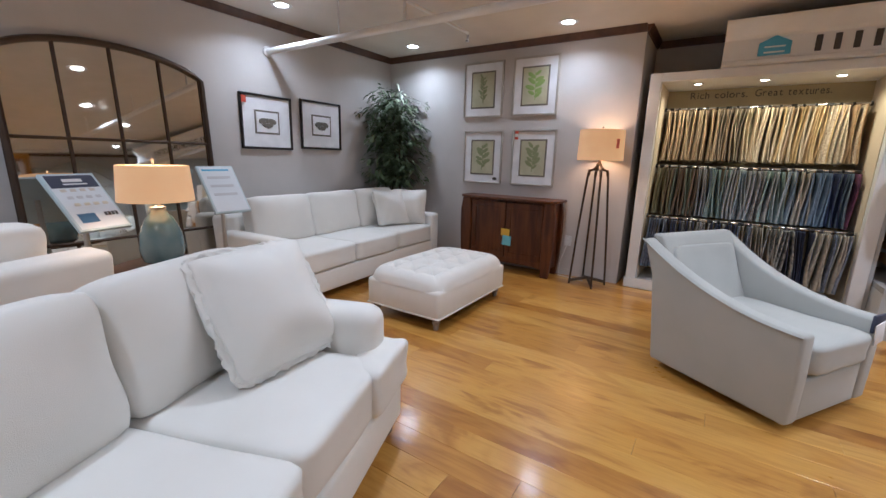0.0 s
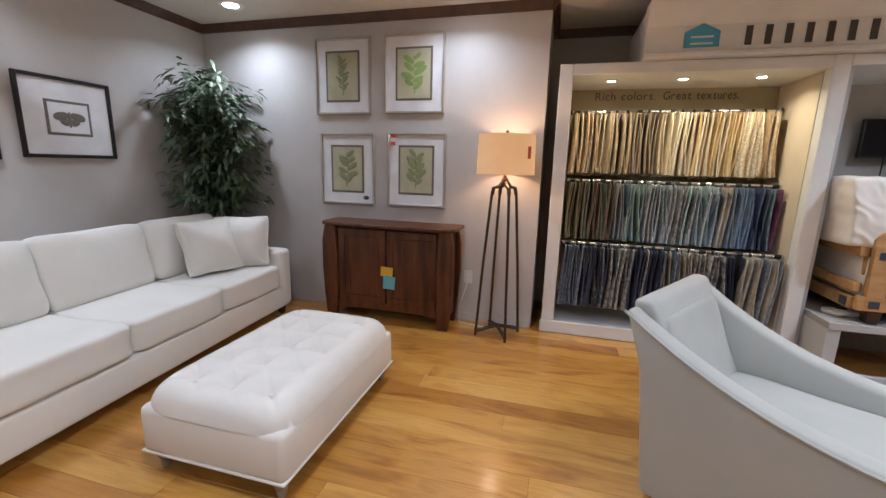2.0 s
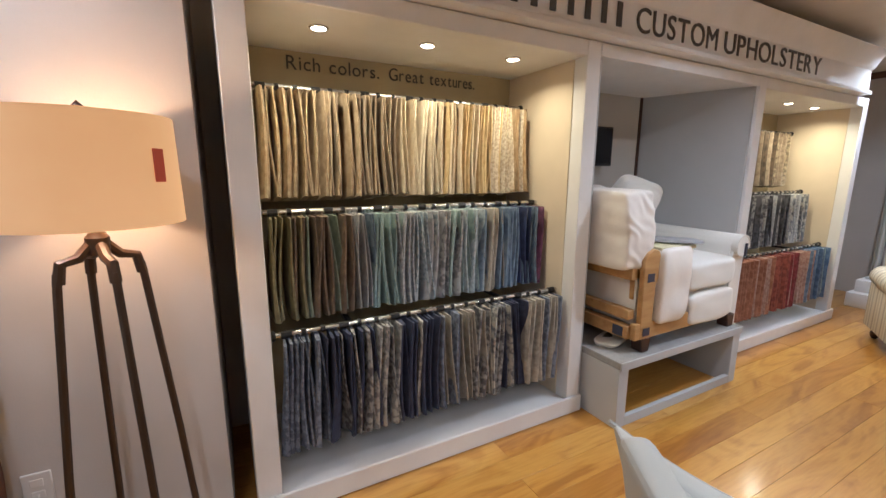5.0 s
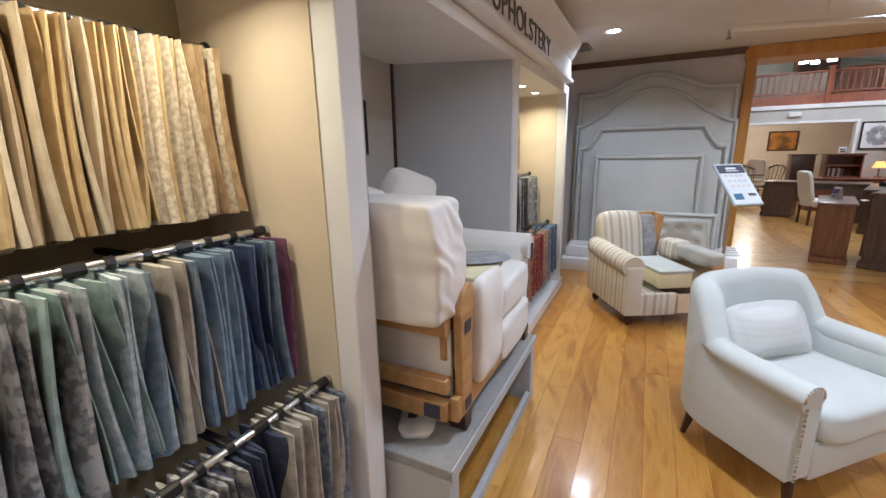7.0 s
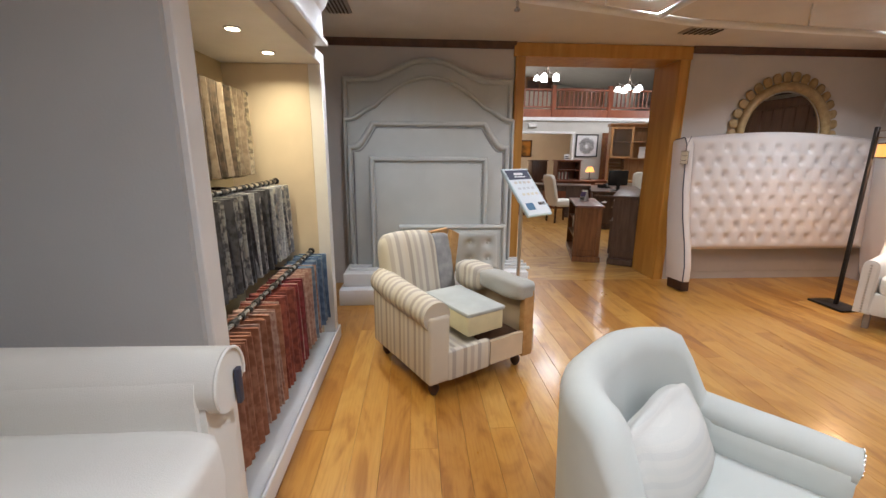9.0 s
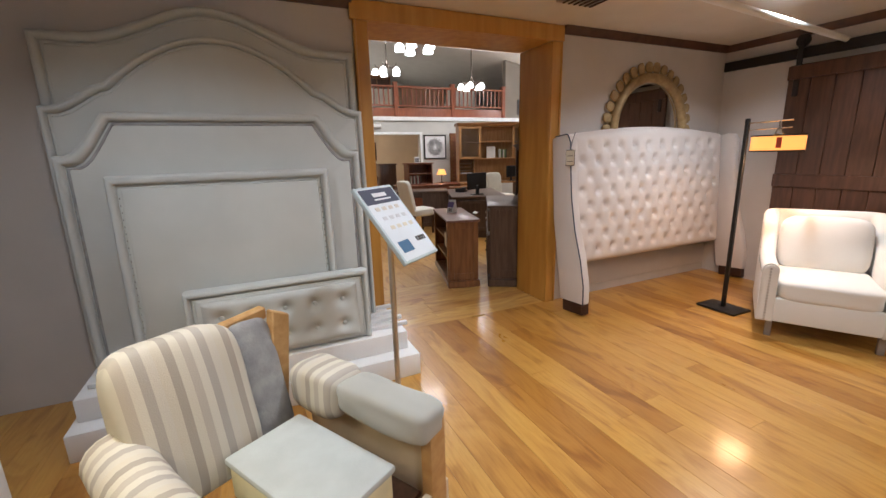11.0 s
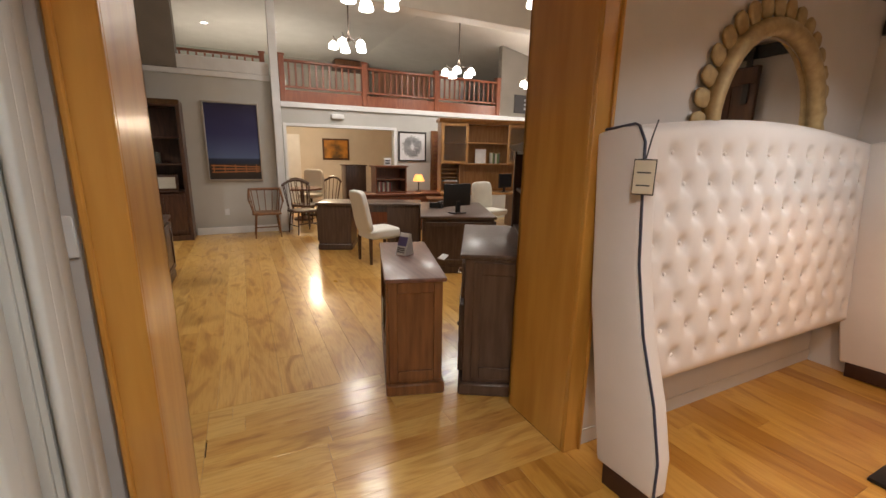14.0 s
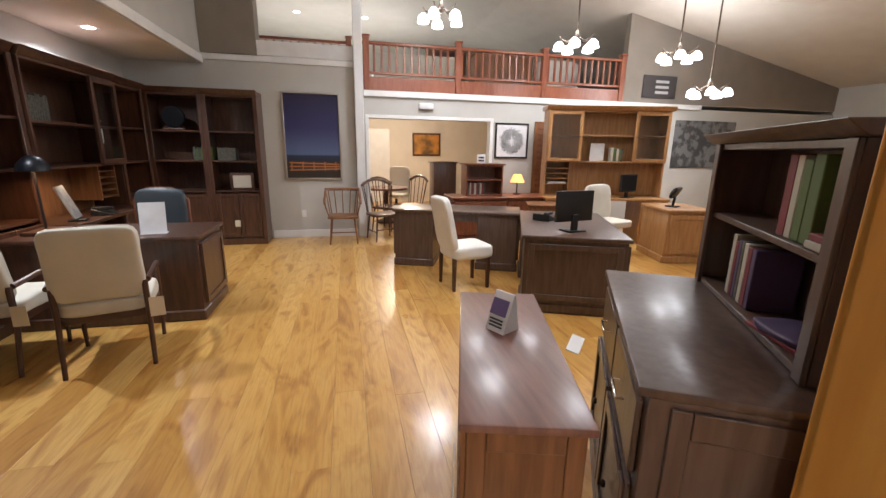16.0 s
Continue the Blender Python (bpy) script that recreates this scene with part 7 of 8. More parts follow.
def wood_chair(name, label, x, y, rz, low=True, material=None, hb=0.86):
    t = thing(name, label, "chair", x, y, 0, rz, group="wooden office chairs")
    mm = material or BROWNOAK
    part("seat", soft(0.46, 0.50, 0.05, (0, 0, 0.44), 7, 7, 0.1), mm, t, "", 60)
    for sx in (-1, 1):
        for sy in (-1, 1):
            part("leg", tube([(sx * 0.16, sy * 0.18, 0.43), (sx * 0.20, sy * 0.22, 0)], 0.018, 8, None, 0.012), mm, t)
    for sy in (-1, 1):
        part("stretcher", tube([(-0.19, sy * 0.205, 0.16), (0.19, sy * 0.205, 0.16)], 0.010, 6), mm, t)
    part("stretcher", tube([(0.19, -0.205, 0.2), (0.19, 0.205, 0.2)], 0.010, 6), mm, t)
    n = 7
    arc = [(-0.20 - 0.05 * math.cos(a), 0.27 * math.sin(a)) for a in [math.pi * (k / (n - 1) - 0.5) for k in range(n)]]
    for k, (ax, ay) in enumerate(arc):
        top = hb - (0.0 if low else 0.10 * (abs(ay) / 0.27) ** 2)
        part("spindle", tube([(ax * 0.85, ay * 0.8, 0.45), (ax - 0.04, ay, top - 0.03)], 0.009, 6), mm, t)
    part("crest", tube([(ax - 0.045, ay * 1.02, hb - (0.0 if low else 0.10 * (abs(ay) / 0.27) ** 2)) for ax, ay in arc], 0.026, 8), mm, t)
    if low:
        for s in (-1, 1):
            part("armrest", tube([(-0.24, s * 0.275, hb - 0.02), (0.0, s * 0.29, hb - 0.16), (0.18, s * 0.28, hb - 0.19)], 0.02, 8), mm, t)
            part("arm_post", tube([(0.14, s * 0.22, 0.45), (0.15, s * 0.28, hb - 0.2)], 0.012, 6), mm, t)
    return t


wood_chair("captain_chair", "low-back brown wooden captain chair by the wall", 13.06, 1.83, 180)
for x, y, rz in ((13.2, 1.16, 200), (14.1, 1.0, -40), (14.3, 0.55, 120)):
    wood_chair("windsor_chair", "dark wooden spindle-back windsor chair", x, y, rz, False, ESPRESSO, 1.02)
t = thing("side_table", "dark round table among windsor chairs", "table", 14.9, 0.95)
part("tabletop", lathe([(0.45, 0.71), (0.46, 0.73), (0.45, 0.75)], n=30), CHERRY, t)
part("pedestal", lathe([(0.22, 0), (0.2, 0.04), (0.05, 0.1), (0.045, 0.71)], n=18), ESPRESSO, t)

# L-shaped desk, turned in the room
LD = -22.5
desk_unit("l_desk", "grey-brown panelled desk with a wide top", 10.20, -0.62, LD, 1.62, 0.94, 0.77, GREYBROWN, GREYBROWN)
desk_unit("l_desk_return", "grey-brown panelled desk return", 11.50, 0.28, LD + 90, 1.62, 0.60, 0.77, GREYBROWN, GREYBROWN)


def parsons_chair(x, y, rz):
    t = thing("parsons_chair", "white upholstered side chair with dark legs", "chair", x, y, 0, rz)
    part("seat", soft(0.50, 0.48, 0.15, (0.02, 0, 0.43), 7, 9, 0.08), IVORY, t, "", 60)
    part("backrest", soft(0.62, 0.46, 0.09, (-0.26, 0, 0.74), 6, 10, 0.05, m=Matrix.Rotation(radians(-12), 4, "Y") @ Matrix.Rotation(math.pi / 2, 4, "Y")), IVORY, t, "", 60)
    for sx in (-1, 1):
        for sy in (-1, 1):
            part("leg", prism([(-0.022, 0.38), (0.022, 0.38), (0.015, 0), (-0.015, 0)], 0.04, "y", (sx * 0.21, sy * 0.19, 0), 0.003), ESPRESSO, t)


parsons_chair(10.52, 0.46, -80)


def monitor(x, y, z, rz, label):
    t = thing("monitor", label, "monitor", x, y, z, rz)
    part("foot", rbox(0.20, 0.16, 0.015, r=0.004), BLACK, t)
    part("neck", rbox(0.07, 0.03, 0.16, (0, 0.02, 0.01), 0.004, 1), BLACK, t)
    part("body", rbox(0.44, 0.04, 0.30, (0, 0, 0.10), 0.008, 2), BLACK, t)
    part("screen", rbox(0.41, 0.003, 0.255, (0, -0.0215, 0.125), 0.001, 1), SCREEN, t)


monitor(9.72, -0.42, 0.77, 100, "black flat monitor on the grey-brown desk")
monitor(12.3, -2.95, 0.78, -70, "black flat monitor on the maple desk")
t = thing("telephone", "black office telephone on the desk", "telephone", 10.4, -0.45, 0.77, 40)
part("body", prism([(-0.1, 0), (0.1, 0), (0.1, 0.08), (-0.1, 0.02)], 0.2, "x", r=0.008), BLACK, t)
part("handset", soft(0.05, 0.2, 0.035, (-0.05, 0, 0.08), 4, 5), BLACK, t, "", 60)

# low cabinet and credenza by the doorway
BA = -15.7
t = thing("low_bookcase", "low brown oak bookcase with a rosy top", "bookcase", 7.525, 1.14, 0, BA)
part("top", rbox(1.10, 0.39, 0.028, (0, 0, 0.772), 0.008, 2), ROSETOP, t)
part("end_panel", slab(-0.52, -0.495, -0.17, 0.17, 0.08, 0.772, r=0.003), BROWNOAK, t)
part("end_panel", slab(0.495, 0.52, -0.17, 0.17, 0.08, 0.772, r=0.003), BROWNOAK, t)
part("back_panel", slab(-0.495, 0.495, -0.17, -0.155, 0.08, 0.772), BROWNOAK, t)
part("inset_frame", slab(-0.533, -0.5205, -0.17, -0.115, 0.10, 0.77, r=0.003), BROWNOAK, t)
part("inset_frame", slab(-0.533, -0.5205, 0.115, 0.17, 0.10, 0.77, r=0.003), BROWNOAK, t)
part("inset_frame", slab(-0.533, -0.5205, -0.114, 0.114, 0.70, 0.77, r=0.003), BROWNOAK, t)
part("inset_frame", slab(-0.533, -0.5205, -0.114, 0.114, 0.10, 0.17, r=0.003), BROWNOAK, t)
part("plinth", slab(-0.545, 0.545, -0.19, 0.19, 0, 0.08, r=0.01), BROWNOAK, t)
for z in (0.30, 0.53):
    part("shelf", slab(-0.495, 0.495, -0.155, 0.165, z, z + 0.022, r=0.002), BROWNOAK, t)
part("front_stile", slab(-0.52, -0.46, 0.1705, 0.188, 0.08, 0.772, r=0.003), BROWNOAK, t)
part("front_stile", slab(0.46, 0.52, 0.1705, 0.188, 0.08, 0.772, r=0.003), BROWNOAK, t)
part("price_card", rbox(0.10, 0.004, 0.16, (-0.50, 0.205, 0.50), 0.001, 1), TAGPAPER, t, "cream paper price card")
t = thing("brochure_stand", "white card with purple print in a clear stand", "brochure stand", 7.62, 1.13, 0.80, 208)
part("card", prism([(-0.05, 0.0), (0.05, 0.0), (0.02, 0.16), (0.012, 0.16)], 0.10, "x", r=0.001), PLASTIC, t)
part("print_block", rbox(0.085, 0.003, 0.07, (0.0, -0.034, 0.07), 0.001, 1, m=Matrix.Rotation(-0.41, 4, "X")), PURPLE, t)
for k in range(3):
    part("text_bar", rbox(0.07, 0.003, 0.008, (0, -0.046 + 0.003 * k, 0.02 + 0.014 * k), 0.0005, 1, m=Matrix.Rotation(-0.41, 4, "X")), INK, t)
t = thing("loose_tag", "white paper tag on a string between the cabinets", "tag", 7.42, 0.90, 0.79, -40)
part("tag_card", rbox(0.15, 0.05, 0.004, (0, 0, 0.012), 0.001, 1, m=Matrix.Rotation(0.2, 4, "X")), PLASTIC, t)

CA = -30
t = thing("credenza_hutch", "grey-brown credenza with an open hutch of books", "credenza", 7.25, 0.53, 0, CA)
part("top", rbox(1.14, 0.44, 0.03, (0.02, 0.045, 0.92), 0.008, 2), GREYBROWN, t)
part("body", slab(-0.54, 0.56, -0.16, 0.235, 0.09, 0.92, r=0.004), GREYBROWN, t)
part("plinth", slab(-0.565, 0.585, -0.17, 0.26, 0, 0.09, r=0.012), GREYBROWN, t)
part("rear_case", slab(-0.40, 0.56, -0.35, -0.1605, 0, 0.95, r=0.004), GREYBROWN, t)
for a in ((-0.18, -0.13, 0.12, 0.9), (0.13, 0.18, 0.12, 0.9), (-0.129, 0.129, 0.82, 0.9), (-0.129, 0.129, 0.12, 0.2)):
    part("end_frame", slab(-0.552, -0.5405, a[0], a[1], a[2], a[3], r=0.003), GREYBROWN, t)
for k in range(2):
    x0 = -0.52 + 0.53 * k
    panel_door(t, x0, x0 + 0.50, 0, 0.14, 0.60, Matrix.Translation((0.02, 0.235, 0)) @ Matrix.Rotation(math.pi, 4, "Z"), GREYBROWN, x0 + 0.25)
    part("drawer", slab(x0 + 0.02, x0 + 0.52, 0.236, 0.255, 0.65, 0.88, r=0.004), GREYBROWN, t)
    part("drawer_pull", tube([(x0 + 0.21, 0.255, 0.765), (x0 + 0.21, 0.28, 0.765), (x0 + 0.33, 0.28, 0.765), (x0 + 0.33, 0.255, 0.765)], 0.005, 6), CHROME, t)
# the hutch stands on the rear of the top and opens to +y
case(t, "hutch", 0.98, 0.21, 0.951, 1.58, Matrix.Translation((0.07, -0.255, 0)) @ Matrix.Rotation(math.pi, 4, "Z"), GREYBROWN, (1.26,))
part("hutch_stile", slab(-0.42, -0.37, -0.1495, -0.135, 0.951, 1.58, r=0.003), GREYBROWN, t)
part("hutch_stile", slab(0.51, 0.56, -0.1495, -0.135, 0.951, 1.58, r=0.003), GREYBROWN, t)
part("hutch_cornice", prism([(-0.37, 1.581), (-0.13, 1.581), (-0.10, 1.605), (-0.085, 1.62), (-0.37, 1.62)], 1.06, "x", (0.07, 0, 0), r=0.003), GREYBROWN, t)
M = pose(7.25, 0.53, 0, 0, 0, CA)


def on_credenza(x, y):
    v = M @ Vector((x, y, 0))
    return v.x, v.y


x, y = on_credenza(-0.22, -0.255)
books("book_row", "mixed upright books on the hutch shelf", x, y, 1.286, 4, 0.25, CA, [GREENBOOK, GREENBOOK, CREAMBOOK, REDBOOK], 6, 0.05, 0.15)
x, y = on_credenza(-0.30, -0.25)
t = thing("book_stack", "small stack of red and cream books", "books", x, y, 1.286, CA)
part("book", rbox(0.14, 0.17, 0.022, (0, 0, 0), 0.003, 1), CREAMBOOK, t)
part("book", rbox(0.13, 0.16, 0.02, (0, 0, 0.0225), 0.003, 1), REDBOOK, t)
x, y = on_credenza(0.08, -0.255)
books("book_row", "mixed upright books on the hutch shelf", x, y, 0.977, 7, 0.24, CA, [PLUMBOOK, REDBOOK, CREAMBOOK, DARKBOOK], 7, 0.035, 0.15)
x, y = on_credenza(-0.16, -0.23)
t = thing("open_book", "open dark red book lying on the lower shelf", "book", x, y, 0.977, CA + 12)
part("cover", rbox(0.24, 0.15, 0.012, r=0.002), REDBOOK, t)
part("page_block", soft(0.22, 0.15, 0.03, (0, 0, 0.02), 5, 6, 0.2), PLUMBOOK, t, "", 60)

# honey maple hutch desk
t = thing("hutch_desk", "honey maple hutch desk with glass upper doors", "hutch desk", 12.55, -2.62, 0, -104)
part("worktop", rbox(2.1, 0.66, 0.04, (0, 0, 0.74), 0.008, 2), HONEY, t)
for s in (-1, 1):
    part("pedestal", slab(min(s * 0.58, s * 1.03), max(s * 0.58, s * 1.03), -0.30, 0.30, 0.0, 0.74, r=0.004), HONEY, t)
case(t, "hutch", 2.06, 0.34, 1.36, 2.22, Matrix.Translation((0, 0.14, 0)), HONEY, (1.80,))
part("cornice", prism([(0.32, 2.221), (-0.06, 2.221), (-0.10, 2.26), (-0.12, 2.29), (0.32, 2.29)], 2.14, "x", r=0.004), HONEY, t)
for s in (-1, 1):
    panel_door(t, min(s * 0.44, s * 1.02), max(s * 0.44, s * 1.02), -0.035, 1.38, 2.20, I4, HONEY, s * 0.49, GLASS)
    part("hutch_side", slab(s * 1.015 - 0.015, s * 1.015 + 0.015, 0.0, 0.31, 0.78, 1.36, r=0.003), HONEY, t)
part("back_panel", slab(-1.0, 1.0, 0.29, 0.305, 0.78, 1.36), HONEY, t)
for k in range(4):
    part("letter_slot", slab(-0.98, -0.60, 0.0, 0.28, 0.98 + 0.09 * k, 0.99 + 0.09 * k), HONEY, t)
part("slot_side", slab(-0.61, -0.595, 0.0, 0.28, 0.78, 1.36), HONEY, t)
part("paper_stack", rbox(0.3, 0.2, 0.03, (-0.79, 0.13, 0.992), 0.003, 1), MATBOARD, t)
books("book_row", "short row of upright books in the hutch", 12.62, -2.75, 1.387, 6, 0.22, -104, [CREAMBOOK, GREENBOOK, DARKBOOK], 8)
t = thing("photo_stand", "white certificate standing in the hutch", "picture frame", 12.66, -2.52, 1.387, -104)
part("frame_body", rbox(0.24, 0.02, 0.30, r=0.004), MATBOARD, t)
t = desk_unit("maple_return", "honey maple desk return with panelled sides", 11.25, -3.02, -14, 0.78, 0.62, 0.77, HONEY, HONEY, open_knee=False)
t = thing("card_terminal", "grey card terminal on the maple desk", "terminal", 11.25, -2.95, 0.77, 120)
part("stand", tube([(0, 0, 0), (0, 0.02, 0.14)], 0.02, 8), BLACK, t)
part("foot", rbox(0.16, 0.16, 0.015, r=0.004), BLACK, t)
part("display", rbox(0.22, 0.04, 0.17, (0, -0.02, 0.13), 0.008, 2, m=Matrix.Rotation(-0.5, 4, "X")), BLACK, t)
part("screen", rbox(0.18, 0.003, 0.12, (0, -0.047, 0.165), 0.001, 1, m=Matrix.Rotation(-0.5, 4, "X")), GREYISH, t)
t = thing("office_chair", "cream upholstered swivel office chair", "office chair", 11.75, -2.25, 0, 196)
part("backrest", soft(0.56, 0.54, 0.11, (-0.24, 0, 0.76), 5, 9, 0.1, m=Matrix.Rotation(radians(-8), 4, "Y") @ Matrix.Rotation(math.pi / 2, 4, "Y")), LINEN, t, "", 60)
part("seat", soft(0.5, 0.52, 0.12, (0.03, 0, 0.46), 6, 8, 0.1), LINEN, t, "", 60)
part("column", tube([(0, 0, 0.08), (0, 0, 0.40)], 0.03, 10), BLACK, t)
for k in range(5):
    a = 2 * math.pi * k / 5
    part("spoke", tube([(0, 0, 0.11), (0.28 * math.cos(a), 0.28 * math.sin(a), 0.06)], 0.022, 6, None, 0.015), BROWNDARK, t)
    part("caster", lathe([(0.03, -0.02), (0.03, 0.02)], (0.28 * math.cos(a), 0.28 * math.sin(a), 0.031), 10, m=Matrix.Rotation(math.pi / 2, 4, "X")), BLACK, t)

# cherry reception group before the back wall
desk_unit("reception_desk", "long cherry desk with a plain panelled front", 13.0, -0.92, -90, 1.9, 0.60, 0.77, CHERRY, CHERRY, open_knee=False)
t = thing("glass_bookcase", "small cherry bookcase of books standing on the desk", "bookcase", 13.02, -0.55, 0.77, -90)
case(t, "case", 0.66, 0.34, 0.0, 0.52, I4, CHERRY, (0.26,))
part("top", rbox(0.72, 0.40, 0.03, (0, 0, 0.521), 0.006, 2), CHERRY, t)
books("book_row", "row of pale books in the small bookcase", 13.0, -0.30, 0.796, 9, 0.2, -90, [CREAMBOOK, REDBOOK, DARKBOOK], 9)
t = thing("acrylic_sign", "small white sign card on the bookcase", "sign", 13.0, -0.52, 1.322, -90)
part("notice", rbox(0.14, 0.01, 0.15, r=0.001), MATBOARD, t)
part("text_bar", rbox(0.10, 0.002, 0.03, (0, -0.0065, 0.08), 0.0005, 1), INK, t)
part("text_bar", rbox(0.10, 0.002, 0.03, (0, -0.0065, 0.03), 0.0005, 1), INK, t)
t = thing("table_lamp", "small copper lamp glowing on the desk", "table lamp", 13.1, -1.25, 0.77)
part("base", lathe([(0.07, 0), (0.06, 0.02), (0.012, 0.03), (0.012, 0.3)], n=14), BRONZE, t)
part("shade", lathe([(0.13, 0.22), (0.07, 0.36), (0.066, 0.36), (0.126, 0.22)], n=22), AMBER, t, "lit amber shade", 30)
bulb("copper_lamp_bulb", 13.1, -1.25, 0.97, 2.5, 0.03, (1.0, 0.55, 0.22))
t = thing("small_table", "small brown wooden table behind the desk", "table", 12.1, -1.35, 0, -20)
part("tabletop", rbox(0.5, 0.62, 0.03, (0, 0, 0.70), 0.006, 2), BROWNOAK, t)
part("apron", rbox(0.44, 0.54, 0.10, (0, 0, 0.60), 0.004, 1), BROWNOAK, t)
for sx in (-1, 1):
    for sy in (-1, 1):
        part("leg", prism([(-0.022, 0.62), (0.022, 0.62), (0.014, 0), (-0.014, 0)], 0.04, "y", (sx * 0.2, sy * 0.25, 0), 0.003), BROWNOAK, t)
t = thing("framed_print", "square black framed grey dandelion print", "framed print", XB - 0.001, -1.29, 1.40, -90)
for a in ((-0.33, -0.30, 0, 0.64), (0.30, 0.33, 0, 0.64), (-0.30, 0.30, 0, 0.03), (-0.30, 0.30, 0.61, 0.64)):
    part("frame_bar", slab(a[0], a[1], -0.03, 0, a[2], a[3], r=0.003), BLACK, t)
part("mat_board", slab(-0.30, 0.30, -0.012, -0.004, 0.03, 0.61), MATBOARD, t)
b = bmx()
rng = random.Random(12)
for k in range(90):
    a, r0 = 2 * math.pi * k / 90, rng.uniform(0.03, 0.12)
    r1 = rng.uniform(0.19, 0.25)
    tube([(r0 * math.cos(a), -0.014, 0.32 + r0 * math.sin(a)), (r1 * math.cos(a), -0.014, 0.32 + r1 * math.sin(a))], 0.004, 4, b, 0.008)
part("seed_head", b, GREYCLOTH, t, "grey seed head print")
t = thing("wood_panel_door", "brown wooden louvred panel on the wall", "panel", XB - 0.001, -2.12, 0.0, -90)
part("frame_body", slab(-0.38, 0.38, -0.04, 0, 0.02, 2.08, r=0.005), BROWNOAK, t)
for k in range(18):
    part("louvre", rbox(0.62, 0.012, 0.07, (0, -0.047, 0.12 + 0.107 * k), 0.003, 1, m=Matrix.Rotation(-0.25, 4, "X")), CHERRY, t)
t = thing("emergency_light", "white wall-mounted emergency light", "emergency light", XB - 0.001, 0.35, 2.22, -90)
part("housing", rbox(0.26, 0.07, 0.10, (0, -0.035, 0), 0.02, 3), PLASTIC, t)
t = thing("wall_outlet", "white wall outlet above the baseboard", "outlet", XB - 0.001, 2.5, 0.36, -90)
part("cover_plate", slab(-0.04, 0.04, -0.008, 0, 0, 0.12, r=0.003), PLASTIC, t)
part("socket", slab(-0.018, 0.018, -0.011, -0.008, 0.03, 0.09, r=0.002), WHITE, t)
t = thing("wall_map", "large dark abstract panel on the far wall", "wall art", XB - 0.001, -5.6, 1.25, -90)
part("panel", slab(-0.75, 0.75, -0.03, 0, 0, 0.95, r=0.004), mat("dark_stone_print", (0.16, 0.16, 0.16), 0.6, col2=(0.05, 0.05, 0.05), scale=6, mix=(0.45, 0.55)), t)

# passage furniture
t = thing("tall_cabinet", "dark tall cabinet in the passage", "cabinet", 15.2, -0.35)
part("body", rbox(0.5, 0.5, 1.25, (0, 0, 0), 0.006, 2), ESPRESSO, t)
part("top", rbox(0.56, 0.56, 0.03, (0, 0, 1.251), 0.006, 2), ESPRESSO, t)
t = thing("office_chair", "white upholstered swivel chair in the passage", "office chair", 15.6, 0.65, 0, 150)
part("backrest", soft(0.6, 0.5, 0.1, (-0.22, 0, 0.85), 5, 8, 0.1, m=Matrix.Rotation(math.pi / 2, 4, "Y")), IVORY, t, "", 60)
part("seat", soft(0.5, 0.5, 0.1, (0.03, 0, 0.5), 6, 7, 0.1), IVORY, t, "", 60)
part("column", tube([(0, 0, 0.05), (0, 0, 0.46)], 0.03, 8), BLACK, t)
part("base", lathe([(0.28, 0), (0.28, 0.03), (0.05, 0.08)], n=5), BLACK, t)
t = thing("framed_painting", "small framed orange landscape painting", "painting", 18.49, -0.6, 1.35, -90)
part("frame_body", slab(-0.42, 0.42, -0.03, 0, 0, 0.66, r=0.005), ESPRESSO, t)
part("canvas", slab(-0.37, 0.37, -0.034, -0.0305, 0.05, 0.61), mat("orange_landscape_paint", (0.50, 0.22, 0.03), 0.6, col2=(0.10, 0.06, 0.02), scale=4), t)
setting("door_3", slab(18.46, 18.498, 0.5, 1.5, 0, 2.1, r=0.004), WHITE, "white panelled door at the passage end", "door")
t = thing("table_lamp", "glowing lamp at the passage end", "table lamp", 17.9, 2.45, 0.9)
part("base", lathe([(0.08, 0), (0.1, 0.1), (0.03, 0.28), (0.012, 0.34)], n=14), BRONZE, t)
part("shade", lathe([(0.2, 0.3), (0.13, 0.55), (0.126, 0.55), (0.196, 0.3)], n=22), SHADE, t, "lit cream shade", 30)
t = thing("console_table", "dark console table at the passage end", "table", 17.9, 2.45)
part("tabletop", rbox(0.5, 1.0, 0.04, (0, 0, 0.86), 0.006, 2), ESPRESSO, t)
for sx in (-1, 1):
    for sy in (-1, 1):
        part("leg", rbox(0.05, 0.05, 0.86, (sx * 0.2, sy * 0.44, 0), 0.004, 1), ESPRESSO, t)

# ---- loft balustrade ----
def balustrade(label, x, y0, y1, z0, z1, posts, pitch, board):
    t = thing("balustrade", label, "balustrade", x, 0)
    if board:
        part("fascia_board", slab(-0.03, 0.03, y0, y1, z0 - board, z0, r=0.004), REDWOOD, t)
    part("handrail", slab(-0.045, 0.045, y0, y1, z1 - 0.05, z1, r=0.012), REDWOOD, t)
    part("lower_rail", slab(-0.03, 0.03, y0, y1, z0 + 0.04, z0 + 0.08, r=0.005), REDWOOD, t)
    for p in posts:
        part("newel_post", slab(-0.06, 0.06, p - 0.05, p + 0.05, z0 - board, z1 + 0.06, r=0.008), REDWOOD, t)
        part("post_cap", rbox(0.15, 0.13, 0.03, (0, p, z1 + 0.061), 0.01, 2), REDWOOD, t)
    n = int((y1 - y0) / pitch)
    for k in range(n):
        yy = y0 + (k + 0.5) * (y1 - y0) / n
        if min(abs(yy - p) for p in posts) > 0.06:
            part("baluster", rbox(0.035, 0.035, z1 - z0 - 0.13, (0, yy, z0 + 0.08), 0.004, 1), REDWOOD, t)


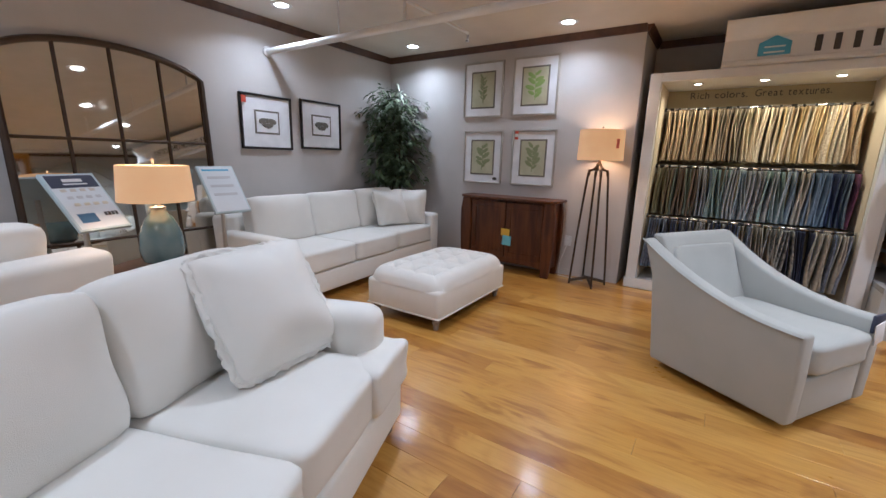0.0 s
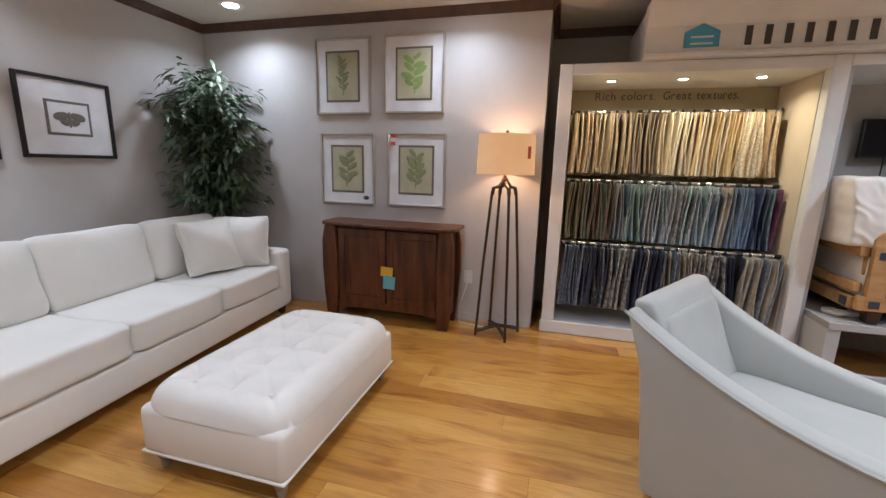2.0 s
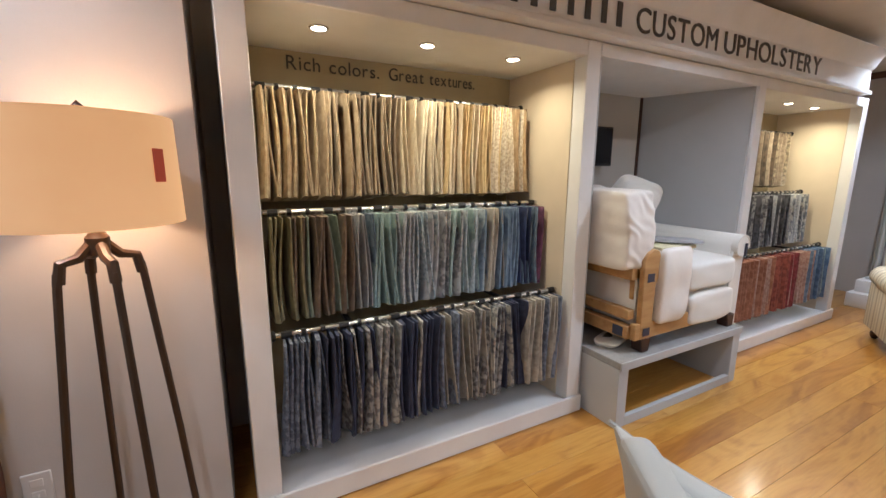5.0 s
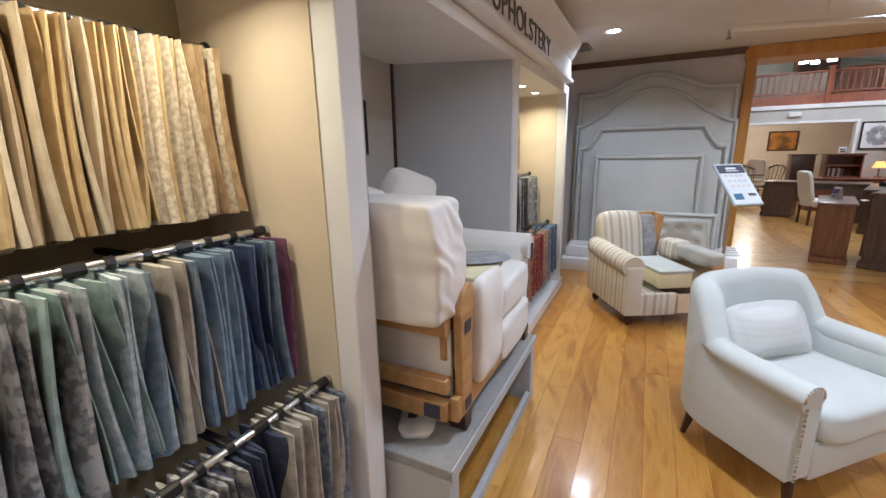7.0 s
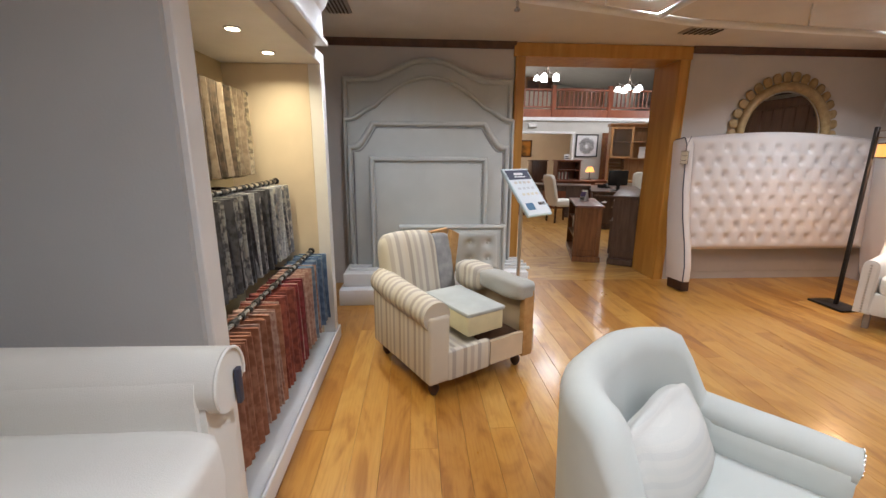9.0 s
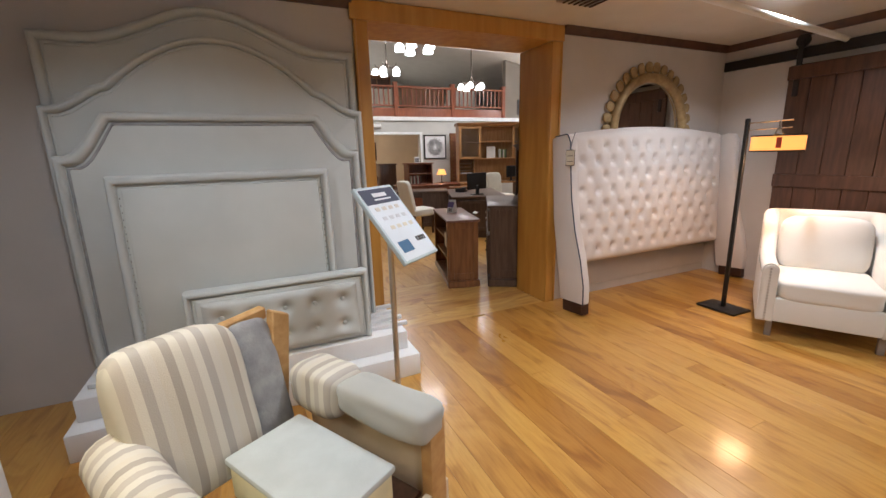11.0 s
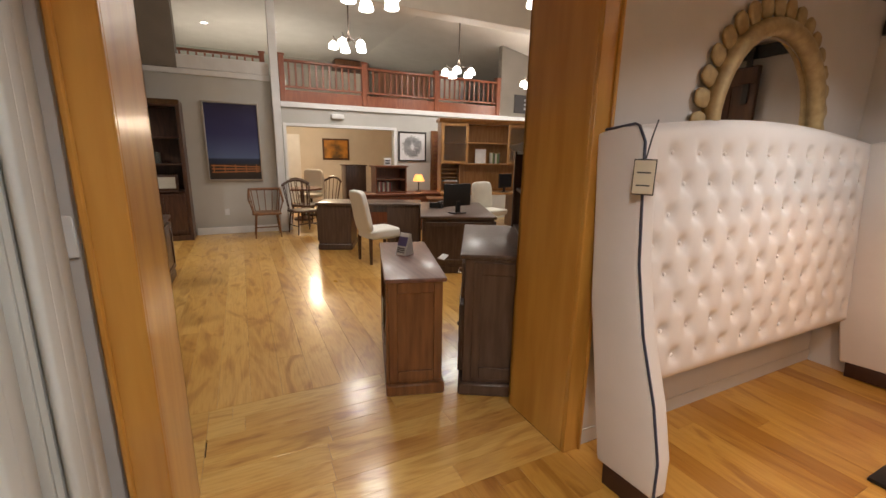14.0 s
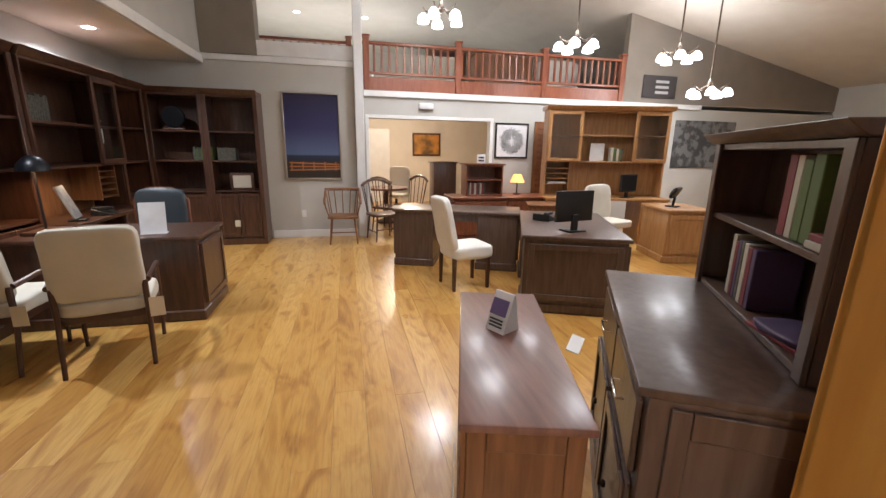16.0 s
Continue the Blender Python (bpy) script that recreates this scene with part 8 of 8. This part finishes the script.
balustrade("reddish cherry loft balustrade with square balusters", XB + 0.03, -3.55, 1.42, 2.72, 3.27, (1.36, -0.23, -1.87, -3.50), 0.125, 0.215)
balustrade("reddish cherry loft balustrade beyond the parapet", XB + 1.2, 1.58, 3.6, 2.62, 3.5, (1.62, 3.5), 0.14, 0.0)
setting("wall_upper_right", slab(XB + 0.001, XB + 0.14, -9.0, -3.57, 2.505, HC - 0.01), TAUPE, "taupe upper wall beside the loft", "wall")
t = thing("wall_sign", "small dark framed sign on the taupe wall", "sign", XB, -4.35, 2.60, -90)
part("sign_board", slab(-0.38, 0.38, -0.03, 0, 0, 0.42, r=0.004), INK, t)
for k in range(3):
    part("text_bar", slab(-0.1, 0.2, -0.033, -0.0305, 0.08 + 0.1 * k, 0.13 + 0.1 * k), GREYISH, t)
t = thing("loft_bed", "white upholstered bed in the loft", "bed", 15.8, 0.3, 2.62)
part("headboard", rbox(0.12, 1.7, 0.75, (-0.9, 0, 0), 0.03, 3), LINEN, t)
part("mattress", soft(1.8, 1.6, 0.35, (0.05, 0, 0.45), 9, 8, 0.03), IVORY, t, "", 60)
part("bed_base", rbox(1.8, 1.6, 0.28, (0.05, 0, 0), 0.02, 2), LINEN, t)
t = thing("loft_dresser", "dark wooden dresser in the loft", "dresser", 15.2, -1.6, 2.62)
part("body", rbox(0.5, 1.3, 0.85, (0, 0, 0), 0.008, 2), BROWNOAK, t)
part("top", rbox(0.55, 1.36, 0.03, (0, 0, 0.851), 0.006, 2), BROWNOAK, t)
t = thing("loft_armoire", "tall wooden armoire with patterned doors in the loft", "armoire", 19.1, -1.3, 2.62)
part("body", rbox(0.55, 1.1, 1.85, (0, 0, 0), 0.01, 2), BROWNOAK, t)
for s in (-1, 1):
    part("door", rbox(0.02, 0.46, 1.5, (-0.287, s * 0.26, 0.2), 0.006, 2), ESPRESSO, t)
t = thing("loft_sofa", "white slipcovered loft armchair row", "sofa", 15.4, -2.9, 2.62)
part("seat", soft(0.7, 1.0, 0.3, (0, 0, 0.3), 7, 7, 0.05), IVORY, t, "", 60)
part("backrest", soft(0.2, 1.0, 0.7, (-0.35, 0, 0.5), 6, 7, 0.05), IVORY, t, "", 60)
part("base", rbox(0.6, 0.9, 0.16, (0, 0, 0), 0.01, 1), LINEN, t)

# ---- floors, board by board ----
def boards(parent, x0, x1, y0, y1, width, lmin, lmax, material, along_x=True, seed=1):
    rng = random.Random(seed)
    b = bmesh.new()
    bmesh.ops.create_cube(b, size=1)
    bmesh.ops.translate(b, vec=(0, 0, -0.5), verts=b.verts)
    bmesh.ops.scale(b, vec=(1, width - 0.0009, 0.018), verts=b.verts)
    top = [e for e in b.edges if all(v.co.z > -0.001 for v in e.verts) and abs(e.verts[0].co.y - e.verts[1].co.y) < 1e-5]
    bmesh.ops.bevel(b, geom=top, offset=0.0009, segments=1, affect="EDGES")
    me = mesh_of("floor_board", b, material, 20)
    a0, a1, c0, c1 = (x0, x1, y0, y1) if along_x else (y0, y1, x0, x1)
    c = c0 + width / 2
    while c < c1:
        a = a0 - rng.uniform(0, lmin)
        while a < a1:
            ln = rng.uniform(lmin, lmax)
            s, e = max(a, a0), min(a + ln, a1)
            if e - s > 0.05:
                o = new("floor_board", me)
                o.parent = parent
                mid = (s + e) / 2
                o.matrix_basis = (pose(mid, c, rng.uniform(-0.0006, 0.0)) if along_x else pose(c, mid, 0, 0, 0, 90)) @ Matrix.Diagonal((e - s - 0.0016, 1, 1, 1))
            a += ln
        c += width


fl = setting("floor", slab(XW - 0.15, XC, -6.3, 5.27, -0.1, -0.0185), SUBFLOOR, "honey oak plank showroom floor with a satin finish", "floor")
boards(fl, XW, XC, -1.75, 5.12, 0.1475, 1.5, 3.4, PLANK, True, 3)
boards(fl, XW, 2.6, -6.2, -1.75, 0.1475, 3.0, 5.4, PLANK, True, 5)
f2 = setting("floor_threshold", slab(XC, 7.36, -2.0, YL, -0.1, -0.0185), SUBFLOOR, "cross-laid pale oak boards at the doorway", "floor")
boards(f2, XC, 7.36, D0, D1, 0.145, 0.6, 1.7, PLANK_Y, False, 7)
boards(f2, XD, 7.36, D1, YL, 0.14, 0.9, 1.7, PLANK_Y, False, 8)
boards(f2, XD, 7.36, -2.0, D0, 0.14, 0.9, 1.7, PLANK_Y, False, 9)
f3 = setting("floor_office", slab(7.36, 18.5, -9.0, YL, -0.1, -0.0185), SUBFLOOR, "glossy pale oak plank office floor", "floor")
boards(f3, 7.36, 18.5, -4.2, YL, 0.19, 2.0, 4.4, PLANK_O, True, 11)
boards(f3, 7.36, 13.5, -9.0, -4.2, 0.3, 4.0, 6.0, PLANK_O, True, 12)
